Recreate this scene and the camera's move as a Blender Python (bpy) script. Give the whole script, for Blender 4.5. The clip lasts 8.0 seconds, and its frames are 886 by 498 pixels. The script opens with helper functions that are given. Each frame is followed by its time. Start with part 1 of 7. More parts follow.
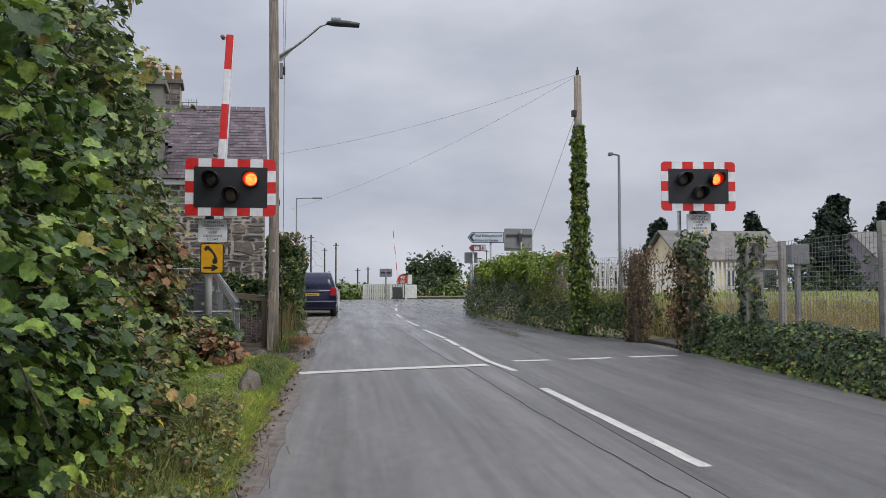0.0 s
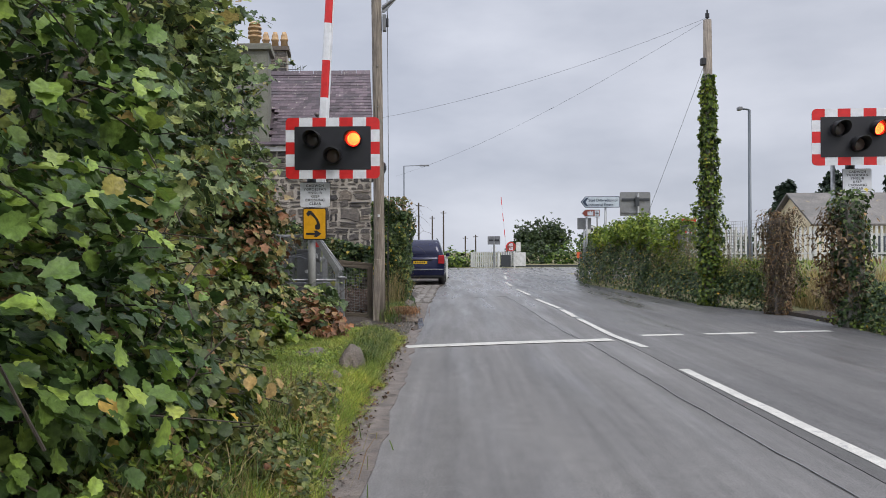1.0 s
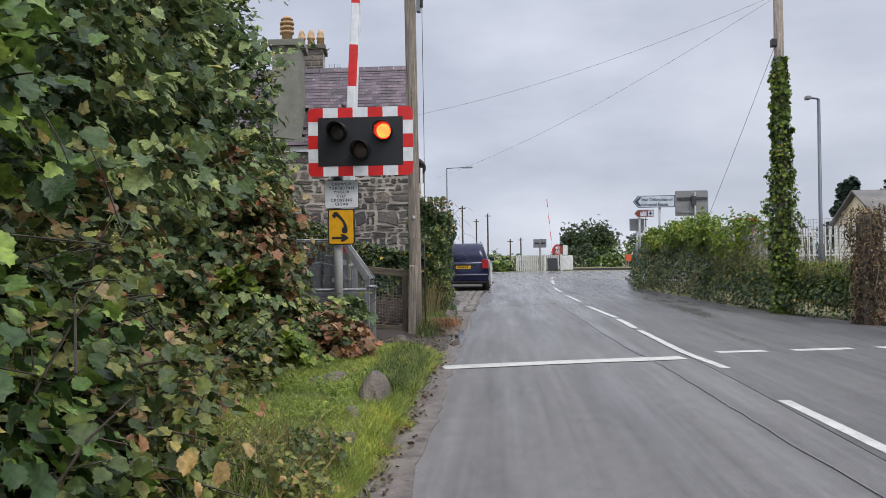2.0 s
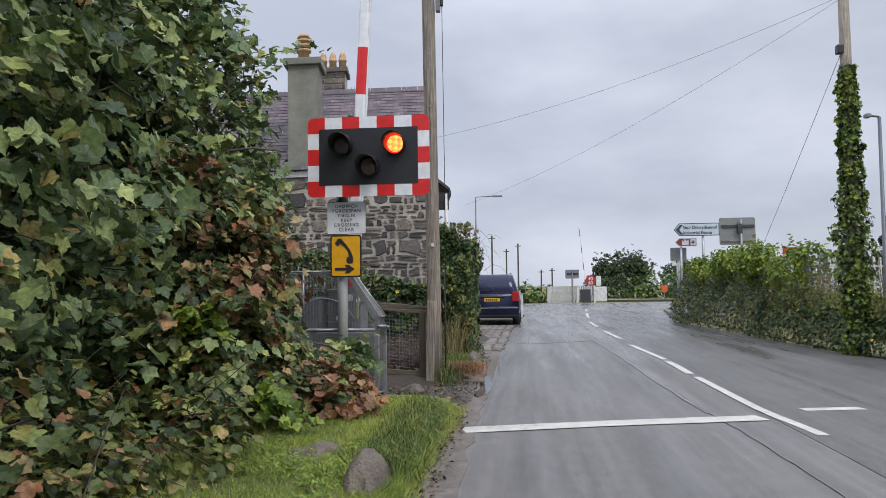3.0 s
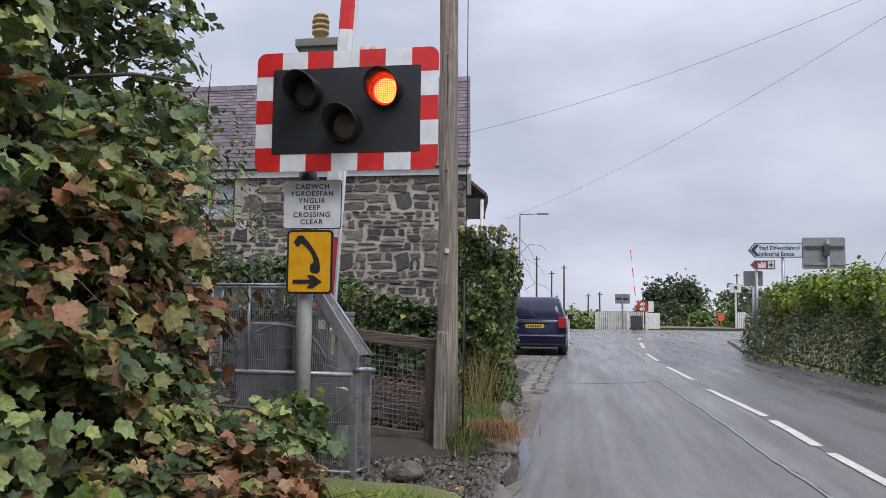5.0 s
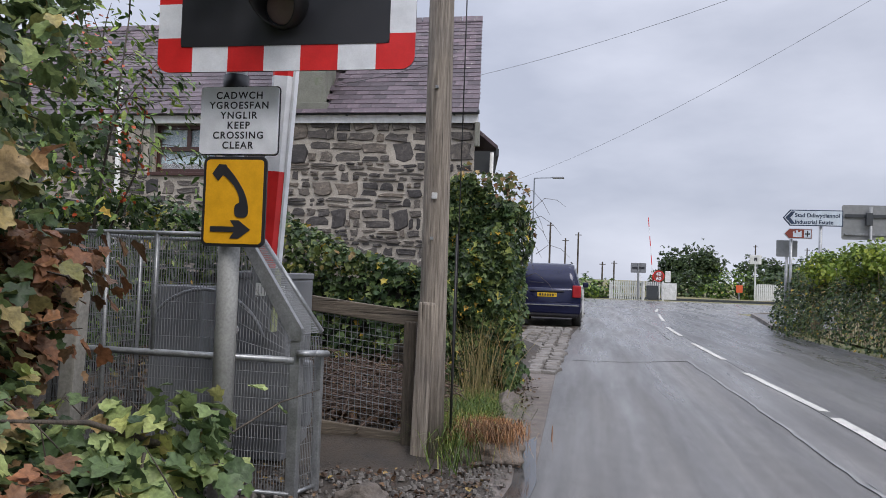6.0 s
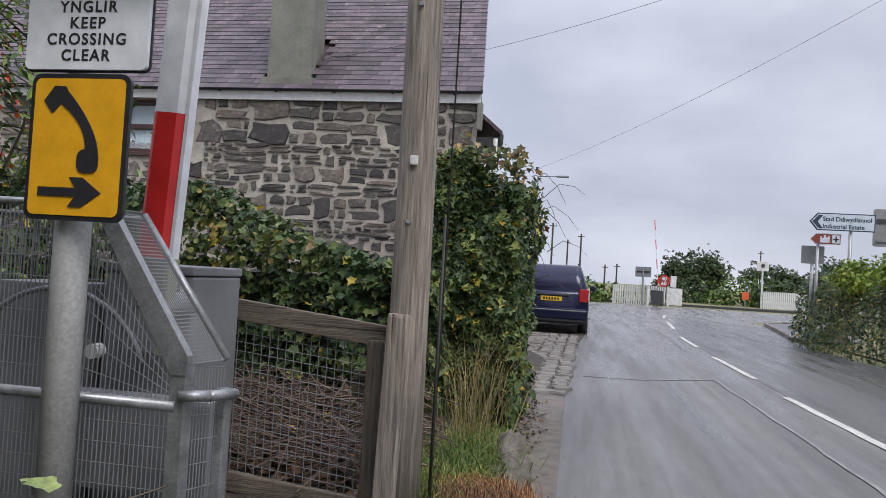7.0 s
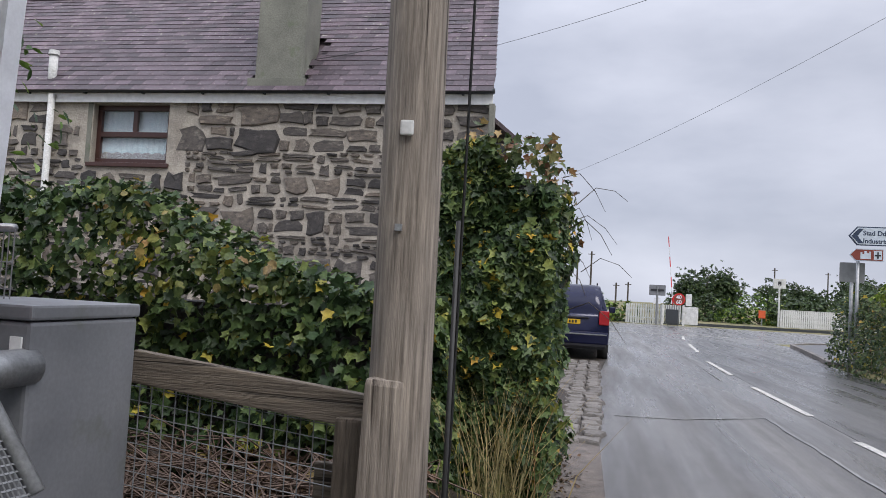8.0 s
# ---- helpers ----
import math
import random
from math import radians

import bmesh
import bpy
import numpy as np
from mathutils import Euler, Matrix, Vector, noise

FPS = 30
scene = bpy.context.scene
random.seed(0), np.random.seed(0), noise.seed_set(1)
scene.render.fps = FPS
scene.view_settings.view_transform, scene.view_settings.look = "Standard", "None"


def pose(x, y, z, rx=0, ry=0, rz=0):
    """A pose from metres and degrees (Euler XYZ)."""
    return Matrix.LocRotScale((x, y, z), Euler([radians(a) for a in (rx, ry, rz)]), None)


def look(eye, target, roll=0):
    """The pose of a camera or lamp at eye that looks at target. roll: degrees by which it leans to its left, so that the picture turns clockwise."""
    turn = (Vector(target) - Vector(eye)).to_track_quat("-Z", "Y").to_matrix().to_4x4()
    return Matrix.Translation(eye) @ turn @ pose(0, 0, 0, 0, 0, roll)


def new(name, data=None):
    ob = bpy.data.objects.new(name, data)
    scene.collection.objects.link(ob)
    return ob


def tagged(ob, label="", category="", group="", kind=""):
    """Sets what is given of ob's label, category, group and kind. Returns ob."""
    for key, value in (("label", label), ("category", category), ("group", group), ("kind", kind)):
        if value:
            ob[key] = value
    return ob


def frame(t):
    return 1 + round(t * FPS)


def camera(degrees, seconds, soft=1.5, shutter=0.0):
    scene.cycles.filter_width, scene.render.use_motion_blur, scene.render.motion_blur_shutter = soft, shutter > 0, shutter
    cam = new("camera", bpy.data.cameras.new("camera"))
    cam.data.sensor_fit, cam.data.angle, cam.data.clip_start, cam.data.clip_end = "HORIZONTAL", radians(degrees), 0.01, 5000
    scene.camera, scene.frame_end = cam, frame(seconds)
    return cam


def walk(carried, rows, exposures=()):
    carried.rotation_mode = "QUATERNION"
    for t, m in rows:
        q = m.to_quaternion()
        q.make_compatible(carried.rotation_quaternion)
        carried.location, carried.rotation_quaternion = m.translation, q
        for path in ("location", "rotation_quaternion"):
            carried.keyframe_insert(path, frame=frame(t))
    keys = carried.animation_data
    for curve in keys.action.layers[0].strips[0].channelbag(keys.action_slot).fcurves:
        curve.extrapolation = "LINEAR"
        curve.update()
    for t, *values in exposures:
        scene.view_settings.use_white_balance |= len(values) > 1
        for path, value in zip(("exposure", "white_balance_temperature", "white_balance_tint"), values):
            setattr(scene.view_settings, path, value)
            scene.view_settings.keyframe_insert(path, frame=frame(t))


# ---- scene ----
cam = camera(59.9, 8.0, soft=0.5)
METRES, EYE, TILT, LEAN, TURN = 12.0, 1.255, -1.0, 0.0, -7.0
ROWS = [
    (0.0, 0.0, 0.0, 0.0, 0.0, 3.6, 0.05),
    (0.5, -0.0054, 0.0371, -0.0017, 5.38, 1.61, -0.09),
    (1.0, -0.0131, 0.0866, -0.0007, 7.97, 1.23, 0.1),
    (2.5, -0.0342, 0.2644, 0.0058, 12.65, 2.22, 0.68),
    (3.0, -0.0451, 0.3326, 0.0091, 13.56, 3.82, 0.49),
    (3.5, -0.0535, 0.3966, 0.0115, 13.36, 4.47, -0.54),
    (4.0, -0.0677, 0.4628, 0.0129, 13.41, 5.2, -0.81),
    (5.5, -0.0979, 0.6609, 0.0179, 18.24, 5.26, -1.36),
    (6.0, -0.1139, 0.7348, 0.0183, 17.68, 2.77, -2.33),
    (6.5, -0.1313, 0.8002, 0.0182, 17.39, 2.71, -2.8),
    (7.0, -0.1481, 0.8668, 0.0211, 17.64, 2.71, -3.74),
    (7.5, -0.1683, 0.9241, 0.0241, 18.07, 3.28, -4.15),
    (8.0, -0.1855, 0.9791, 0.0278, 18.19, 4.04, -3.49),
]
walk(cam, [(t, pose(0, 0, EYE, TILT, LEAN, TURN) @ pose(METRES * x, METRES * y, METRES * z, 90 + pitch, roll, yaw)) for t, x, y, z, yaw, pitch, roll in ROWS],
     exposures=[(0.0, -0.07, 6500, 10), (1.0, 0.12, 6500, 10), (2.5, 0.15, 6350, 10), (5.5, 0.15, 6300, 12), (8.0, 0.15, 6350, 12)])

# ---- world, sun, exposure ----
world = bpy.data.worlds.new("overcast")
scene.world = world
world.use_nodes = True
wn, wl = world.node_tree.nodes, world.node_tree.links
wn.clear()


def wnode(kind, **values):
    n = wn.new(kind)
    for k, v in values.items():
        n.inputs[k].default_value = v
    return n


w_out = wn.new("ShaderNodeOutputWorld")
w_bg = wnode("ShaderNodeBackground", Strength=1.0)
w_sky = wn.new("ShaderNodeTexSky")
w_sky.sky_type, w_sky.sun_disc = "NISHITA", False
w_sky.sun_elevation, w_sky.sun_rotation = radians(50), radians(135)
w_tc = wn.new("ShaderNodeTexCoord")
w_sep = wn.new("ShaderNodeSeparateXYZ")
wl.new(w_tc.outputs["Generated"], w_sep.inputs[0])
# cloud layer: noise on the direction, flattened towards the horizon
w_map = wn.new("ShaderNodeMapping")
w_map.inputs["Scale"].default_value = (1.0, 1.0, 2.6)
w_map.inputs["Location"].default_value = (0.35, 0.1, 0.2)
wl.new(w_tc.outputs["Generated"], w_map.inputs[0])
w_n1 = wnode("ShaderNodeTexNoise", Scale=2.6, Detail=6.0, Roughness=0.5)
wl.new(w_map.outputs[0], w_n1.inputs["Vector"])
w_cr = wn.new("ShaderNodeValToRGB")
w_cr.color_ramp.elements[0].position, w_cr.color_ramp.elements[0].color = 0.36, (0.445, 0.475, 0.56, 1)
w_cr.color_ramp.elements[1].position, w_cr.color_ramp.elements[1].color = 0.64, (0.655, 0.68, 0.765, 1)
wl.new(w_n1.outputs["Fac"], w_cr.inputs[0])
# an overcast sky brightens towards the zenith
w_up = wn.new("ShaderNodeMapRange")
w_up.interpolation_type = "SMOOTHSTEP"
for k, v in ((1, 0.30), (2, 0.90), (3, 1.0), (4, 2.9)):
    w_up.inputs[k].default_value = v
wl.new(w_sep.outputs[2], w_up.inputs[0])
w_mul = wn.new("ShaderNodeVectorMath")
w_mul.operation = "SCALE"
wl.new(w_cr.outputs[0], w_mul.inputs[0])
wl.new(w_up.outputs[0], w_mul.inputs["Scale"])
w_side = wn.new("ShaderNodeMapRange")
w_side.interpolation_type = "SMOOTHSTEP"
for k, v in ((1, -0.6), (2, 0.6), (3, 1.17), (4, 0.93)):
    w_side.inputs[k].default_value = v
wl.new(w_sep.outputs[0], w_side.inputs[0])
w_mul2 = wn.new("ShaderNodeVectorMath")
w_mul2.operation = "SCALE"
wl.new(w_mul.outputs[0], w_mul2.inputs[0])
wl.new(w_side.outputs[0], w_mul2.inputs["Scale"])
w_sc = wn.new("ShaderNodeVectorMath")
w_sc.operation = "SCALE"
w_sc.inputs["Scale"].default_value = 0.1
wl.new(w_sky.outputs[0], w_sc.inputs[0])
w_mix = wn.new("ShaderNodeMix")
w_mix.data_type = "RGBA"
w_mix.inputs[0].default_value = 0.94
wl.new(w_sc.outputs[0], w_mix.inputs[6])
wl.new(w_mul2.outputs[0], w_mix.inputs[7])
wl.new(w_mix.outputs[2], w_bg.inputs[0])
wl.new(w_bg.outputs[0], w_out.inputs[0])

sun = new("sun", bpy.data.lights.new("sun", "SUN"))
sun.data.energy, sun.data.angle, sun.data.color = 2.0, radians(30), (1.0, 0.95, 0.88)
sun.matrix_world = look((10, -10, 16.8), (0, 0, 0))


# ---- materials ----
def ramp(nt, fac, stops):
    r = nt.nodes.new("ShaderNodeValToRGB")
    while len(r.color_ramp.elements) < len(stops):
        r.color_ramp.elements.new(0.5)
    for e, (p, c) in zip(r.color_ramp.elements, stops):
        e.position, e.color = p, (*c, 1)
    nt.links.new(fac, r.inputs[0])
    return r.outputs[0]


def noise_of(nt, scale, detail=4.0, stretch=(1, 1, 1), rough=0.55, coord="Object"):
    tc = nt.nodes.new("ShaderNodeTexCoord")
    mp = nt.nodes.new("ShaderNodeMapping")
    mp.inputs["Scale"].default_value = stretch
    nt.links.new(tc.outputs[coord], mp.inputs[0])
    n = nt.nodes.new("ShaderNodeTexNoise")
    n.inputs["Scale"].default_value, n.inputs["Detail"].default_value, n.inputs["Roughness"].default_value = scale, detail, rough
    nt.links.new(mp.outputs[0], n.inputs["Vector"])
    return n.outputs["Fac"]


def mixed(nt, fac, a, b, mode="MIX"):
    m = nt.nodes.new("ShaderNodeMix")
    m.data_type, m.blend_type = "RGBA", mode
    for k, v in ((0, fac), (6, a), (7, b)):
        if isinstance(v, (tuple, list)):
            m.inputs[k].default_value = (*v, 1)
        elif isinstance(v, (int, float)):
            m.inputs[k].default_value = v
        else:
            nt.links.new(v, m.inputs[k])
    return m.outputs[2]


def base_mat(name):
    m = bpy.data.materials.new(name)
    m.use_nodes = True
    nt = m.node_tree
    return m, nt, nt.nodes["Principled BSDF"]


def bump(nt, bsdf, height, strength, distance=0.01):
    b = nt.nodes.new("ShaderNodeBump")
    b.inputs["Strength"].default_value, b.inputs["Distance"].default_value = strength, distance
    nt.links.new(height, b.inputs["Height"])
    nt.links.new(b.outputs[0], bsdf.inputs["Normal"])


def surface(name, dark, light, scale=6.0, stretch=(1, 1, 1), rough=0.8, fine=60.0, bumps=0.3, dist=0.006, metal=0.0,
            per="", spread=0.25, stain=None, stain_at=(0.58, 0.7), stain_scale=2.0, coord="Object", rough_var=0.12, grain=0.28, tones=None):
    """Two-scale mottled surface; per: 'object' or 'island' varies the tone piece by piece; stain: a third colour in patches."""
    m, nt, b = base_mat(name)
    big = noise_of(nt, scale, 5, stretch, coord=coord)
    small = noise_of(nt, fine, 3, stretch, coord=coord)
    col = ramp(nt, big, ((0.3, dark), (0.7, light)))
    speck = ramp(nt, small, ((0.25, (1 - grain,) * 3), (0.75, (1 + 0.43 * grain,) * 3)))
    col = mixed(nt, 1.0, col, speck, "MULTIPLY")
    if stain:
        f = ramp(nt, noise_of(nt, stain_scale, 6, coord=coord, rough=0.65), ((stain_at[0], (0, 0, 0)), (stain_at[1], (1, 1, 1))))
        col = mixed(nt, f, col, stain)
    if per:
        src = nt.nodes.new("ShaderNodeObjectInfo" if per == "object" else "ShaderNodeNewGeometry")
        v = src.outputs["Random" if per == "object" else "Random Per Island"]
        tone = ramp(nt, v, tones or ((0.0, (1 - spread,) * 3), (1.0, (1 + spread,) * 3)))
        col = mixed(nt, 1.0, col, tone, "MULTIPLY")
    nt.links.new(col, b.inputs["Base Color"])
    r = nt.nodes.new("ShaderNodeMapRange")
    for k, v in ((1, 0.3), (2, 0.7), (3, rough - rough_var), (4, min(1, rough + rough_var))):
        r.inputs[k].default_value = v
    nt.links.new(big, r.inputs[0])
    nt.links.new(r.outputs[0], b.inputs["Roughness"])
    b.inputs["Metallic"].default_value = metal
    if bumps:
        bump(nt, b, small, bumps, dist)
    return m


def leaf_mat(name, stops, rough=0.42, through_light=0.18):
    """Leaves: one colour for each leaf out of a ramp, veined by noise, a little light shining through."""
    m, nt, b = base_mat(name)
    geo = nt.nodes.new("ShaderNodeNewGeometry")
    col = ramp(nt, geo.outputs["Random Per Island"], stops)
    vein = ramp(nt, noise_of(nt, 45, 3), ((0.3, (0.62, 0.62, 0.60)), (0.7, (1.28, 1.28, 1.22))))
    col = mixed(nt, 1.0, col, vein, "MULTIPLY")
    clump = ramp(nt, noise_of(nt, 1.7, 3), ((0.34, (0.74, 0.80, 0.82)), (0.52, (1.0, 1.0, 1.0)), (0.68, (1.34, 1.20, 1.0))))
    col = mixed(nt, 1.0, col, clump, "MULTIPLY")
    nt.links.new(col, b.inputs["Base Color"])
    b.inputs["Roughness"].default_value = rough
    b.inputs["Specular IOR Level"].default_value = 0.28
    bump(nt, b, noise_of(nt, 70, 3), 0.5, 0.006)
    tr = nt.nodes.new("ShaderNodeBsdfTranslucent")
    nt.links.new(col, tr.inputs[0])
    mx = nt.nodes.new("ShaderNodeMixShader")
    mx.inputs[0].default_value = through_light
    nt.links.new(b.outputs[0], mx.inputs[1])
    nt.links.new(tr.outputs[0], mx.inputs[2])
    nt.links.new(mx.outputs[0], nt.nodes["Material Output"].inputs[0])
    return m


def plain(name, colour, rough=0.5, metal=0.0, var=0.12, scale=9.0):
    d = tuple(c * (1 - var) for c in colour)
    l = tuple(min(1, c * (1 + var)) for c in colour)
    return surface(name, d, l, scale=scale, rough=rough, metal=metal, fine=120, bumps=0.05, dist=0.001, rough_var=0.06, grain=0.07)


def glowing(name, colour, strength):
    m, nt, b = base_mat(name)
    b.inputs["Base Color"].default_value = (*colour, 1)
    b.inputs["Emission Color"].default_value = (*colour, 1)
    b.inputs["Emission Strength"].default_value = strength
    return m


def asphalt_mat(name, k, marks):
    """k: tone; marks: how strongly the tyre streaks show."""
    m, nt, b = base_mat(name)
    streak = noise_of(nt, 1.0, 4, (2.0, 0.08, 1))
    lines = noise_of(nt, 1.0, 3, (8.5, 0.16, 1))
    patch = noise_of(nt, 0.45, 5, (1, 0.5, 1))
    blotch = noise_of(nt, 7.0, 5, (1, 0.7, 1), 0.7)
    grain = noise_of(nt, 95, 6, rough=0.9)
    col = ramp(nt, streak, ((0.32, (0.104 * k, 0.101 * k, 0.099 * k)), (0.68, (0.164 * k, 0.160 * k, 0.157 * k))))
    col = mixed(nt, 1.0, col, ramp(nt, lines, ((0.3, (1 - 0.22 * marks,) * 3), (0.7, (1 + 0.22 * marks,) * 3))), "MULTIPLY")
    col = mixed(nt, 1.0, col, ramp(nt, patch, ((0.3, (0.82, 0.82, 0.83)), (0.7, (1.14, 1.13, 1.12)))), "MULTIPLY")
    col = mixed(nt, 1.0, col, ramp(nt, blotch, ((0.3, (0.84, 0.84, 0.84)), (0.7, (1.14, 1.14, 1.14)))), "MULTIPLY")
    col = mixed(nt, 1.0, col, ramp(nt, grain, ((0.39, (0.36, 0.36, 0.355)), (0.62, (1.62, 1.60, 1.56)))), "MULTIPLY")
    nt.links.new(col, b.inputs["Base Color"])
    # damp films: smooth long streaks, wetter further up the road
    wet = noise_of(nt, 1.3, 4, (1.6, 0.13, 1))
    tc = nt.nodes.new("ShaderNodeTexCoord")
    sp = nt.nodes.new("ShaderNodeSeparateXYZ")
    nt.links.new(tc.outputs["Object"], sp.inputs[0])
    far = nt.nodes.new("ShaderNodeMapRange")
    for k, v in ((1, 8.0), (2, 26.0), (3, 0.0), (4, 0.26)):
        far.inputs[k].default_value = v
    nt.links.new(sp.outputs[1], far.inputs[0])
    add = nt.nodes.new("ShaderNodeMath")
    add.operation = "ADD"
    nt.links.new(wet, add.inputs[0])
    nt.links.new(far.outputs[0], add.inputs[1])
    rr = nt.nodes.new("ShaderNodeMapRange")
    for k, v in ((1, 0.45), (2, 0.82), (3, 0.74), (4, 0.22)):
        rr.inputs[k].default_value = v
    nt.links.new(add.outputs[0], rr.inputs[0])
    nt.links.new(rr.outputs[0], b.inputs["Roughness"])
    bump(nt, b, grain, 0.35, 0.004)
    return m


M = {}
M["asphalt"] = asphalt_mat("asphalt", 0.92, 0.75)
M["asphalt_new"] = asphalt_mat("newer_asphalt", 0.66, 0.4)
M["asphalt_patch"] = surface("asphalt_patch", (0.075, 0.075, 0.078), (0.13, 0.13, 0.135), scale=3, rough=0.6, fine=95, bumps=0.35, dist=0.004)
M["tar"] = surface("tar_seam", (0.085, 0.084, 0.083), (0.19, 0.188, 0.185), scale=14, rough=0.45, fine=60)
M["scar"] = surface("worn_seam", (0.12, 0.12, 0.12), (0.25, 0.25, 0.24), scale=5, rough=0.6, fine=90)
M["road_paint"] = surface("road_paint", (0.38, 0.37, 0.34), (0.55, 0.535, 0.49), scale=5, rough=0.65, fine=80, bumps=0.3,
                          stain=(0.22, 0.22, 0.22), stain_at=(0.56, 0.68), stain_scale=14)
M["earth"] = surface("earth", (0.018, 0.014, 0.010), (0.068, 0.053, 0.040), scale=5, fine=70, bumps=0.8, dist=0.02)
M["gravel"] = surface("gravel_dirt", (0.022, 0.018, 0.014), (0.085, 0.067, 0.052), scale=9, fine=60, bumps=0.9, dist=0.02)
M["grit"] = surface("pinkish_grit", (0.085, 0.072, 0.064), (0.21, 0.178, 0.155), scale=7, fine=75, bumps=0.8, dist=0.012, stain=(0.06, 0.048, 0.038), stain_scale=4)
M["turf"] = surface("turf", (0.07, 0.085, 0.025), (0.19, 0.20, 0.055), scale=3, fine=50, bumps=0.9, dist=0.03)
M["field"] = surface("field", (0.08, 0.085, 0.03), (0.24, 0.20, 0.09), scale=0.35, fine=14, bumps=0.8, dist=0.05,
                     stain=(0.07, 0.10, 0.03), stain_at=(0.5, 0.7), stain_scale=0.2)
M["kerb"] = surface("kerb_stone", (0.10, 0.09, 0.08), (0.22, 0.20, 0.18), scale=7, fine=50, bumps=0.5, per="object", spread=0.2)
M["rock"] = surface("rock", (0.072, 0.058, 0.047), (0.175, 0.145, 0.12), scale=6, fine=40, bumps=0.8, dist=0.02, stain=(0.10, 0.12, 0.05), stain_scale=5)
M["stone"] = surface("wall_stone", (0.060, 0.056, 0.055), (0.165, 0.15, 0.138), scale=5, fine=38, bumps=0.8, dist=0.02, per="object", tones=((0.0, (0.42, 0.42, 0.45)), (0.35, (0.8, 0.78, 0.78)), (0.7, (1.15, 1.1, 1.04)), (1.0, (1.75, 1.58, 1.36))),
                     stain=(0.27, 0.25, 0.22), stain_at=(0.58, 0.75), stain_scale=3)
M["stone_far"] = surface("wall_stone_far", (0.060, 0.056, 0.055), (0.165, 0.15, 0.138), scale=5, fine=38, bumps=0.8, dist=0.02, per="island", tones=((0.0, (0.42, 0.42, 0.45)), (0.35, (0.8, 0.78, 0.78)), (0.7, (1.15, 1.1, 1.04)), (1.0, (1.75, 1.58, 1.36))),
                           stain=(0.27, 0.25, 0.22), stain_at=(0.58, 0.75), stain_scale=3)
M["mortar"] = surface("lime_mortar", (0.29, 0.258, 0.215), (0.50, 0.452, 0.385), scale=3, fine=45, bumps=0.8, dist=0.02, stain=(0.22, 0.20, 0.175), stain_scale=1.3)
M["slate"] = surface("roof_slate", (0.056, 0.040, 0.048), (0.130, 0.096, 0.112), scale=2.5, fine=40, bumps=0.35, per="object", spread=0.45, rough=0.68,
                     stain=(0.27, 0.26, 0.21), stain_at=(0.60, 0.68), stain_scale=13, coord="Object")
M["slate_far"] = surface("roof_slate_far", (0.056, 0.040, 0.048), (0.130, 0.096, 0.112), scale=2.5, fine=40, bumps=0.35, per="island", spread=0.45, rough=0.68,
                         stain=(0.27, 0.26, 0.21), stain_at=(0.60, 0.68), stain_scale=13)
M["render"] = surface("cement_render", (0.14, 0.14, 0.115), (0.24, 0.24, 0.20), scale=2.2, fine=55, bumps=0.5, stain=(0.12, 0.14, 0.085), stain_scale=2.5)
M["pot"] = surface("chimney_pot_clay", (0.36, 0.22, 0.11), (0.52, 0.36, 0.2), scale=8, fine=50, stain=(0.16, 0.13, 0.1), stain_scale=6)
M["white"] = plain("white_paint", (0.68, 0.68, 0.67), 0.45)
M["offwhite"] = surface("weathered_white", (0.5, 0.5, 0.48), (0.72, 0.72, 0.70), scale=4, fine=40, stain=(0.32, 0.33, 0.27), stain_scale=3)
M["red"] = plain("red_sheeting", (0.60, 0.022, 0.022), 0.35)
M["sign_white"] = plain("white_sheeting", (0.70, 0.71, 0.74), 0.35)
M["black"] = plain("black_paint", (0.018, 0.018, 0.022), 0.45)
M["hood"] = plain("black_hood", (0.012, 0.012, 0.013), 0.5)
M["yellow"] = plain("yellow_sheeting", (0.72, 0.36, 0.012), 0.4)
M["ink"] = plain("black_ink", (0.02, 0.02, 0.025), 0.5)
M["grey_paint"] = surface("grey_paint", (0.135, 0.14, 0.15), (0.205, 0.21, 0.22), scale=3, rough=0.5, fine=70, bumps=0.08, dist=0.002, grain=0.14, stain=(0.11, 0.115, 0.10), stain_at=(0.6, 0.75), stain_scale=4)
M["galv"] = surface("galvanised_steel", (0.22, 0.225, 0.23), (0.36, 0.37, 0.375), scale=14, rough=0.42, fine=90, bumps=0.1, metal=0.6)
M["post_paint"] = surface("post_grey_paint", (0.30, 0.30, 0.29), (0.40, 0.40, 0.385), scale=4, rough=0.5, fine=70, bumps=0.1, stain=(0.22, 0.22, 0.2), stain_scale=5)


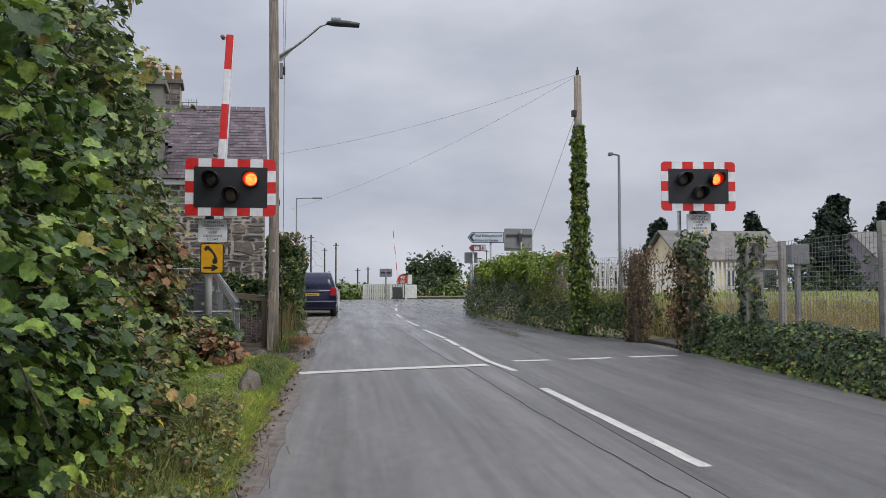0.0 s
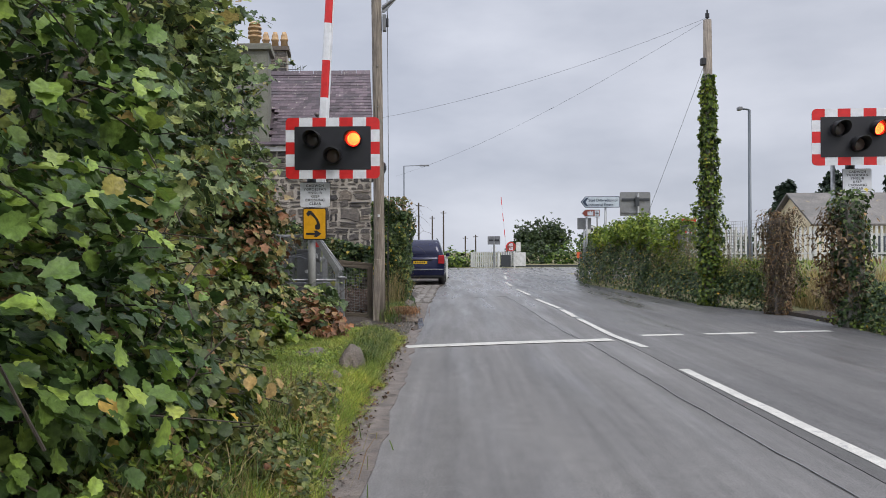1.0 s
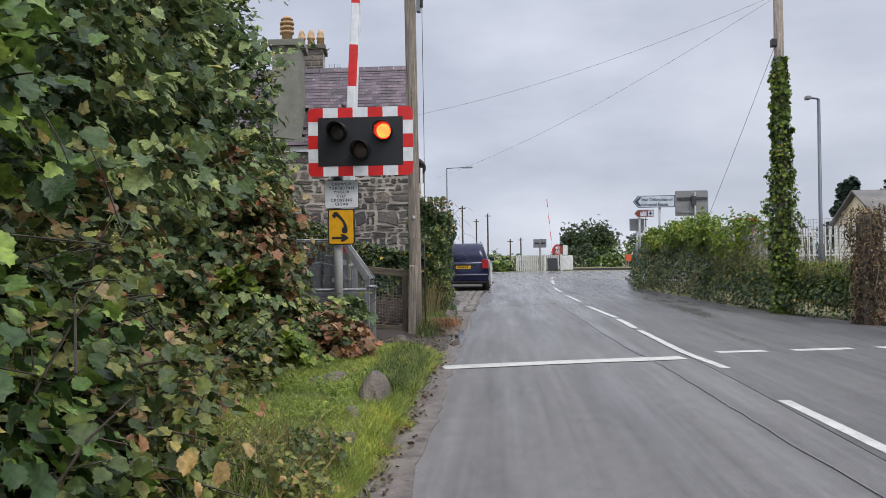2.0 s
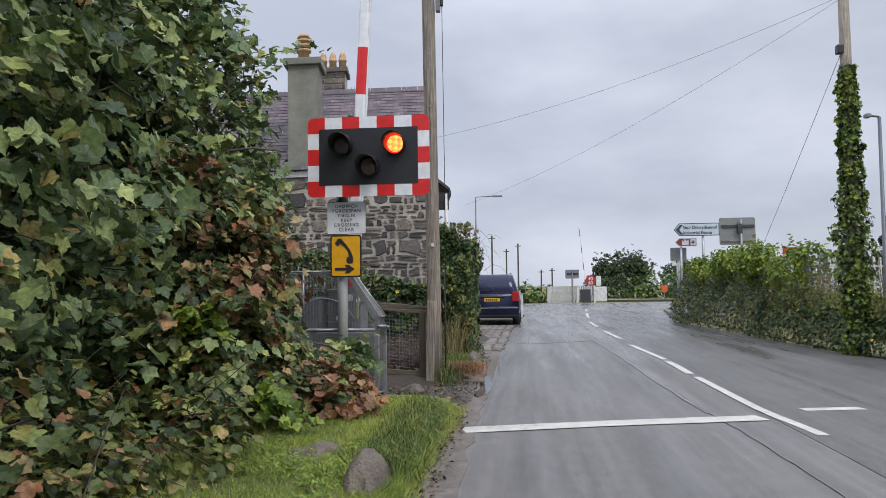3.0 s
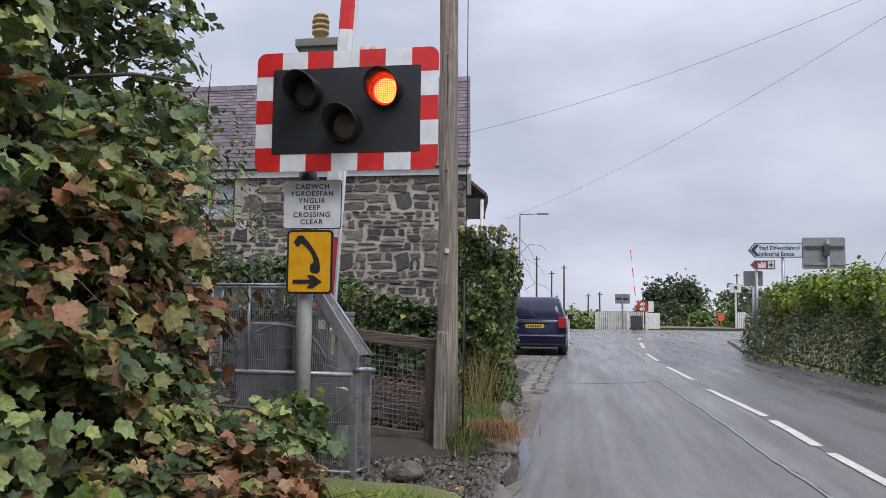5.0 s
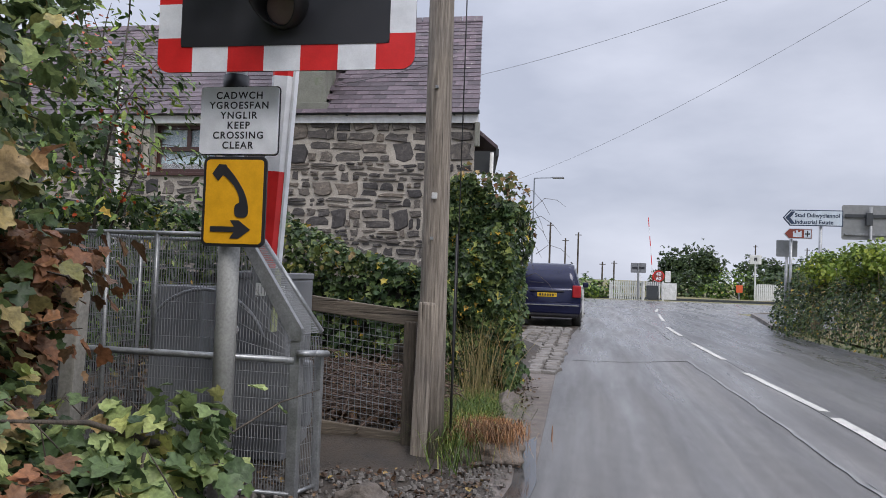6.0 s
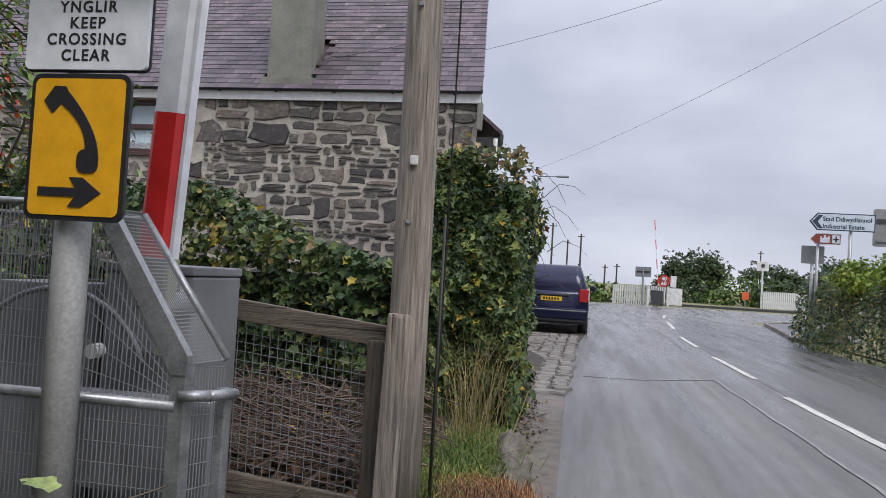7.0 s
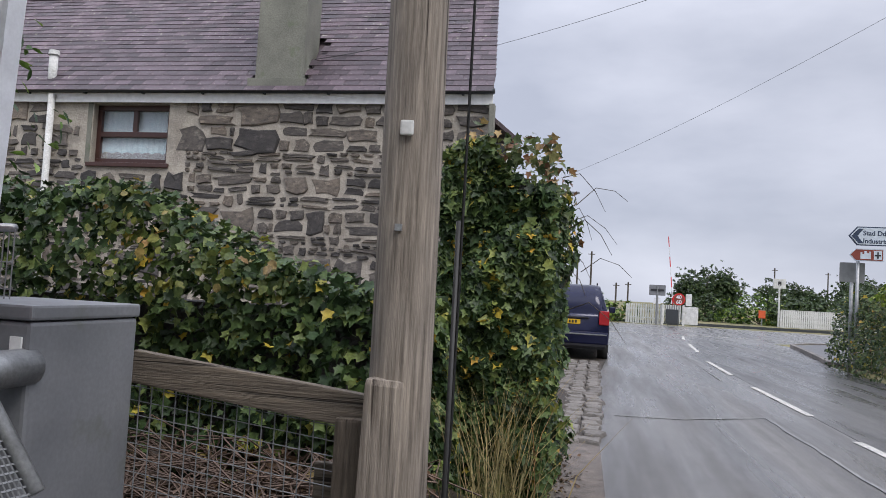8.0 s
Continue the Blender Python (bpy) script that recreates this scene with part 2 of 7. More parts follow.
def timber(name, dark, light, stretch, fine):
    """Weathered timber: grain along one way, dark drying cracks."""
    m, nt, b = base_mat(name)
    big = noise_of(nt, 2.2, 5, (1, 1, 1))
    grain = noise_of(nt, fine, 5, stretch, 0.7)
    crack = noise_of(nt, fine * 0.45, 4, tuple(q * (0.5 if q < 1 else 1) for q in stretch), 0.6)
    col = ramp(nt, grain, ((0.3, dark), (0.55, tuple((p + q) / 2 for p, q in zip(dark, light))), (0.74, light)))
    col = mixed(nt, 1.0, col, ramp(nt, big, ((0.3, (0.72, 0.72, 0.74)), (0.7, (1.2, 1.18, 1.14)))), "MULTIPLY")
    gap = ramp(nt, crack, ((0.335, (0.22, 0.2, 0.18)), (0.385, (1, 1, 1))))
    col = mixed(nt, 1.0, col, gap, "MULTIPLY")
    nt.links.new(col, b.inputs["Base Color"])
    b.inputs["Roughness"].default_value = 0.82
    mul = nt.nodes.new("ShaderNodeMath")
    mul.operation = "MULTIPLY"
    nt.links.new(grain, mul.inputs[0])
    nt.links.new(gap, mul.inputs[1])
    bump(nt, b, mul.outputs[0], 0.8, 0.012)
    return m


M["wood_pole"] = timber("weathered_pole", (0.085, 0.070, 0.056), (0.42, 0.365, 0.305), (1, 1, 0.045), 62)
M["wood_rail"] = timber("weathered_rail", (0.055, 0.045, 0.034), (0.21, 0.172, 0.128), (0.05, 1, 1), 70)
M["wood_post"] = timber("weathered_post", (0.05, 0.04, 0.03), (0.20, 0.16, 0.12), (1, 1, 0.08), 60)
M["steel_dark"] = plain("dark_steel", (0.05, 0.055, 0.06), 0.5, 0.3)
M["lamp_grey"] = plain("lamp_grey", (0.10, 0.115, 0.13), 0.5, 0.3)
M["mesh_wire"] = plain("mesh_wire", (0.17, 0.175, 0.178), 0.5, 0.4)
M["sign_grey"] = plain("sign_back_grey", (0.23, 0.235, 0.235), 0.5, 0.3)
M["cable"] = plain("cable", (0.03, 0.03, 0.03), 0.6)
M["bark"] = surface("bark", (0.03, 0.024, 0.018), (0.10, 0.08, 0.06), scale=8, stretch=(3, 3, 0.6), fine=40, bumps=0.8, dist=0.01)
M["dead_stem"] = surface("dead_brown_stem", (0.055, 0.036, 0.027), (0.17, 0.115, 0.085), scale=8, fine=50, bumps=0.3)
M["stem"] = surface("dry_stem", (0.10, 0.075, 0.05), (0.26, 0.20, 0.13), scale=8, fine=50, bumps=0.3)
M["pvc"] = plain("white_plastic", (0.70, 0.70, 0.69), 0.4)
M["brown_frame"] = plain("brown_frame", (0.055, 0.022, 0.018), 0.4)
M["concrete"] = surface("concrete", (0.20, 0.19, 0.17), (0.36, 0.345, 0.31), scale=4, fine=45, bumps=0.5, stain=(0.15, 0.15, 0.11), stain_scale=3)
M["cream"] = surface("cream_render", (0.62, 0.52, 0.33), (0.74, 0.64, 0.44), scale=1.5, fine=20, bumps=0.2)
M["far_roof"] = surface("grey_tiles", (0.10, 0.095, 0.09), (0.2, 0.185, 0.17), scale=1.2, fine=12, bumps=0.3, stain=(0.25, 0.2, 0.12), stain_at=(0.62, 0.7), stain_scale=1.5)
M["plum"] = plain("mauve_render", (0.22, 0.19, 0.22), 0.8)

b_rust, b_tan, b_dead = (0.20, 0.088, 0.045), (0.34, 0.235, 0.11), (0.14, 0.085, 0.05)
M["lf_hazel"] = leaf_mat("hazel_leaf", ((0.0, (0.022, 0.046, 0.015)), (0.4, (0.058, 0.108, 0.028)), (0.7, (0.15, 0.24, 0.05)), (0.90, (0.24, 0.35, 0.068)), (0.985, (0.28, 0.34, 0.08)), (1.0, (0.36, 0.25, 0.07))), through_light=0.22)
M["lf_sycamore"] = leaf_mat("sycamore_leaf", ((0.0, (0.045, 0.076, 0.036)), (0.45, (0.145, 0.205, 0.088)), (0.8, (0.30, 0.37, 0.15)), (0.94, (0.40, 0.43, 0.15)), (1.0, b_tan)), through_light=0.28)
M["lf_turning"] = leaf_mat("turning_leaf", ((0.0, (0.035, 0.060, 0.026)), (0.38, (0.10, 0.13, 0.045)), (0.56, (0.23, 0.20, 0.075)), (0.72, (0.36, 0.25, 0.125)), (0.88, (0.30, 0.14, 0.075)), (1.0, b_dead)), through_light=0.22)
M["lf_bramble"] = leaf_mat("bramble_leaf", ((0.0, (0.04, 0.06, 0.02)), (0.35, (0.085, 0.115, 0.035)), (0.65, (0.15, 0.175, 0.045)), (0.85, (0.24, 0.23, 0.07)), (0.95, b_tan), (1.0, b_rust)), through_light=0.22)
M["lf_rust"] = leaf_mat("rust_leaf", ((0.0, b_dead), (0.4, b_rust), (0.7, (0.24, 0.11, 0.055)), (0.9, (0.27, 0.17, 0.09)), (1.0, (0.06, 0.10, 0.03))))
# ivy green; its dark tone also stands for shade inside the bushes
M["lf_ivy_shade"] = leaf_mat("ivy_and_shade_leaf", ((0.0, (0.016, 0.032, 0.013)), (0.5, (0.048, 0.084, 0.030)), (0.84, (0.105, 0.155, 0.050)), (0.965, (0.19, 0.23, 0.065)), (0.985, (0.46, 0.36, 0.05)), (1.0, (0.50, 0.30, 0.05))), rough=0.45)
M["lf_dead"] = leaf_mat("withered_leaf", ((0.0, (0.06, 0.042, 0.028)), (0.5, (0.14, 0.092, 0.052)), (0.9, (0.26, 0.175, 0.10)), (1.0, (0.09, 0.12, 0.04))), rough=0.7, through_light=0.1)
M["lf_bright"] = leaf_mat("bright_leaf", ((0.0, (0.07, 0.115, 0.02)), (0.5, (0.17, 0.25, 0.035)), (1.0, (0.30, 0.36, 0.06))), through_light=0.35)
M["lf_tree"] = leaf_mat("far_leaf", ((0.0, (0.028, 0.048, 0.022)), (0.6, (0.06, 0.095, 0.04)), (1.0, (0.11, 0.155, 0.06))), through_light=0.25)
M["lf_pine"] = leaf_mat("pine_tuft", ((0.0, (0.008, 0.018, 0.012)), (0.6, (0.02, 0.038, 0.022)), (1.0, (0.04, 0.065, 0.03))), through_light=0.1)
M["berry"] = plain("orange_berry", (0.50, 0.085, 0.025), 0.4)
M["grass"] = leaf_mat("grass_blade", ((0.0, (0.11, 0.18, 0.035)), (0.4, (0.27, 0.37, 0.07)), (0.8, (0.43, 0.50, 0.12)), (0.93, (0.44, 0.38, 0.14)), (1.0, (0.30, 0.19, 0.09))), through_light=0.4)
M["grass_deep"] = leaf_mat("deep_green_grass", ((0.0, (0.05, 0.085, 0.022)), (0.5, (0.12, 0.18, 0.04)), (0.85, (0.22, 0.27, 0.07)), (1.0, (0.34, 0.28, 0.10))), through_light=0.25)
M["grass_dead"] = leaf_mat("dead_brown_grass", ((0.0, (0.10, 0.05, 0.028)), (0.5, (0.26, 0.13, 0.065)), (0.85, (0.38, 0.21, 0.11)), (1.0, (0.42, 0.30, 0.16))), through_light=0.2)
M["straw"] = leaf_mat("dry_grass", ((0.0, (0.12, 0.11, 0.04)), (0.5, (0.30, 0.24, 0.11)), (0.85, (0.44, 0.35, 0.18)), (1.0, (0.25, 0.13, 0.06))), through_light=0.3)
M["litter"] = leaf_mat("leaf_litter", ((0.0, (0.035, 0.02, 0.014)), (0.5, (0.085, 0.05, 0.03)), (0.9, (0.16, 0.10, 0.06)), (1.0, (0.35, 0.25, 0.08))), through_light=0.1)


# ---- builders ----
def thing(name, label, category, m=None, group="", kind=""):
    e = tagged(new(name), label, category, group, kind)
    e.matrix_world = m or Matrix()
    return e


def part(name, bm, material, parent=None, label="", smooth=False):
    me = bpy.data.meshes.new(name)
    bmesh.ops.recalc_face_normals(bm, faces=bm.faces)
    bm.to_mesh(me)
    bm.free()
    for mt in (material if isinstance(material, (list, tuple)) else (material,)):
        me.materials.append(M[mt])
    if smooth:
        me.polygons.foreach_set("use_smooth", [True] * len(me.polygons))
    ob = new(name, me)
    if parent:
        ob.parent = parent
    if label:
        ob["label"] = label
    return ob


def box(bm, lo, hi, bevel=0.0, m=None):
    c = [(a + b) / 2 for a, b in zip(lo, hi)]
    s = [abs(b - a) for a, b in zip(lo, hi)]
    mat = Matrix.Translation(c) @ Matrix.Diagonal((*s, 1))
    r = bmesh.ops.create_cube(bm, size=1, matrix=(m @ mat) if m else mat)
    if bevel:
        es = list({e for v in r["verts"] for e in v.link_edges})
        bmesh.ops.bevel(bm, geom=es, offset=bevel, segments=2, profile=0.6, affect="EDGES")
    return bm


def boxed(lo, hi, bevel=0.0, m=None):
    return box(bmesh.new(), lo, hi, bevel, m)


def rod(bm, a, b, r0, r1=None, seg=10):
    a, b = Vector(a), Vector(b)
    r1 = r0 if r1 is None else r1
    q = (b - a).to_track_quat("Z", "Y").to_matrix().to_4x4()
    bmesh.ops.create_cone(bm, cap_ends=True, segments=seg, radius1=r0, radius2=r1, depth=(b - a).length,
                          matrix=Matrix.Translation((a + b) / 2) @ q)
    return bm


def rodded(a, b, r0, r1=None, seg=10):
    return rod(bmesh.new(), a, b, r0, r1, seg)


def tube(bm, pts, r, seg=8):
    """A swept tube through pts; r: a radius or one for each point."""
    pts = [Vector(p) for p in pts]
    rs = r if isinstance(r, (list, tuple)) else [r] * len(pts)
    rings = []
    for i, p in enumerate(pts):
        d = (pts[min(i + 1, len(pts) - 1)] - pts[max(i - 1, 0)]).normalized()
        s = d.cross(Vector((0.13, 0.31, 0.94)))
        s = s.normalized() if s.length > 1e-4 else Vector((1, 0, 0))
        u = d.cross(s).normalized()
        rings.append([bm.verts.new(p + rs[i] * (math.cos(a) * s + math.sin(a) * u)) for a in (2 * math.pi * k / seg for k in range(seg))])
    for a, b in zip(rings, rings[1:]):
        for k in range(seg):
            bm.faces.new((a[k], a[(k + 1) % seg], b[(k + 1) % seg], b[k]))
    bm.faces.new(rings[0][::-1])
    bm.faces.new(rings[-1])
    return bm


def slab(poly, z0, z1):
    """A flat plate over a polygon in plan."""
    bm = bmesh.new()
    lo = [bm.verts.new((x, y, z0)) for x, y in poly]
    hi = [bm.verts.new((x, y, z1)) for x, y in poly]
    bm.faces.new(hi)
    bm.faces.new(lo[::-1])
    n = len(poly)
    for i in range(n):
        bm.faces.new((lo[i], lo[(i + 1) % n], hi[(i + 1) % n], hi[i]))
    return bm


def plate(poly, y0, y1):
    """An upright plate over a polygon in x and z, from y0 to y1."""
    bm = bmesh.new()
    a = [bm.verts.new((x, y0, z)) for x, z in poly]
    b = [bm.verts.new((x, y1, z)) for x, z in poly]
    bm.faces.new(a)
    bm.faces.new(b[::-1])
    n = len(poly)
    for i in range(n):
        bm.faces.new((a[i], a[(i + 1) % n], b[(i + 1) % n], b[i]))
    return bm


def round_rect(x0, z0, x1, z1, r, n=5):
    out = []
    for cx, cz, a0 in ((x1 - r, z1 - r, 0), (x0 + r, z1 - r, 90), (x0 + r, z0 + r, 180), (x1 - r, z0 + r, 270)):
        for k in range(n + 1):
            a = radians(a0 + 90 * k / n)
            out.append((cx + r * math.cos(a), cz + r * math.sin(a)))
    return out


def lump(c, r, seed=0, rough=0.25, sub=3):
    """An uneven stone."""
    bm = bmesh.new()
    bmesh.ops.create_icosphere(bm, subdivisions=sub, radius=1)
    for v in bm.verts:
        k = 1 + rough * noise.noise(v.co * 1.3 + Vector((seed * 7.3, 0, 0))) + 0.4 * rough * noise.noise(v.co * 4 + Vector((0, seed * 3.1, 0)))
        v.co = Vector((c[0] + r[0] * v.co.x * k, c[1] + r[1] * v.co.y * k, c[2] + r[2] * v.co.z * k))
    return bm


def turned(c, prof, seg=16):
    """A solid of revolution about an upright axis; prof: (radius, height) upwards."""
    bm = bmesh.new()
    rings = [[bm.verts.new((c[0] + r * math.cos(2 * math.pi * k / seg), c[1] + r * math.sin(2 * math.pi * k / seg), z)) for k in range(seg)] for r, z in prof]
    for a, b in zip(rings, rings[1:]):
        for k in range(seg):
            bm.faces.new((a[k], a[(k + 1) % seg], b[(k + 1) % seg], b[k]))
    bm.faces.new(rings[0][::-1])
    bm.faces.new(rings[-1])
    return bm


def mesh_from(name, verts, faces, material, parent=None, label=""):
    me = bpy.data.meshes.new(name)
    me.from_pydata(verts, [], faces)
    me.materials.append(M[material])
    ob = new(name, me)
    if parent:
        ob.parent = parent
    if label:
        ob["label"] = label
    return ob


def outline(points):
    """Leaf outline: half of it given as (across, along), mirrored; a fan about the midrib."""
    right = list(points)
    left = [(-x, y) for x, y in right[::-1] if x > 1e-6]
    ring = right + left
    v = [(0.0, 0.45, -0.05)] + [(x, y, 0.30 * abs(x) - 0.16 * y * y + 0.05 * math.sin(11 * x + 8 * y)) for x, y in ring]
    f = [(0, i + 1, (i + 1) % len(ring) + 1) for i in range(len(ring))]
    return np.array(v), np.array(f)


LEAF = {
    "round": outline([(0, 0), (0.18, -0.02), (0.30, 0.07), (0.33, 0.17), (0.42, 0.25), (0.40, 0.37), (0.47, 0.47), (0.39, 0.57), (0.41, 0.69), (0.27, 0.75), (0.25, 0.87), (0.10, 0.90), (0, 1.06)]),
    "lobed": outline([(0, 0), (0.20, -0.06), (0.45, 0.04), (0.41, 0.22), (0.51, 0.32), (0.60, 0.58), (0.45, 0.60), (0.33, 0.63), (0.30, 0.78), (0.15, 0.88), (0, 1.08)]),
    "ivy": outline([(0, 0), (0.36, 0.02), (0.30, 0.26), (0.48, 0.48), (0.20, 0.58), (0, 1.0)]),
    "long": outline([(0, 0), (0.16, 0.25), (0.16, 0.6), (0, 1.0)]),
    "tuft": outline([(0, 0), (0.3, 0.2), (0.5, 0.7), (0.16, 0.55), (0, 1.0)]),
}


def leaves(name, pos, nrm, size, shape, material, parent=None, label="", droop=0.5, seed=0, jitter=0.6, lift=0.55):
    """Many leaves as one mesh: each lies about its normal, its tip hanging down."""
    rng = np.random.default_rng(seed)
    n = len(pos)
    nrm = nrm + rng.normal(0, jitter, (n, 3)) + np.array([0, 0, lift])
    nrm /= np.linalg.norm(nrm, axis=1)[:, None]
    tip = rng.normal(0, 1, (n, 3)) + np.array([0, 0, -droop * 2.2])
    tip -= (tip * nrm).sum(1)[:, None] * nrm
    tip /= np.linalg.norm(tip, axis=1)[:, None] + 1e-9
    side = np.cross(tip, nrm)
    tv, tf = LEAF[shape]
    sz = size * rng.uniform(0.6, 1.25, n)
    v = (pos[:, None, :] + sz[:, None, None] * (tv[None, :, 0:1] * side[:, None, :] + (tv[None, :, 1:2] - 0.3) * tip[:, None, :] + tv[None, :, 2:3] * nrm[:, None, :]))
    f = tf[None] + (np.arange(n) * len(tv))[:, None, None]
    me = bpy.data.meshes.new(name)
    v, f = v.reshape(-1, 3), f.reshape(-1, 3)
    me.vertices.add(len(v))
    me.vertices.foreach_set("co", v.ravel())
    me.loops.add(f.size)
    me.loops.foreach_set("vertex_index", f.ravel().astype(np.int32))
    me.polygons.add(len(f))
    me.polygons.foreach_set("loop_start", np.arange(0, f.size, 3, dtype=np.int32))
    me.update(calc_edges=True)
    me.validate()
    me.materials.append(M[material])
    ob = new(name, me)
    ob["kind"] = "stuff"
    if parent:
        ob.parent = parent
    if label:
        ob["label"] = label
    return ob


def shell(c, r, n, seed, inner=0.6, keep=None, wob=0.30, sprig=9, spread=0.17, gaps=-0.22):
    """Points near the skin of a wobbly ellipsoid, gathered in sprigs with gaps between, with outward normals."""
    rng = np.random.default_rng(seed)
    m = max(1, n // sprig)
    d = rng.normal(0, 1, (m, 3))
    d /= np.linalg.norm(d, axis=1)[:, None]
    if keep is not None:
        d = d[(d @ np.array(keep[:3])) > keep[3]]
    size = sum(r) / 3
    d = d[[noise.noise(Vector(x) * (2.2 + 2.4 * size) + Vector((0, 0, seed * 2.9))) > gaps for x in d]]
    k = np.array([1 + wob * noise.noise(Vector(x) * 2.3 + Vector((seed * 1.7, 0, 0))) + 0.6 * wob * noise.noise(Vector(x) * 6 + Vector((0, seed, 0))) for x in d])
    k *= 1.04 - (1.04 - inner) * rng.random(len(d)) ** 1.2
    p = np.array(c) + d * np.array(r) * k[:, None]
    nn = d / np.array(r)
    nn /= np.linalg.norm(nn, axis=1)[:, None]
    p, nn = np.repeat(p, sprig, 0), np.repeat(nn, sprig, 0)
    # each sprig fans out along its own twig
    ax = np.repeat(rng.normal(0, 1, (len(d), 3)) * np.array([1, 1, 0.6]) + np.array([0, 0, 0.3]), sprig, 0)
    p = p + ax * (rng.uniform(-1, 1, len(p)) * spread * 0.8)[:, None] + rng.normal(0, spread * 0.3, p.shape)
    ok = p[:, 2] > 0.02
    return p[ok], nn[ok]


def blades(name, pos, height, material, width=0.006, lean=0.35, parent=None, label="", seed=0, droop=0.0):
    """Grass blades: two-segment tapering strips; droop: how far the tips bend back to the ground."""
    rng = np.random.default_rng(seed)
    n = len(pos)
    a = rng.uniform(0, 2 * np.pi, n)
    s = np.stack([np.cos(a), np.sin(a), np.zeros(n)], 1)
    b = rng.uniform(0, 2 * np.pi, n)
    l = np.stack([np.cos(b), np.sin(b), np.zeros(n)], 1) * (lean * rng.random(n) ** 0.7)[:, None]
    h = (height * rng.uniform(0.45, 1.15, n))[:, None]
    up = np.array([0, 0, 1.0])
    w = width * rng.uniform(0.6, 1.3, n)[:, None]
    v = np.stack([pos - s * w, pos + s * w, pos + h * (0.55 * up + 0.35 * l) - s * w * 0.8, pos + h * (0.55 * up + 0.35 * l) + s * w * 0.8, pos + h * ((0.92 - droop * rng.random((n, 1)) ** 0.5) * up + l)], 1)
    k = (np.arange(n) * 5)[:, None]
    f = np.concatenate([np.array([[0, 1, 3]]) + k, np.array([[0, 3, 2]]) + k, np.array([[2, 3, 4]]) + k])
    me = bpy.data.meshes.new(name)
    me.vertices.add(n * 5)
    me.vertices.foreach_set("co", v.reshape(-1))
    me.loops.add(f.size)
    me.loops.foreach_set("vertex_index", f.ravel().astype(np.int32))
    me.polygons.add(len(f))
    me.polygons.foreach_set("loop_start", np.arange(0, f.size, 3, dtype=np.int32))
    me.update(calc_edges=True)
    me.materials.append(M[material])
    ob = new(name, me)
    if parent:
        ob.parent = parent
    if label:
        ob["label"] = label
    return ob


def lettering(name, body, size, m, material, parent, align="CENTER", stroke=0.0, spacing=1.0):
    c = bpy.data.curves.new(name, "FONT")
    c.body, c.size, c.align_x, c.extrude, c.offset, c.space_character = body, size, align, 0.0008, stroke, spacing
    c.materials.append(M[material])
    ob = new(name, c)
    ob.parent = parent
    ob.matrix_local = m
    return ob


# ---- ground, road ----
M["water"] = plain("rainwater", (0.05, 0.05, 0.05), 0.10)

def sheet(name, x0, x1, y0, y1, step, height, material, kind="structure", label="", category=""):
    xs = np.linspace(x0, x1, max(2, int((x1 - x0) / step) + 1))
    ys = np.linspace(y0, y1, max(2, int((y1 - y0) / step) + 1))
    v = [(x, y, height(x, y)) for y in ys for x in xs]
    n = len(xs)
    f = [(j * n + i, j * n + i + 1, (j + 1) * n + i + 1, (j + 1) * n + i) for j in range(len(ys) - 1) for i in range(n - 1)]
    ob = mesh_from(name, v, f, material)
    ob.data.polygons.foreach_set("use_smooth", [True] * len(f))
    return tagged(ob, label, category, kind=kind)


def nz(x, y, s, seed=0.0):
    return noise.noise(Vector((x * s, y * s, seed)))


ground = mesh_from("ground", [(-2500, -2500, -0.06), (2500, -2500, -0.06), (2500, 2500, -0.06), (-2500, 2500, -0.06)], [(0, 1, 2, 3)], "field")
tagged(ground, "flat rough grassland around the road", "ground", kind="structure")

ROAD = [(-0.55, -15), (5.6, -15), (5.75, 8), (6.1, 12), (6.35, 15), (6.2, 16.6), (5.65, 18.2), (5.45, 20), (5.2, 25), (4.95, 29.6), (5.1, 33.2), (5.7, 37.5), (6.3, 42.5), (9, 45.5), (70, 53),
        (70, 62), (7, 61.5), (-40, 60), (-40, 46), (-4.5, 43.5), (-0.35, 39), (-0.45, 36), (-0.5, 31), (-0.72, 26), (-0.78, 22), (-0.72, 18), (-0.64, 14), (-0.66, 10), (-0.55, 5)]
road = tagged(part("road", slab(ROAD, -0.3, 0.0), "asphalt"), "grey worn asphalt lane, damp in long streaks", "road", kind="structure")

LANE = [(2.12, -15), (5.6, -15), (5.75, 8), (6.1, 12), (6.35, 15), (6.2, 16.6), (5.65, 18.2), (5.45, 20), (5.2, 25), (4.95, 29.6), (5.1, 33.2), (5.7, 37.5), (6.0, 41), (3.0, 44), (2.35, 37), (2.0, 30), (2.08, 21), (2.2, 14), (2.25, 10)]
new_lane = part("far_lane", slab(LANE, -0.1, 0.005), "asphalt_new")
tagged(new_lane, "darker newer asphalt of the far lane", "road", kind="structure")


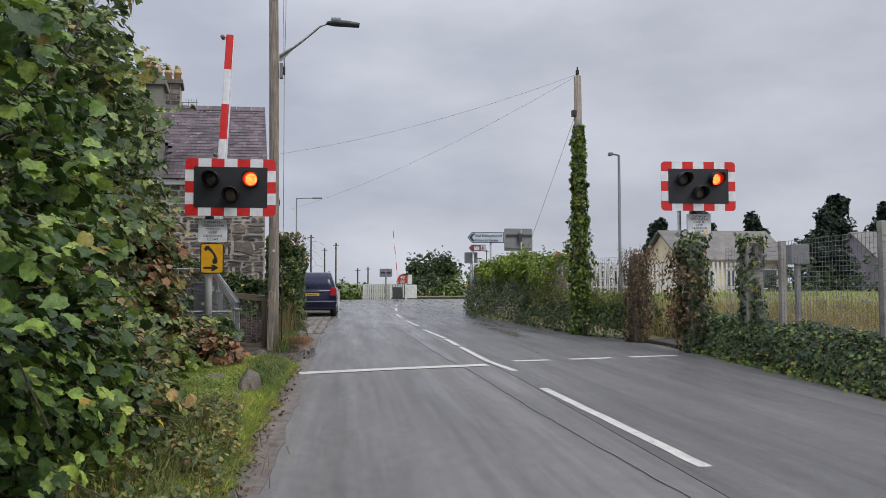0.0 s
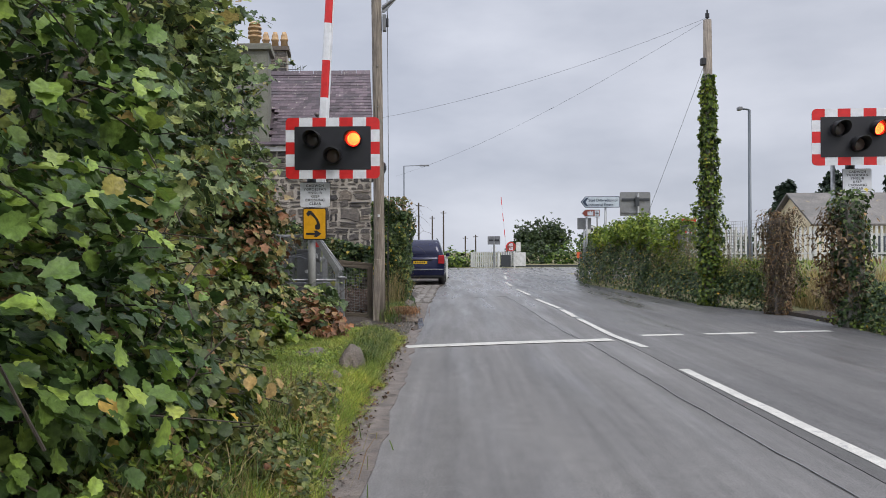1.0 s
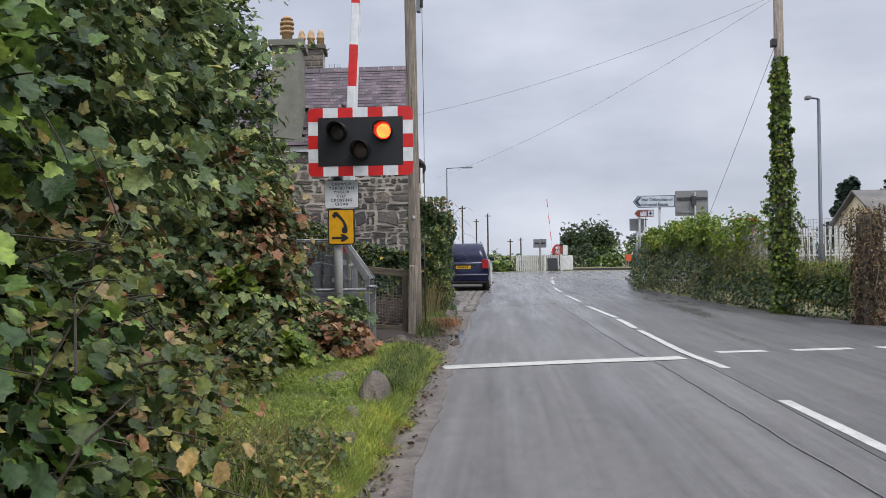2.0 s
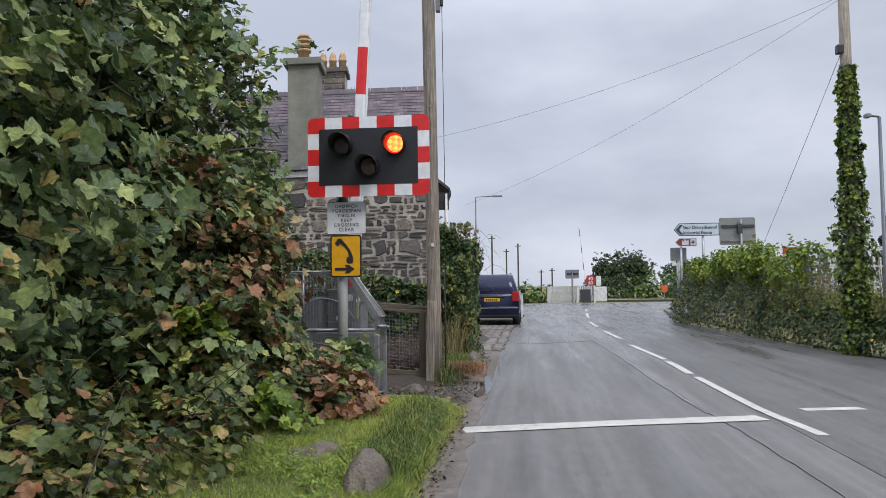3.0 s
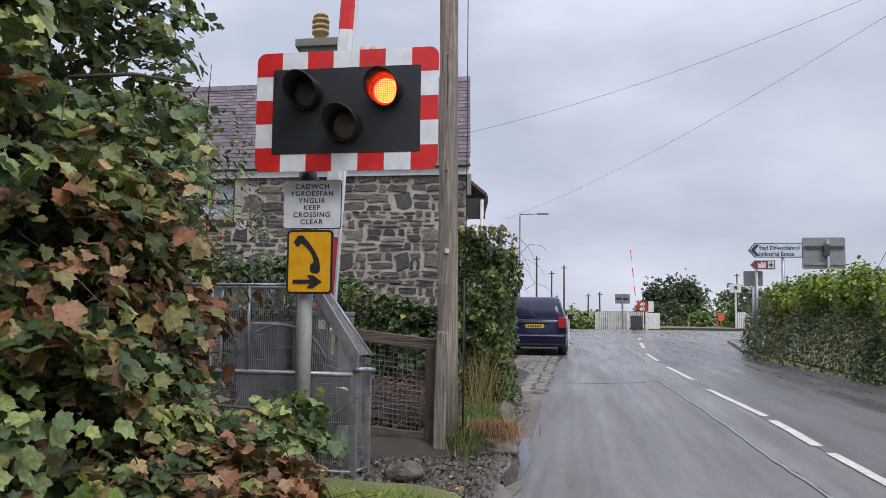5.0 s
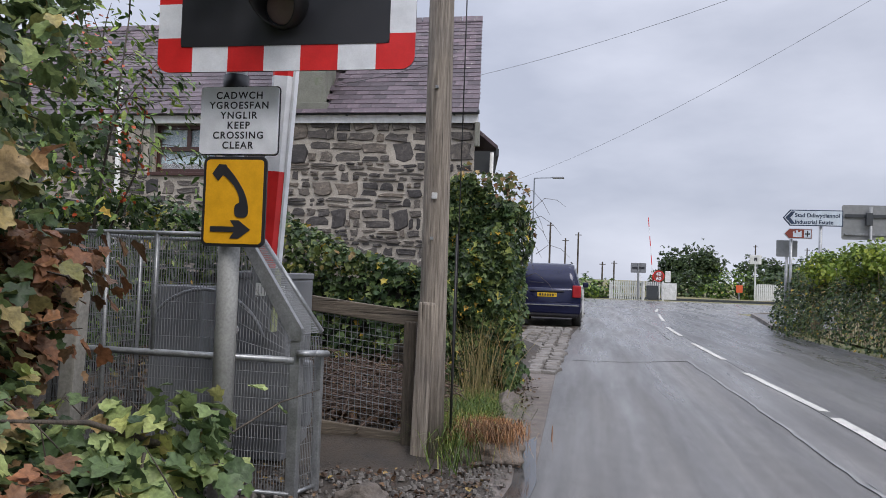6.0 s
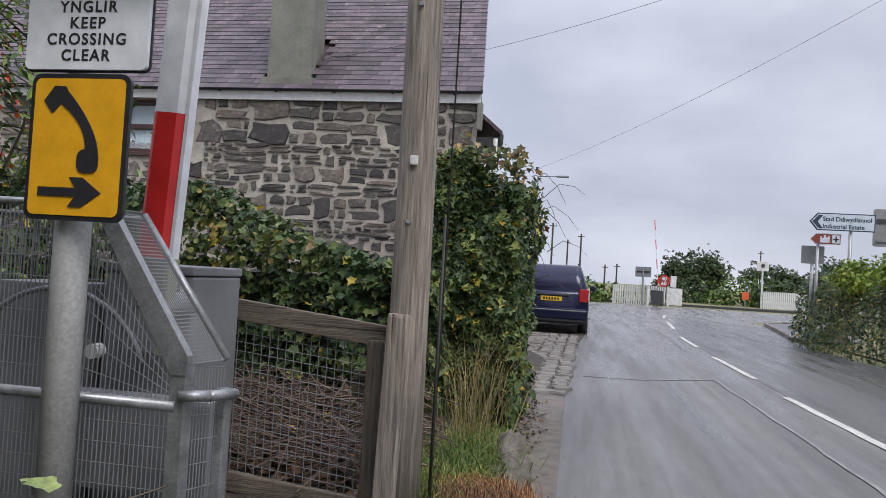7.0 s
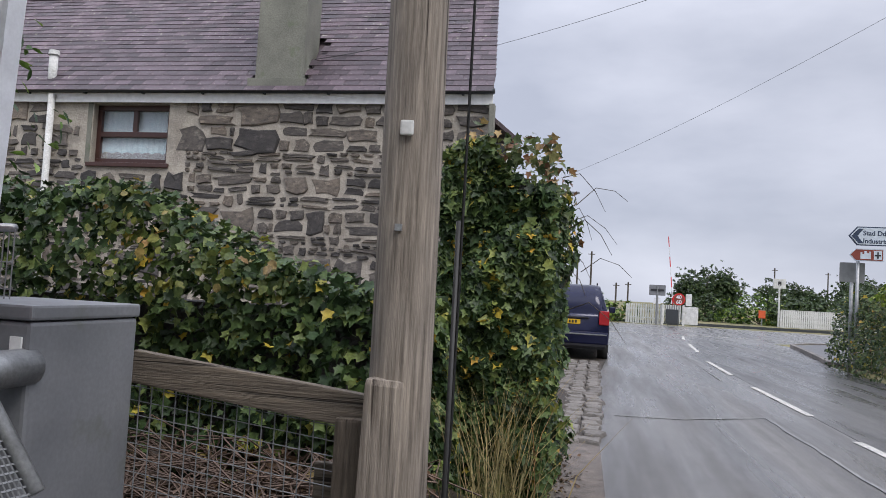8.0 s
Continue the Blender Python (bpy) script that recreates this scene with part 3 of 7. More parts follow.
def strip(name, pts, width, material, z, wob=0.0, seed=0, label=""):
    """A thin painted or poured band along pts."""
    rng = random.Random(seed)
    fine = []
    for a, b in zip(pts, pts[1:]):
        n = max(1, int(math.dist(a, b) / 0.25))
        fine += [(a[0] + (b[0] - a[0]) * k / n, a[1] + (b[1] - a[1]) * k / n) for k in range(n)]
    fine.append(pts[-1])
    bm = bmesh.new()
    prev = None
    for i, p in enumerate(fine):
        q, r = fine[max(0, i - 1)], fine[min(len(fine) - 1, i + 1)]
        d = Vector((r[0] - q[0], r[1] - q[1])).normalized()
        n = Vector((-d.y, d.x)) * width / 2
        o = rng.uniform(-wob, wob)
        w = 1 + rng.uniform(-wob, wob) * 4
        now = [bm.verts.new((p[0] + n.x * w + o, p[1] + n.y * w, z)), bm.verts.new((p[0] - n.x * w + o, p[1] - n.y * w, z))]
        if prev:
            bm.faces.new((prev[0], prev[1], now[1], now[0]))
        prev = now
    bm.normal_update()
    bmesh.ops.solidify(bm, geom=bm.faces[:], thickness=0.003)
    ob = part(name, bm, material)
    return tagged(ob, label, "road marking", kind="structure")


strip("stop_line", [(-0.68, 11.0), (0.71, 11.42), (2.13, 11.76)], 0.27, "road_paint", 0.010, 0.008, 1, "worn white stop line across the lane")
strip("centre_line", [(2.42, 5.05), (2.32, 9.05)], 0.105, "road_paint", 0.010, 0.006, 2, "white centre line on the asphalt")
strip("centre_line", [(2.38, 10.9), (2.24, 12.3), (2.2, 15.1)], 0.105, "road_paint", 0.010, 0.006, 3, "white centre line on the asphalt")
strip("centre_line", [(2.2, 15.5), (2.2, 17.3)], 0.12, "road_paint", 0.010, 0.008, 4, "white centre line on the asphalt")
strip("centre_line", [(2.2, 17.7), (2.04, 21.0)], 0.105, "road_paint", 0.010, 0.006, 5, "white centre line on the asphalt")
strip("centre_line", [(2.05, 22.9), (1.96, 26.2)], 0.105, "road_paint", 0.010, 0.006, 6, "white centre line on the asphalt")
strip("centre_line", [(1.96, 28.4), (1.97, 31.8)], 0.105, "road_paint", 0.010, 0.006, 7, "white centre line on the asphalt")
strip("centre_line", [(2.2, 35.4), (2.45, 40.1)], 0.105, "road_paint", 0.010, 0.006, 8, "white centre line on the asphalt")
strip("centre_line", [(2.6, 43.0), (2.95, 46.5)], 0.105, "road_paint", 0.010, 0.006, 9, "white centre line on the asphalt")
strip("lane_dash", [(2.65, 12.27), (3.28, 12.38)], 0.16, "road_paint", 0.010, 0.006, 10, "short white dash across the far lane")
strip("lane_dash", [(3.64, 12.44), (4.42, 12.6)], 0.16, "road_paint", 0.010, 0.006, 11, "short white dash across the far lane")
strip("lane_dash", [(4.78, 12.68), (5.66, 12.85)], 0.16, "road_paint", 0.010, 0.006, 12, "short white dash across the far lane")
strip("edge_line", [(-3, 45.3), (3, 47.5), (12, 48.2), (40, 51)], 0.15, "road_paint", 0.010, 0.01, 13, "white give-way line at the junction")
strip("edge_line", [(-20, 58.2), (6, 59.4), (40, 60)], 0.15, "road_paint", 0.010, 0.01, 14, "white edge line of the crossing road")
strip("tar_seam", [(2.1, 3.0), (1.95, 5.0), (1.85, 7.25), (1.75, 11.1), (1.68, 12.1), (1.62, 14.6)], 0.011, "tar", 0.0085, 0.012, 15, "dark tar joint along the lane")
strip("worn_seam", [(1.68, 12.0), (1.58, 14.6), (1.54, 17.2), (1.44, 20.6), (1.38, 22.3)], 0.04, "scar", 0.0085, 0.015, 16, "pale worn joint along the lane")
strip("worn_seam", [(-0.5, 21.5), (0.3, 21.62), (1.4, 22.35)], 0.045, "scar", 0.0085, 0.015, 17, "pale trench joint across the lane")
strip("worn_seam", [(1.55, 27.0), (1.6, 33.0), (1.9, 38.0)], 0.04, "scar", 0.0085, 0.015, 20, "pale worn joint along the lane")

# dirt margin and old edge stones along the lane
rim = [(-0.44 - 0.012 * (k * 0.25) + 0.055 * nz(k * 0.25, 3, 1.9) + 0.03 * nz(k * 0.25, 8, 6), k * 0.25) for k in range(-16, 57)]
margin = part("margin", slab([(-0.5, -12)] + rim + [(-0.66, 18), (-0.72, 22), (-0.9, 22), (-2.2, 16), (-2.6, 12.3), (-1.1, 12.2), (-0.92, 10), (-0.85, 5), (-0.8, -12)], -0.2, 0.008), "grit")
tagged(margin, "gritty dirt margin beside the lane", "margin", kind="structure")
bare = part("bare_ground", slab([(-0.95, 12.25), (-0.84, 13.2), (-0.88, 14.2), (-0.86, 15.0), (-0.95, 16.2), (-2.2, 16.0), (-3.6, 12.3)], -0.2, 0.013), "gravel")
tagged(bare, "dark damp earth and pebbles before the fence", "ground", kind="structure")
puddle = part("puddle", slab([(-0.70, 13.0), (-0.60, 13.3), (-0.57, 13.9), (-0.62, 14.6), (-0.66, 15.3), (-0.73, 15.1), (-0.75, 14.4), (-0.72, 13.8), (-0.76, 13.3)], 0.0, 0.013), "water")
tagged(puddle, "thin film of rainwater at the lane's edge", "puddle", kind="structure")
yard = part("parking_strip", slab([(-0.70, 19.5), (-0.68, 26), (-0.5, 30), (-0.5, 40), (-12, 40), (-12, 29), (-1.3, 29), (-1.3, 19.5)], -0.2, 0.012), "gravel")
tagged(yard, "cobbled dirt parking strip by the house", "pavement", kind="structure")


def verge_z(x, y):
    edge = max(0.0, min(1.0, (-0.70 - 0.012 * y - x) / 0.40))
    return -0.012 + 0.15 * edge ** 0.7 + edge * 0.05 * nz(x, y, 1.1) + 0.025 * nz(x, y, 3.5, 4)


sheet("verge", -9.0, -0.68, -8.0, 12.5, 0.16, verge_z, "turf", label="grassy verge beside the lane", category="verge")
def field_z(x, y):
    up = min(1, max(0, (y - 20) / 8)) * min(1, max(0, (x - 6.2) / 1.5)) * min(1, max(0, (x - 6.2 - 0.25 * (y - 31)) / 3))
    return -0.02 + 0.09 * min(1, max(0, (x - 6.1) / 1.0)) + 0.05 * nz(x, y, 0.3) + 0.8 * up * up * (3 - 2 * up)


sheet("field", 5.9, 48.0, -12.0, 44.0, 0.6, field_z, "field", label="rough dry meadow behind the hedge", category="meadow")
sheet("garden", -14.0, -1.05, 12.4, 23.2, 0.3, lambda x, y: 0.02 + (0.10 + 0.12 * min(1, max(0, (y - 14.3) / 1.0))) * min(1, max(0, (-1.05 - x) / 0.6)) * min(1, max(0, (y - 13.6) / 0.6)) + 0.014 * nz(x, y, 1.6), "earth", label="bare earth and leaf litter behind the fence", category="garden")

pavement = thing("pavement", "tarmac corner pavement with a stone kerb", "pavement", kind="structure")
part("surface", slab([(5.28, 33.4), (5.85, 37.5), (6.45, 42.3), (9.1, 45.2), (30, 47.8), (30, 41), (9, 33.4)], -0.2, 0.10), "asphalt_patch", pavement)


# ---- house ----
SLANT = 0.15


def house():
    HX, HY, EZ, RY, RZ = -2.45, 23.1, 4.25, 25.75, 7.0
    left = -16.0
    h = thing("house", "old rubble stone cottage with a mauve slate roof", "house")
    # front wall with the window opening
    wx0, wx1, wz0, wz1 = -9.03, -7.66, 3.17, 4.145
    bm = bmesh.new()
    for lo, hi in (((left, HY, -0.2), (wx0, HY + 0.5, EZ)), ((wx1, HY, -0.2), (HX, HY + 0.5, EZ)), ((wx0, HY, -0.2), (wx1, HY + 0.5, wz0)), ((wx0, HY, wz1), (wx1, HY + 0.5, EZ))):
        box(bm, lo, hi)
    part("wall", bm, "mortar", h, "grey rubble stone wall in pale lime mortar")
    bm = bmesh.new()
    g = [(HY + 0.5, -0.2), (28.4, -0.2), (28.4, EZ), (RY, RZ - 0.12), (HY + 0.5, EZ + 0.38)]
    a = [bm.verts.new((HX - 0.5, y, z)) for y, z in g]
    b = [bm.verts.new((HX, y, z)) for y, z in g]
    bm.faces.new(a), bm.faces.new(b[::-1])
    for i in range(5):
        bm.faces.new((a[i], a[(i + 1) % 5], b[(i + 1) % 5], b[i]))
    part("gable_wall", bm, "mortar", h)
    part("back_wall", boxed((left, 27.9, -0.2), (HX - 0.5, 28.4, EZ)), "mortar", h)
    part("side_wall", boxed((left, HY + 0.5, -0.2), (left + 0.5, 27.9, EZ)), "mortar", h)
    # roof deck under the slates
    for nm, y0, y1 in (("roof_deck", HY - 0.04, RY), ("roof_deck", 28.6, RY)):
        bm = bmesh.new()
        z0 = RZ - abs(y0 - RY) * (RZ - EZ - 0.05) / (RY - HY)
        c = [(left - 0.1, y0, z0), (HX + 0.06, y0, z0), (HX + 0.06, y1, RZ), (left - 0.1, y1, RZ)]
        t = [bm.verts.new(Vector(p)) for p in c]
        u = [bm.verts.new(Vector(p) - Vector((0, 0, 0.07))) for p in c]
        bm.faces.new(t), bm.faces.new(u[::-1])
        for i in range(4):
            bm.faces.new((t[i], t[(i + 1) % 4], u[(i + 1) % 4], u[i]))
        part(nm, bm, "slate_far", h)
    # ridge tiles
    for i in range(30):
        x1 = HX + 0.08 - i * 0.46
        bm = bmesh.new()
        pr = [(RY - 0.17, RZ - 0.08), (RY - 0.15, RZ - 0.05), (RY, RZ + 0.10), (RY + 0.15, RZ - 0.05), (RY + 0.17, RZ - 0.08), (RY, RZ + 0.05)]
        a = [bm.verts.new((x1, y, z)) for y, z in pr]
        b = [bm.verts.new((x1 - 0.445, y, z)) for y, z in pr]
        for k in range(6):
            bm.faces.new((a[k], a[(k + 1) % 6], b[(k + 1) % 6], b[k]))
        bm.faces.new(a[::-1]), bm.faces.new(b)
        part("ridge_tile", bm, "slate", h)
    # eaves: fascia, gutter, brackets
    part("fascia", boxed((left, HY - 0.085, EZ - 0.10), (HX + 0.06, HY - 0.045, EZ + 0.055)), "pvc", h, "white painted fascia board")
    bm = bmesh.new()
    tube(bm, [(left, HY - 0.135, EZ + 0.09), (HX + 0.09, HY - 0.135, EZ + 0.09)], 0.04, 10)
    part("gutter", bm, "steel_dark", h, "dark eaves gutter", True)
    for i in range(12):
        part("gutter_bracket", boxed((HX - 0.4 - i * 1.05, HY - 0.15, EZ + 0.03), (HX - 0.37 - i * 1.05, HY - 0.087, EZ + 0.055)), "steel_dark", h)
    part("verge_board", boxed((HX + 0.02, HY - 0.16, EZ - 0.55), (HX + 0.10, HY - 0.02, EZ - 0.1), 0.01), "render", h)
    part("downpipe", rodded((-9.75, HY - 0.12, 0.0), (-9.75, HY - 0.12, EZ + 0.02), 0.055, seg=12), "offwhite", h, "pale grey downpipe", True)
    vent = part("soil_vent", rodded((-9.95, HY + 0.12, EZ + 0.1), (-9.95, HY + 0.12, EZ + 0.75), 0.075, seg=12), "offwhite", h, "stubby pale vent pipe", True)
    part("cap", rodded((-9.95, HY + 0.12, EZ + 0.75), (-9.95, HY + 0.12, EZ + 0.83), 0.10, 0.085, 12), "offwhite", vent)
    part("flashing", boxed((-10.25, HY - 0.05, EZ + 0.16), (-9.62, HY + 0.32, EZ + 0.20), 0, None), "galv", h)
    # window
    w = part("window", boxed((wx0 + 0.05, HY + 0.20, wz0 + 0.05), (wx1 - 0.05, HY + 0.21, wz1 - 0.05)), "glass", h, "small brown framed window with net curtain")
    w.visible_shadow = False
    for lo, hi in (((wx0, wz0), (wx1, wz0 + 0.09)), ((wx0, wz1 - 0.08), (wx1, wz1)), ((wx0, wz0 + 0.09), (wx0 + 0.08, wz1 - 0.08)), ((wx1 - 0.08, wz0 + 0.09), (wx1, wz1 - 0.08)),
                   ((wx0 + 0.08, 3.62), (wx1 - 0.08, 3.71)), ((-8.37, 3.71), (-8.29, wz1 - 0.08))):
        part("frame", boxed((lo[0], HY + 0.14, lo[1]), (hi[0], HY + 0.22, hi[1]), 0.008), "brown_frame", w)
    part("sill", boxed((wx0 - 0.06, HY - 0.05, wz0 - 0.07), (wx1 + 0.06, HY + 0.2, wz0), 0.01), "brown_frame", w, "dark brown sill")
    bm = bmesh.new()
    n = 60
    for i in range(n):
        x = wx0 + 0.06 + (wx1 - wx0 - 0.12) * i / n
        x2 = wx0 + 0.06 + (wx1 - wx0 - 0.12) * (i + 1) / n
        y = HY + 0.26 + 0.005 * math.sin(i * 1.3)
        y2 = HY + 0.26 + 0.005 * math.sin((i + 1) * 1.3)
        zb = 3.36 + 0.03 * abs(math.sin(i * 0.35))
        zb2 = 3.36 + 0.03 * abs(math.sin((i + 1) * 0.35))
        f = bm.faces.new([bm.verts.new(p) for p in ((x, y, zb), (x2, y2, zb2), (x2, y2, wz1), (x, y, wz1))])
    part("curtain", bm, "curtain", w, "pale blue net curtain")
    part("room_back", boxed((wx0 - 0.2, HY + 0.9, wz0 - 0.3), (wx1 + 0.2, HY + 0.95, wz1 + 0.3)), "plum", h)
    part("window_reveal", boxed((wx0 - 0.10, HY - 0.012, wz0 - 0.02), (wx0 - 0.02, HY + 0.1, wz1 + 0.02)), "render", h)
    # rendered stack on the eaves
    st = part("chimney", boxed((-6.22, 23.12, EZ + 0.12), (-5.42, 24.1, 7.08)), "render", h, "grey cement-rendered chimney stack")
    part("stack_cap", boxed((-6.32, 23.02, 7.08), (-5.32, 24.2, 7.26), 0.02), "render", st)
    part("stack_foot", boxed((-6.30, 23.0, EZ + 0.14), (-5.34, 23.115, EZ + 0.30), 0.01), "render", st)
    louvres = [(0.16, 7.26), (0.15, 7.55)]
    for z in (7.55, 7.68, 7.81):
        louvres += [(0.205, z + 0.005), (0.205, z + 0.065), (0.14, z + 0.075), (0.135, z + 0.128)]
    bm = turned((-5.86, 23.6), louvres + [(0.18, 7.945), (0.13, 8.02)])
    part("chimney_pot", bm, "pot", st, "tall buff louvred chimney pot", True)
    # rear wing with the stone stack on its ridge
    bm = bmesh.new()
    g = [(28.4, -0.2), (34.0, -0.2), (34.0, 4.8), (31.0, 7.5), (28.4, 5.0)]
    lo = [bm.verts.new((-9.0, y, z)) for y, z in g]
    hi = [bm.verts.new((-4.2, y, z)) for y, z in g]
    bm.faces.new(lo), bm.faces.new(hi[::-1])
    for i in range(5):
        bm.faces.new((lo[i], lo[(i + 1) % 5], hi[(i + 1) % 5], hi[i]))
    part("rear_wing", bm, "stone_far", h, "stone rear wing behind the main roof")
    for y0, z0 in ((28.2, 4.88), (34.25, 4.65)):
        bm = bmesh.new()
        c = [(-9.1, y0, z0), (-4.1, y0, z0), (-4.1, 31.0, 7.58), (-9.1, 31.0, 7.58)]
        t = [bm.verts.new(Vector(p) + Vector((0, 0, 0.06))) for p in c]
        u = [bm.verts.new(Vector(p)) for p in c]
        bm.faces.new(t), bm.faces.new(u[::-1])
        for i in range(4):
            bm.faces.new((t[i], t[(i + 1) % 4], u[(i + 1) % 4], u[i]))
        part("rear_roof", bm, "slate_far", h)
    s2 = part("ridge_chimney", boxed((-6.4, 30.5, 6.6), (-5.4, 31.5, 9.0)), "mortar", h, "lichened stone chimney stack")
    rc = random.Random(61)
    for r in range(9):
        x = -6.42
        while x < -5.45:
            w = rc.uniform(0.2, 0.42)
            w = w if x + w < -5.5 else -5.39 - x
            part("stack_stone", boxed((x + 0.015, 30.465, 7.2 + 0.2 * r), (x + w - 0.015, 30.498, 7.2 + 0.2 * r + rc.uniform(0.14, 0.175)), 0.012), "stone", s2)
            x += w
    part("stack_cap", boxed((-6.5, 30.4, 9.0), (-5.3, 31.6, 9.17), 0.02), "rock", s2)
    for i in range(3):
        x = -6.25 + i * 0.36
        bm = turned((x, 31.0), [(0.16, 9.17), (0.125, 9.5), (0.155, 9.52), (0.155, 9.59), (0.13, 9.6), (0.13, 9.7), (0.075, 9.86)], 14)
        part("chimney_pot", bm, "pot", s2, "buff hooded chimney pot", True)
    bm = bmesh.new()
    rod(bm, (-5.41, 31.0, 8.40), (-4.75, 31.0, 8.42), 0.012, seg=6)
    for k in range(5):
        rod(bm, (-5.2 + 0.1 * k, 31.0, 8.27), (-5.2 + 0.1 * k, 31.0, 8.56), 0.007, seg=5)
    part("aerial", bm, "steel_dark", s2)
    # canopy and pipe on the gable
    bm = bmesh.new()
    c = [(-2.5, 24.1, 4.34), (-1.98, 24.1, 3.90), (-1.98, 27.0, 3.90), (-2.5, 27.0, 4.34)]
    t = [bm.verts.new(Vector(p)) for p in c]
    u = [bm.verts.new(Vector(p) - Vector((0, 0, 0.08))) for p in c]
    bm.faces.new(t), bm.faces.new(u[::-1])
    for i in range(4):
        bm.faces.new((t[i], t[(i + 1) % 4], u[(i + 1) % 4], u[i]))
    part("canopy", bm, "slate_far", h, "small slated canopy on the gable")
    part("canopy_fascia", boxed((-2.02, 24.08, 3.70), (-1.96, 27.0, 3.84)), "steel_dark", h)
    part("canopy_bracket", boxed((-2.45, 24.15, 3.35), (-2.02, 24.3, 3.80)), "steel_dark", h)
    part("gable_pipe", rodded((-2.1, 24.02, 0.0), (-2.1, 24.02, 3.75), 0.04, seg=10), "offwhite", h, "", True)
    # the gable runs back at a slant
    done = set()
    for o in h.children_recursive:
        if o.data.name not in done:
            done.add(o.data.name)
            for v in o.data.vertices:
                v.co.x -= SLANT * max(0.0, v.co.y - HY)
    return h


def glass_mat(name, colour, rough=0.05):
    m, nt, b = base_mat(name)
    b.inputs["Base Color"].default_value = (*colour, 1)
    b.inputs["Roughness"].default_value = rough
    b.inputs["Transmission Weight"].default_value = 0.85
    b.inputs["IOR"].default_value = 1.45
    return m


M["glass"] = glass_mat("window_glass", (0.97, 0.99, 1.0), 0.02)
M["curtain"] = plain("net_curtain", (0.36, 0.52, 0.58), 0.9)
M["car_paint"] = plain("dark_blue_paint", (0.008, 0.010, 0.038), 0.2, 0.2)
M["car_glass"] = plain("tinted_glass", (0.16, 0.175, 0.20), 0.06, 0.6)
M["rubber"] = plain("rubber", (0.02, 0.02, 0.02), 0.8)
M["tail_red"] = plain("red_lens", (0.35, 0.015, 0.02), 0.2)
M["plate_yellow"] = plain("yellow_plate", (0.68, 0.42, 0.02), 0.4)
M["blue_ink"] = plain("blue_black_ink", (0.02, 0.035, 0.07), 0.5)
M["sign_pale"] = plain("pale_sheeting", (0.50, 0.56, 0.62), 0.4)
M["brown_sign"] = plain("brown_sheeting", (0.20, 0.045, 0.03), 0.4)
M["red_lit"] = glowing("lit_red_lamp", (1.0, 0.11, 0.02), 8.5)
M["red_glow"] = glowing("red_lens_edge", (1.0, 0.012, 0.008), 2.2)
M["lens_dark"] = plain("dark_lens", (0.13, 0.105, 0.105), 0.12)
M["lens_amber"] = plain("dark_amber_lens", (0.21, 0.15, 0.13), 0.12)
M["lime_paint"] = surface("green_stained_aluminium", (0.22, 0.24, 0.12), (0.33, 0.35, 0.2), scale=12, fine=60)
M["orange_sign"] = plain("orange_sign", (0.6, 0.10, 0.03), 0.5)
house_thing = house()


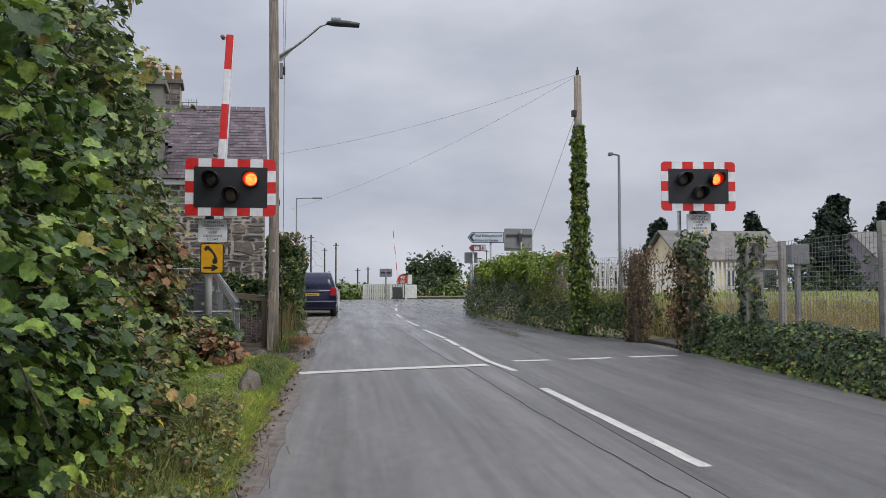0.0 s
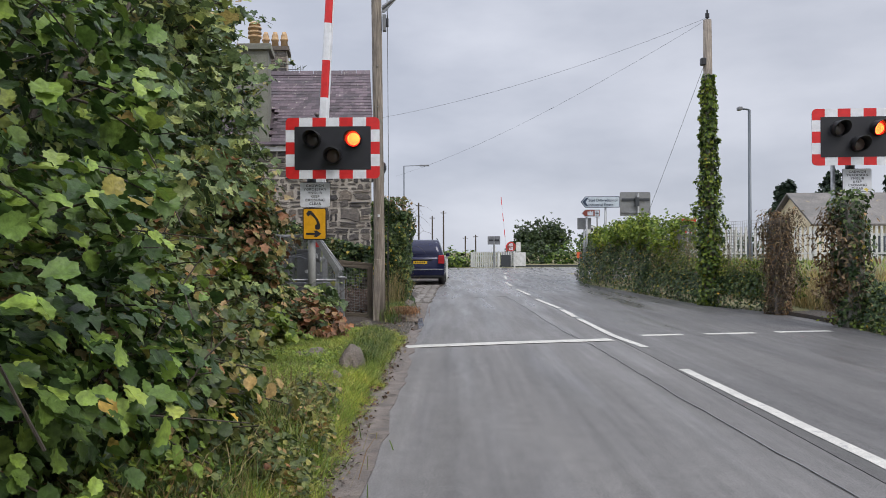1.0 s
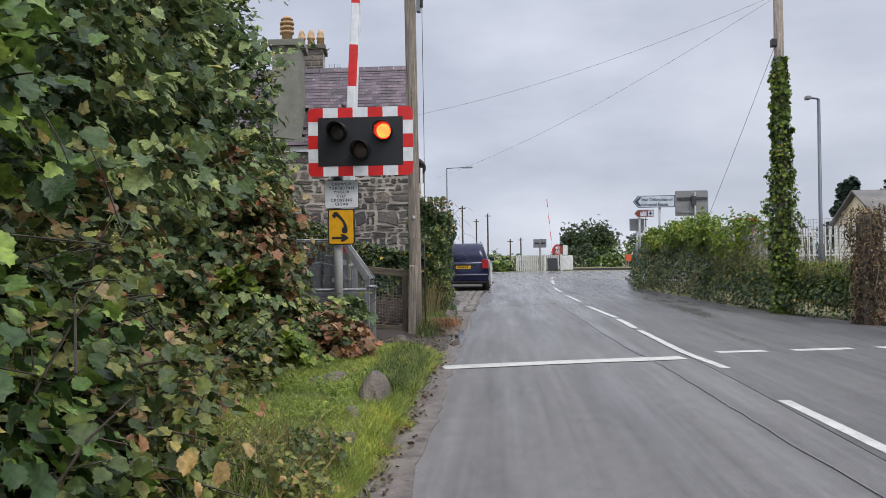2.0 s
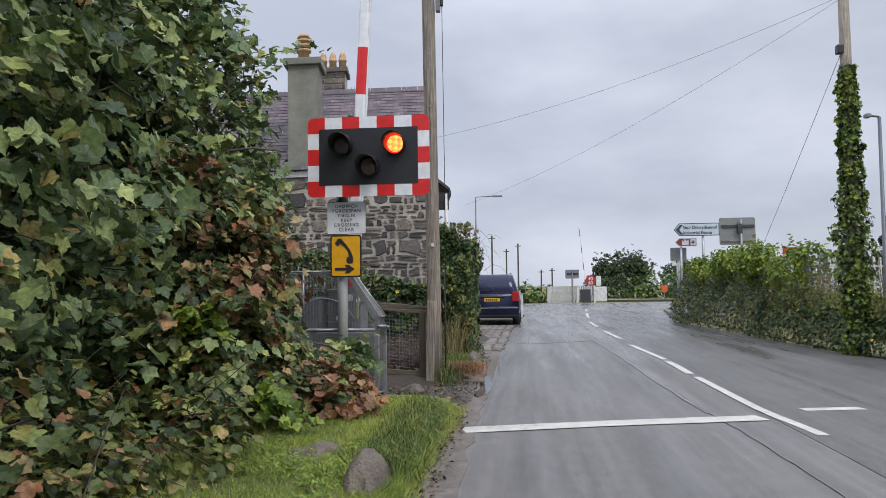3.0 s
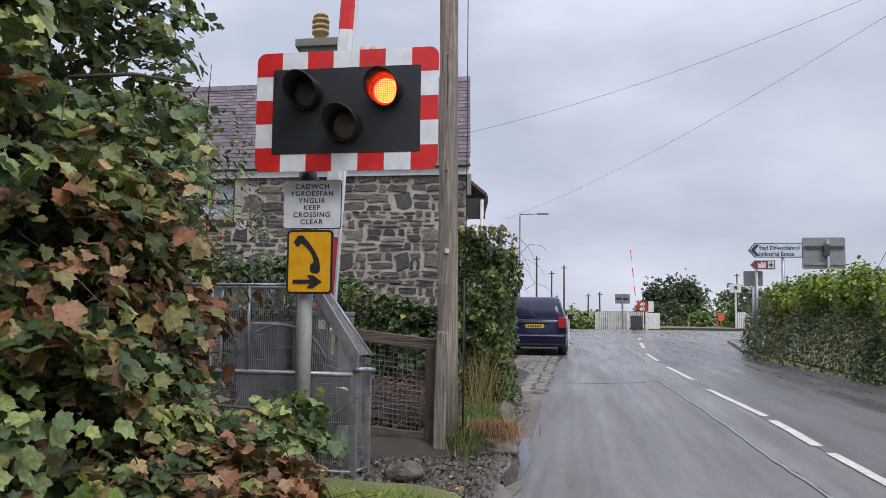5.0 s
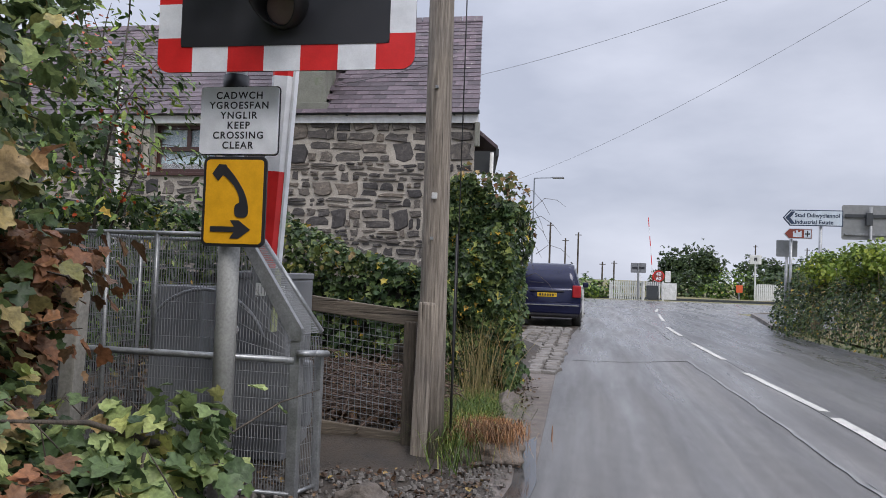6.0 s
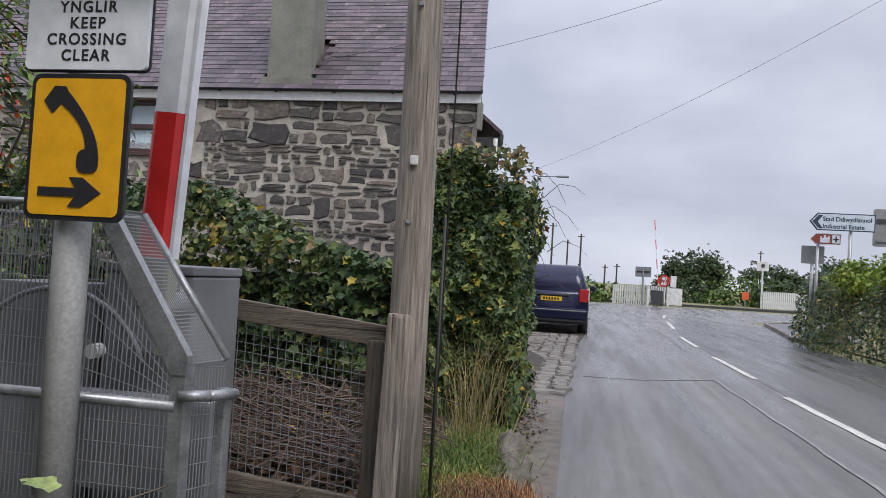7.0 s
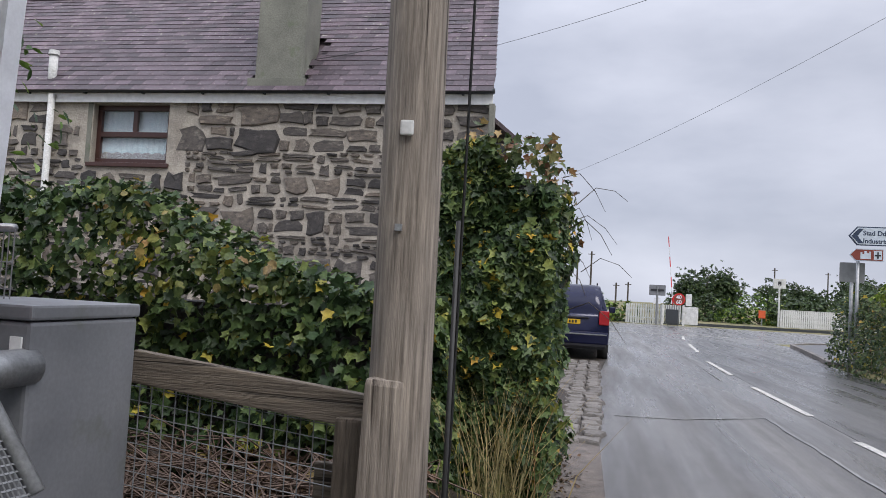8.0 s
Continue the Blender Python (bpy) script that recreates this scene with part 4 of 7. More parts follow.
# ---- crossing signal ----
def crossing_signal(m, label, lit=True, with_phone=True, dx=0.0):
    s = thing("crossing_signal", label, "traffic signal", m, "crossing signals")
    # origin at the post's foot; the face looks along -y
    post = part("post", rodded((0, 0, 0), (0, 0, 2.42), 0.06, seg=20), "post_paint", s, "grey steel post", True)
    part("upper_post", rodded((0, 0, 2.42), (0, 0, 2.95), 0.05, seg=16), "black", s, "", True)
    part("collar", rodded((0, 0, 2.24), (0, 0, 2.36), 0.072, seg=20), "black", post, "", True)
    bx0, bx1, bz0, bz1, f = -0.345 - dx, 1.085 - dx, 2.322, 3.25, -0.24
    part("board_bracket", boxed((0.0 - 0.05, f + 0.02, 2.6), (0.05, 0.0, 2.7)), "black", s)
    part("backboard", plate(round_rect(bx0 + 0.003, bz0 + 0.003, bx1 - 0.003, bz1 - 0.003, 0.07), f, f + 0.02), "black", s, "black backing board")
    # border: alternating red and white panels
    n_x, n_z, w = 7, 5, 0.135
    xs = [bx0 + (bx1 - bx0) * k / n_x for k in range(n_x + 1)]
    zs = [bz0 + (bz1 - bz0) * k / n_z for k in range(n_z + 1)]
    for k in range(1, n_x - 1):
        for z0, z1 in ((bz1 - w, bz1), (bz0, bz0 + w)):
            part("border_panel", boxed((xs[k], f - 0.004, z0), (xs[k + 1], f - 0.001, z1)), "red" if k % 2 == 0 else "sign_white", s)
    for k in range(1, n_z - 1):
        for x0, x1 in ((bx0, bx0 + w), (bx1 - w, bx1)):
            part("border_panel", boxed((x0, f - 0.004, zs[k]), (x1, f - 0.001, zs[k + 1])), "red" if k % 2 == 0 else "sign_white", s)
    for sx, sz in ((0, 0), (0, 1), (1, 0), (1, 1)):
        r = 0.07
        pts = []
        for k in range(7):
            a = radians(90 * k / 6)
            pts.append((r - r * math.cos(a), r - r * math.sin(a)))
        ex, ez = xs[1] - xs[0], zs[1] - zs[0]
        pts = pts[::-1]
        loop = [(0, ez), (w, ez), (w, w), (ex, w), (ex, 0)] + pts
        loop = [((bx1 - u) if sx else (bx0 + u), (bz1 - v) if sz else (bz0 + v)) for u, v in loop]
        part("border_corner", plate(loop, f - 0.004, f - 0.001), "red", s)
    part("face", plate(round_rect(bx0 + w, bz0 + w, bx1 - w, bz1 - w, 0.025), f - 0.008, f - 0.0045), "black", s, "matt black face")
    for name, x, z, mt in (("red_lamp", 0.07 - dx, 2.92, "lens_dark"), ("red_lamp", 0.69 - dx, 2.92, "red_lit" if lit else "lens_dark"), ("amber_lamp", 0.38 - dx, 2.665, "lens_amber")):
        bm = bmesh.new()
        bmesh.ops.create_uvsphere(bm, u_segments=20, v_segments=10, radius=0.105, matrix=Matrix.Translation((x, f - 0.012, z)) @ Matrix.Diagonal((1, 0.25, 1, 1)))
        lamp = part(name, bm, mt, s, "lit red lamp" if mt == "red_lit" else "unlit round lamp", True)
        if mt == "red_lit":
            # the lens: a fine grid of bars over the light, and its deep red edge
            bm = bmesh.new()
            for k in range(-6, 7):
                c = 0.014 * k
                e = 0.093 * math.sqrt(max(0.02, 1 - (c / 0.098) ** 2))
                box(bm, (x + c - 0.0014, f - 0.0425, z - e), (x + c + 0.0014, f - 0.0405, z + e))
                box(bm, (x - e, f - 0.0425, z + c - 0.0014), (x + e, f - 0.0405, z + c + 0.0014))
            part("lens_grid", bm, "red_glow", lamp)
            bm = bmesh.new()
            tube(bm, [(x + 0.102 * math.cos(k * math.pi / 14), f - 0.016, z + 0.102 * math.sin(k * math.pi / 14)) for k in range(29)], 0.010, 8)
            part("lens_edge", bm, "red_glow", lamp)
        bm = bmesh.new()
        n = 28
        ring = []
        for k in range(n):
            a = 2 * math.pi * k / n
            top = 0.5 + 0.5 * math.sin(a)
            L = 0.05 + 0.24 * top ** 0.7
            row = []
            for r, y in ((0.128, 0.0), (0.126, -L), (0.118, -L), (0.112, 0.0)):
                row.append(bm.verts.new((x + r * math.cos(a), f - 0.006 + y, z + r * math.sin(a) - 0.12 * (-y) * 0.6)))
            ring.append(row)
        for k in range(n):
            a, b = ring[k], ring[(k + 1) % n]
            for j in range(3):
                bm.faces.new((a[j], a[j + 1], b[j + 1], b[j]))
        part("hood", bm, "hood", lamp, "", True)
    if not with_phone:
        part("stay_post", rodded((-0.26, 0.04, 0), (-0.26, 0.04, 2.6), 0.035, seg=12), "galv", s, "pale galvanised stay post", True)
    # keep-clear plate
    sx, sz = 0.045, -0.05
    p0 = part("notice_plate", plate(round_rect(-0.20, 1.955, 0.255, 2.325, 0.02), -0.10, -0.085), "sign_white", s, "white bilingual notice plate")
    part("plate_border", plate(round_rect(-0.206, 1.949, 0.261, 2.331, 0.024), -0.0845, -0.078), "ink", p0, "thin black border")
    for i, line in enumerate(("CADWCH", "YGROESFAN", "YNGLIR", "KEEP", "CROSSING", "CLEAR")):
        lettering("notice_lettering", line, 0.054, pose(0.0275, -0.1015, 2.260 - 0.0550 * i, 90), "ink", p0, stroke=0.0009, spacing=1.2)
    part("notice_clip", boxed((-0.03, -0.085, 2.1), (0.03, -0.05, 2.16)), "galv", p0)
    if with_phone:
        p1 = part("telephone_plate", plate(round_rect(-0.165, 1.445, 0.205, 1.94, 0.035), -0.10, -0.085), "black", s, "yellow telephone sign with a black border")
        part("yellow_field", plate(round_rect(-0.148, 1.462, 0.188, 1.923, 0.022), -0.104, -0.1005), "yellow", p1, "yellow sheeting")
        # telephone receiver: a curved grip with ear and mouth pieces
        grip = []
        for k in range(13):
            t = k / 12
            x = -0.045 + 0.125 * math.sin(t * math.pi * 0.5) ** 1.0
            z = 1.865 - 0.20 * t ** 1.15
            grip.append((x, z, 0.026 - 0.009 * math.sin(t * math.pi)))
        lf, rt = [], []
        for k, (x, z, r) in enumerate(grip):
            a, b = grip[max(0, k - 1)], grip[min(12, k + 1)]
            d = Vector((b[0] - a[0], b[1] - a[1])).normalized()
            lf.append((x - d.y * r, z + d.x * r))
            rt.append((x + d.y * r, z - d.x * r))
        part("receiver_grip", plate(lf + rt[::-1], -0.108, -0.1045), "ink", p1)
        part("earpiece", plate([(-0.11, 1.845), (-0.072, 1.897), (-0.03, 1.895), (-0.005, 1.85), (-0.045, 1.838), (-0.075, 1.805)], -0.1085, -0.105), "ink", p1)
        part("mouthpiece", plate(round_rect(0.028, 1.605, 0.108, 1.685, 0.028), -0.1085, -0.105), "ink", p1)
        part("arrow", plate([(-0.11, 1.525), (0.03, 1.525), (0.005, 1.49), (0.055, 1.49), (0.125, 1.54), (0.055, 1.59), (0.005, 1.59), (0.03, 1.555), (-0.11, 1.555)], -0.108, -0.1045), "ink", p1)
    for o in list(p0.children_recursive) + [p0] + ([p1] + list(p1.children_recursive) if with_phone else []):
        if o.type == "FONT":
            o.matrix_basis = Matrix.Translation((sx, 0, sz)) @ o.matrix_basis
        else:
            for v in o.data.vertices:
                v.co += Vector((sx, 0, sz))
    return s


crossing_signal(pose(-2.265, 12.93, 0.03), "red and white bordered crossing signal, one red lamp lit")
crossing_signal(pose(6.53, 13.95, 0.30, 0, 0, -3), "red and white bordered crossing signal in the hedge", with_phone=False, dx=0.36)


# ---- barrier with its cage ----
def barrier():
    b = thing("level_crossing_barrier", "raised red and white barrier arm on a grey machine", "barrier")
    part("machine_housing", boxed((-2.66, 13.72, 0.05), (-2.23, 14.2, 1.24), 0.012), "grey_paint", b, "grey steel machine housing")
    part("housing_lid", boxed((-2.665, 13.713, 1.243), (-2.225, 14.205, 1.285), 0.008), "grey_paint", b)
    part("label_plate", boxed((-2.285, 13.712, 1.12), (-2.25, 13.718, 1.20)), "white", b)
    part("pivot_shaft", rodded((-2.25, 13.45, 1.12), (-2.25, 13.75, 1.12), 0.05, seg=14), "galv", b, "", True)
    ax, az, lean = -2.30, 1.02, radians(3.1)
    base = Matrix.Translation((ax, 13.5, az)) @ Matrix.Rotation(lean, 4, "Y")
    part("arm_bracket", boxed((-0.075, -0.05, -0.1), (0.075, 0.04, 0.3), 0.008, base), "grey_paint", b, "grey arm clamp")
    part("bracket_edge", boxed((0.076, -0.045, -0.1), (0.09, 0.035, 0.3), 0.003, base), "lime_paint", b)
    for k in range(2):
        part("bolt", rodded(base @ Vector((-0.03 + 0.06 * k, -0.065, 0.1 + 0.1 * k)), base @ Vector((-0.03 + 0.06 * k, -0.045, 0.1 + 0.1 * k)), 0.014, seg=6), "galv", b)
    part("maker_plate", boxed((-0.04, -0.053, 0.12), (0.03, -0.0505, 0.2), 0, base), "white", b)
    z, i, top = 0.3, 0, 4.55
    while z < top - 0.1:
        z1 = min(top, z + 0.607)
        w0, w1 = 0.072 - 0.010 * z / top, 0.072 - 0.010 * z1 / top
        bm = bmesh.new()
        prof = lambda w: [(-w, -0.03), (-w + 0.02, -0.045), (w - 0.03, -0.045), (w, -0.02), (w, 0.03), (-w, 0.03)]
        a = [bm.verts.new(base @ Vector((x, y, z))) for x, y in prof(w0)]
        c = [bm.verts.new(base @ Vector((x, y, z1))) for x, y in prof(w1)]
        bm.faces.new(a), bm.faces.new(c[::-1])
        for k in range(6):
            bm.faces.new((a[k], a[(k + 1) % 6], c[(k + 1) % 6], c[k]))
        part("arm_section", bm, "red" if i % 2 == 0 else "sign_white", b)
        part("edge_strip", boxed((w1 - 0.0, -0.028, z), (w1 + 0.016, 0.028, z1), 0, base), "sign_white", b)
        z, i = z1, i + 1
    lamp = part("tip_lamp", rodded(base @ Vector((-0.12, -0.06, 4.5)), base @ Vector((-0.12, 0.04, 4.5)), 0.035, seg=12), "lens_dark", b, "", True)
    part("lamp_bracket", boxed((-0.1, -0.01, 4.49), (-0.06, 0.01, 4.51), 0, base), "galv", b)
    part("arm_lamp", rodded(base @ Vector((-0.11, -0.06, 2.45)), base @ Vector((-0.11, 0.04, 2.45)), 0.035, seg=12), "lens_dark", b, "", True)
    part("counterweight", boxed((-0.45, 13.42, 0.35), (0.35, 13.52, 0.75), 0.02, Matrix.Translation((-2.3, 0, 0))), "grey_paint", b)
    return b


def mesh_panel(name, corners, nu, nv, r, parent, sides=4):
    """Welded wires over a four-cornered panel: nu upright wires, nv level ones."""
    a, b, c, d = [Vector(p) for p in corners]
    vs, fs = [], []

    def wire(p, q, rad):
        ax = (q - p).normalized()
        s = ax.cross(Vector((0.3, 0.9, 0.2))).normalized() * rad
        t = ax.cross(s).normalized() * rad
        k = len(vs)
        for e in (p, q):
            vs.extend([e + s, e + t, e - s * 0.8 - t * 0.6])
        fs.extend([(k, k + 1, k + 4, k + 3), (k + 1, k + 2, k + 5, k + 4), (k + 2, k, k + 3, k + 5)])

    for i in range(nu + 1):
        t = i / nu
        wire(a.lerp(b, t), d.lerp(c, t), r)
    for j in range(nv + 1):
        t = j / nv
        wire(a.lerp(d, t), b.lerp(c, t), r)
    return mesh_from(name, vs, fs, "mesh_wire", parent)


def cage():
    g = thing("barrier_guard", "galvanised welded mesh guard around the barrier machine", "guard")
    y0, y1 = 13.05, 13.95

    def bar(p, q, r=0.013):
        part("frame_bar", rodded(p, q, r, seg=8), "galv", g, "", True)

    # front panel left of the post, then the sloped part
    bar((-3.45, y0, 0.02), (-3.45, y0, 1.50)), bar((-2.33, y0, 0.02), (-2.33, y0, 1.50)), bar((-3.45, y0, 1.50), (-2.33, y0, 1.50))
    bar((-3.45, y0, 0.80), (-1.9, y0, 0.80), 0.02), bar((-3.45, y0, 0.05), (-1.9, y0, 0.05))
    bar((-2.78, y0, 0.80), (-2.78, y0, 1.5)), bar((-3.1, y0, 0.05), (-3.1, y0, 1.5), 0.012)
    part("corner_post", boxed((-1.925, y0 - 0.005, 0.02), (-1.865, y0 + 0.06, 0.94), 0.004), "galv", g)
    part("sloped_cheek", plate([(-2.27, 1.49), (-2.20, 1.49), (-1.86, 0.98), (-1.86, 0.91), (-1.92, 0.91)], y0 - 0.01, y0 + 0.03), "galv", g, "bright folded steel edge")
    part("side_post", boxed((-1.85, y0 + 0.20, 0.02), (-1.81, y0 + 0.25, 0.84), 0.004), "galv", g)
    bar((-1.88, y0 - 0.02, 0.84), (-1.79, y0 + 0.04, 0.84), 0.02), bar((-1.79, y0 + 0.04, 0.84), (-1.79, y0 + 0.24, 0.82), 0.02)
    bar((-1.88, y0 + 0.03, 0.05), (-1.83, y0 + 0.22, 0.05)), bar((-3.45, y0, 1.5), (-3.45, y1, 1.5)), bar((-3.45, y1, 0), (-3.45, y1, 1.5))
    bar((-3.45, y1, 1.5), (-2.5, y1, 1.5))
    mesh_panel("front_mesh", ((-3.45, y0, 0.8), (-2.33, y0, 0.8), (-2.33, y0, 1.5), (-3.45, y0, 1.5)), 62, 7, 0.0022, g)
    mesh_panel("lower_mesh", ((-3.45, y0, 0.05), (-1.92, y0, 0.05), (-1.92, y0, 0.8), (-3.45, y0, 0.8)), 84, 10, 0.0022, g)
    mesh_panel("slope_mesh", ((-2.31, y0, 0.8), (-1.92, y0, 0.8), (-1.92, y0, 0.93), (-2.29, y0, 1.48)), 21, 6, 0.0022, g)
    mesh_panel("slope_top_mesh", ((-2.24, y0, 1.49), (-1.87, y0, 0.95), (-1.82, y0 + 0.22, 0.95), (-2.22, y0 + 0.22, 1.49)), 40, 20, 0.0022, g)
    mesh_panel("side_mesh", ((-1.88, y0 + 0.03, 0.05), (-1.83, y0 + 0.22, 0.05), (-1.83, y0 + 0.22, 0.92), (-1.88, y0 + 0.03, 0.94)), 12, 10, 0.0022, g)
    mesh_panel("back_mesh", ((-3.45, y1, 0.05), (-2.5, y1, 0.05), (-2.5, y1, 1.5), (-3.45, y1, 1.5)), 50, 14, 0.0022, g)
    mesh_panel("end_mesh", ((-3.45, y0, 0.05), (-3.45, y1, 0.05), (-3.45, y1, 1.5), (-3.45, y0, 1.5)), 45, 14, 0.0022, g)
    part("slope_edge", rodded((-2.21, y0 + 0.22, 1.48), (-1.82, y0 + 0.22, 0.95), 0.016, seg=8), "galv", g, "", True)
    part("counterweight_arc", tube(bmesh.new(), [(-2.62 + 0.42 * math.cos(radians(a)), 13.35, 0.75 + 0.42 * math.sin(radians(a))) for a in range(20, 170, 10)], 0.012, 8), "grey_paint", g, "", True)
    part("arc_bolt", rodded((-2.42, 13.3, 0.93), (-2.42, 13.36, 0.93), 0.03, seg=10), "white", g)
    part("inner_cabinet", boxed((-3.08, 13.5, 0.03), (-2.72, 13.9, 1.18), 0.01), "grey_paint", g, "grey control cabinet")
    return g


barrier()
cage()
old_post = thing("concrete_post", "old buff concrete post before the guard", "post", pose(-3.2, 12.88, 0, 0, 2, 0))
part("shaft", boxed((-0.048, -0.05, 0), (0.048, 0.05, 1.34), 0.012), "concrete", old_post)
part("cap", boxed((-0.055, -0.057, 1.34), (0.055, 0.057, 1.37), 0.01), "concrete", old_post)


# ---- poles ----
def wooden_pole():
    p = thing("utility_pole", "weathered split wooden utility pole with a street lamp", "pole", pose(-1.34, 14.2, 0))
    bm = bmesh.new()
    rs = [0.102, 0.096, 0.092, 0.089, 0.087, 0.084, 0.08]
    zs = [0.0, 0.9, 2.2, 3.4, 5.0, 6.5, 8.4]
    tube(bm, [(-0.002 * k * k, 0, z) for k, z in enumerate(zs)], rs, 18)
    for v in bm.verts:
        v.co.x += 0.006 * noise.noise(v.co * Vector((9, 9, 0.8)).length * 0.2)
    part("shaft", bm, "wood_pole", p, "grey weathered timber", True)
    part("splice_plank", boxed((-0.06, -0.03, 0.0), (0.06, 0.03, 1.12), 0.022, Matrix.Translation((-0.055, -0.078, 0)) @ Matrix.Rotation(radians(1.5), 4, "Y")), "wood_pole", p)
    part("number_tag", boxed((-0.02, -0.112, 1.83), (0.02, -0.096, 1.875), 0.006), "offwhite", p)
    arm = bmesh.new()
    tube(arm, [(0.07, 0, 5.40), (0.5, 0, 5.75), (0.80, 0, 6.02), (0.95, 0, 6.08)], [0.026, 0.022, 0.02, 0.02], 10)
    la = part("lamp_arm", arm, "galv", p, "", True)
    part("arm_gusset", plate([(0.06, 5.34), (0.10, 5.34), (0.30, 5.565), (0.28, 5.60), (0.06, 5.46)], -0.012, 0.012), "galv", p)
    head = bmesh.new()
    tube(head, [(0.92, 0, 6.08), (1.05, 0, 6.10), (1.3, 0, 6.085), (1.52, 0, 6.06)], [0.04, 0.085, 0.08, 0.06], 12)
    for v in head.verts:
        v.co.z = 6.08 + (v.co.z - 6.08) * 0.75
    part("lantern", head, "steel_dark", p, "grey lantern head", True)
    part("photocell", boxed((1.0, -0.05, 6.13), (1.18, 0.05, 6.19), 0.015), "galv", p)
    part("junction_box", boxed((0.07, -0.05, 5.02), (0.13, 0.05, 5.30), 0.008), "grey_paint", p)
    part("fuse_box", boxed((0.13, -0.035, 5.1), (0.17, 0.035, 5.24), 0.008), "black", p)
    for k, off in enumerate((0.13, 0.17)):
        bm = bmesh.new()
        tube(bm, [(off, 0.03, 8.2), (off, 0.03, 6.2), (0.15, 0.03, 5.0), (0.155, 0.05, 3.0), (0.15, 0.06, 1.0), (0.14, 0.06, 0.4)], 0.005, 6)
        part("down_cable", bm, "cable", p, "", True)
    part("cable_guard", rodded((0.14, 0.06, 0.2), (0.14, 0.06, 1.6), 0.009, seg=8), "cable", p, "", True)
    for z in (1.55, 2.6, 3.7, 4.4):
        part("staple", boxed((-0.02, -0.105, z), (0.0, -0.092, z + 0.02)), "galv", p)
    return p


wooden_pole()


# ---- timber fence beside the pole ----
def timber_fence():
    f = thing("timber_fence", "low weathered timber rail fence with wire netting", "fence")
    bm = bmesh.new()
    box(bm, (-0.42, -0.022, -0.055), (0.42, 0.022, 0.055), 0.008, Matrix.Translation((-1.88, 14.3, 1.03)) @ Matrix.Rotation(radians(6), 4, "Y"))
    part("top_rail", bm, "wood_rail", f)
    bm = bmesh.new()
    box(bm, (-0.42, -0.022, -0.05), (0.42, 0.022, 0.05), 0.008, Matrix.Translation((-1.86, 14.3, 0.15)) @ Matrix.Rotation(radians(5), 4, "Y"))
    part("bottom_board", bm, "wood_rail", f)
    part("post", boxed((-1.56, 14.25, 0.0), (-1.47, 14.36, 0.97), 0.012), "wood_post", f)
    part("post", boxed((-2.52, 14.3, 0.0), (-2.42, 14.4, 1.15), 0.012), "wood_post", f)
    part("short_rail", boxed((-1.66, 14.37, 0.66), (-1.5, 14.4, 0.80), 0.006), "wood_rail", f)
    mesh_panel("netting", ((-2.42, 14.33, 0.2), (-1.52, 14.33, 0.1), (-1.52, 14.33, 0.97), (-2.42, 14.33, 1.06)), 20, 18, 0.0024, f)
    return f


timber_fence()


# ---- foliage, left of the lane ----
def limbs(bm, root, tips, r, seed):
    rng = random.Random(seed)
    for t in tips:
        a, b = Vector(root), Vector(t)
        pts = [a.lerp(b, k / 5) + Vector((rng.uniform(-1, 1), rng.uniform(-1, 1), rng.uniform(-0.4, 0.6))) * 0.10 * (b - a).length * math.sin(math.pi * k / 5) * 0.6 for k in range(6)]
        tube(bm, pts, [r * (1 - 0.14 * k) for k in range(6)], 6)
        for k in range(2, 6):
            d = Vector((rng.uniform(-1, 1), rng.uniform(-1, 1), rng.uniform(-0.2, 0.9))).normalized() * rng.uniform(0.3, 0.7)
            tube(bm, [pts[k], pts[k] + d * 0.5 + Vector((0, 0, 0.04)), pts[k] + d], [r * 0.35, r * 0.25, r * 0.12], 5)


def sprays(e, starts, toward, length, shape, size, mt, seed):
    """Leafy shoots that stand out of a bush."""
    rng = np.random.default_rng(seed)
    tw, pos, nrm = bmesh.new(), [], []
    for s in starts:
        d = np.array(toward) + rng.normal(0, 0.35, 3)
        d = d / np.linalg.norm(d) * length * rng.uniform(0.6, 1.2)
        pts = [np.array(s) + d * t + np.array([0, 0, -0.16 * length * t * t]) for t in np.linspace(-0.3, 1, 8)]
        tube(tw, [Vector(p) for p in pts], [0.008 - 0.0008 * k for k in range(8)], 5)
        for k in range(2, 8):
            for _ in range(3):
                pos.append(pts[k] + rng.normal(0, 0.05, 3))
                nrm.append((0.45 + rng.normal(0, 0.4), -0.35 + rng.normal(0, 0.4), 0.7))
    part("shoot_wood", tw, "bark", e)["kind"] = "stuff"
    leaves("shoot_foliage", np.array(pos), np.array(nrm), size, shape, mt, e, seed=seed, lift=0.6)


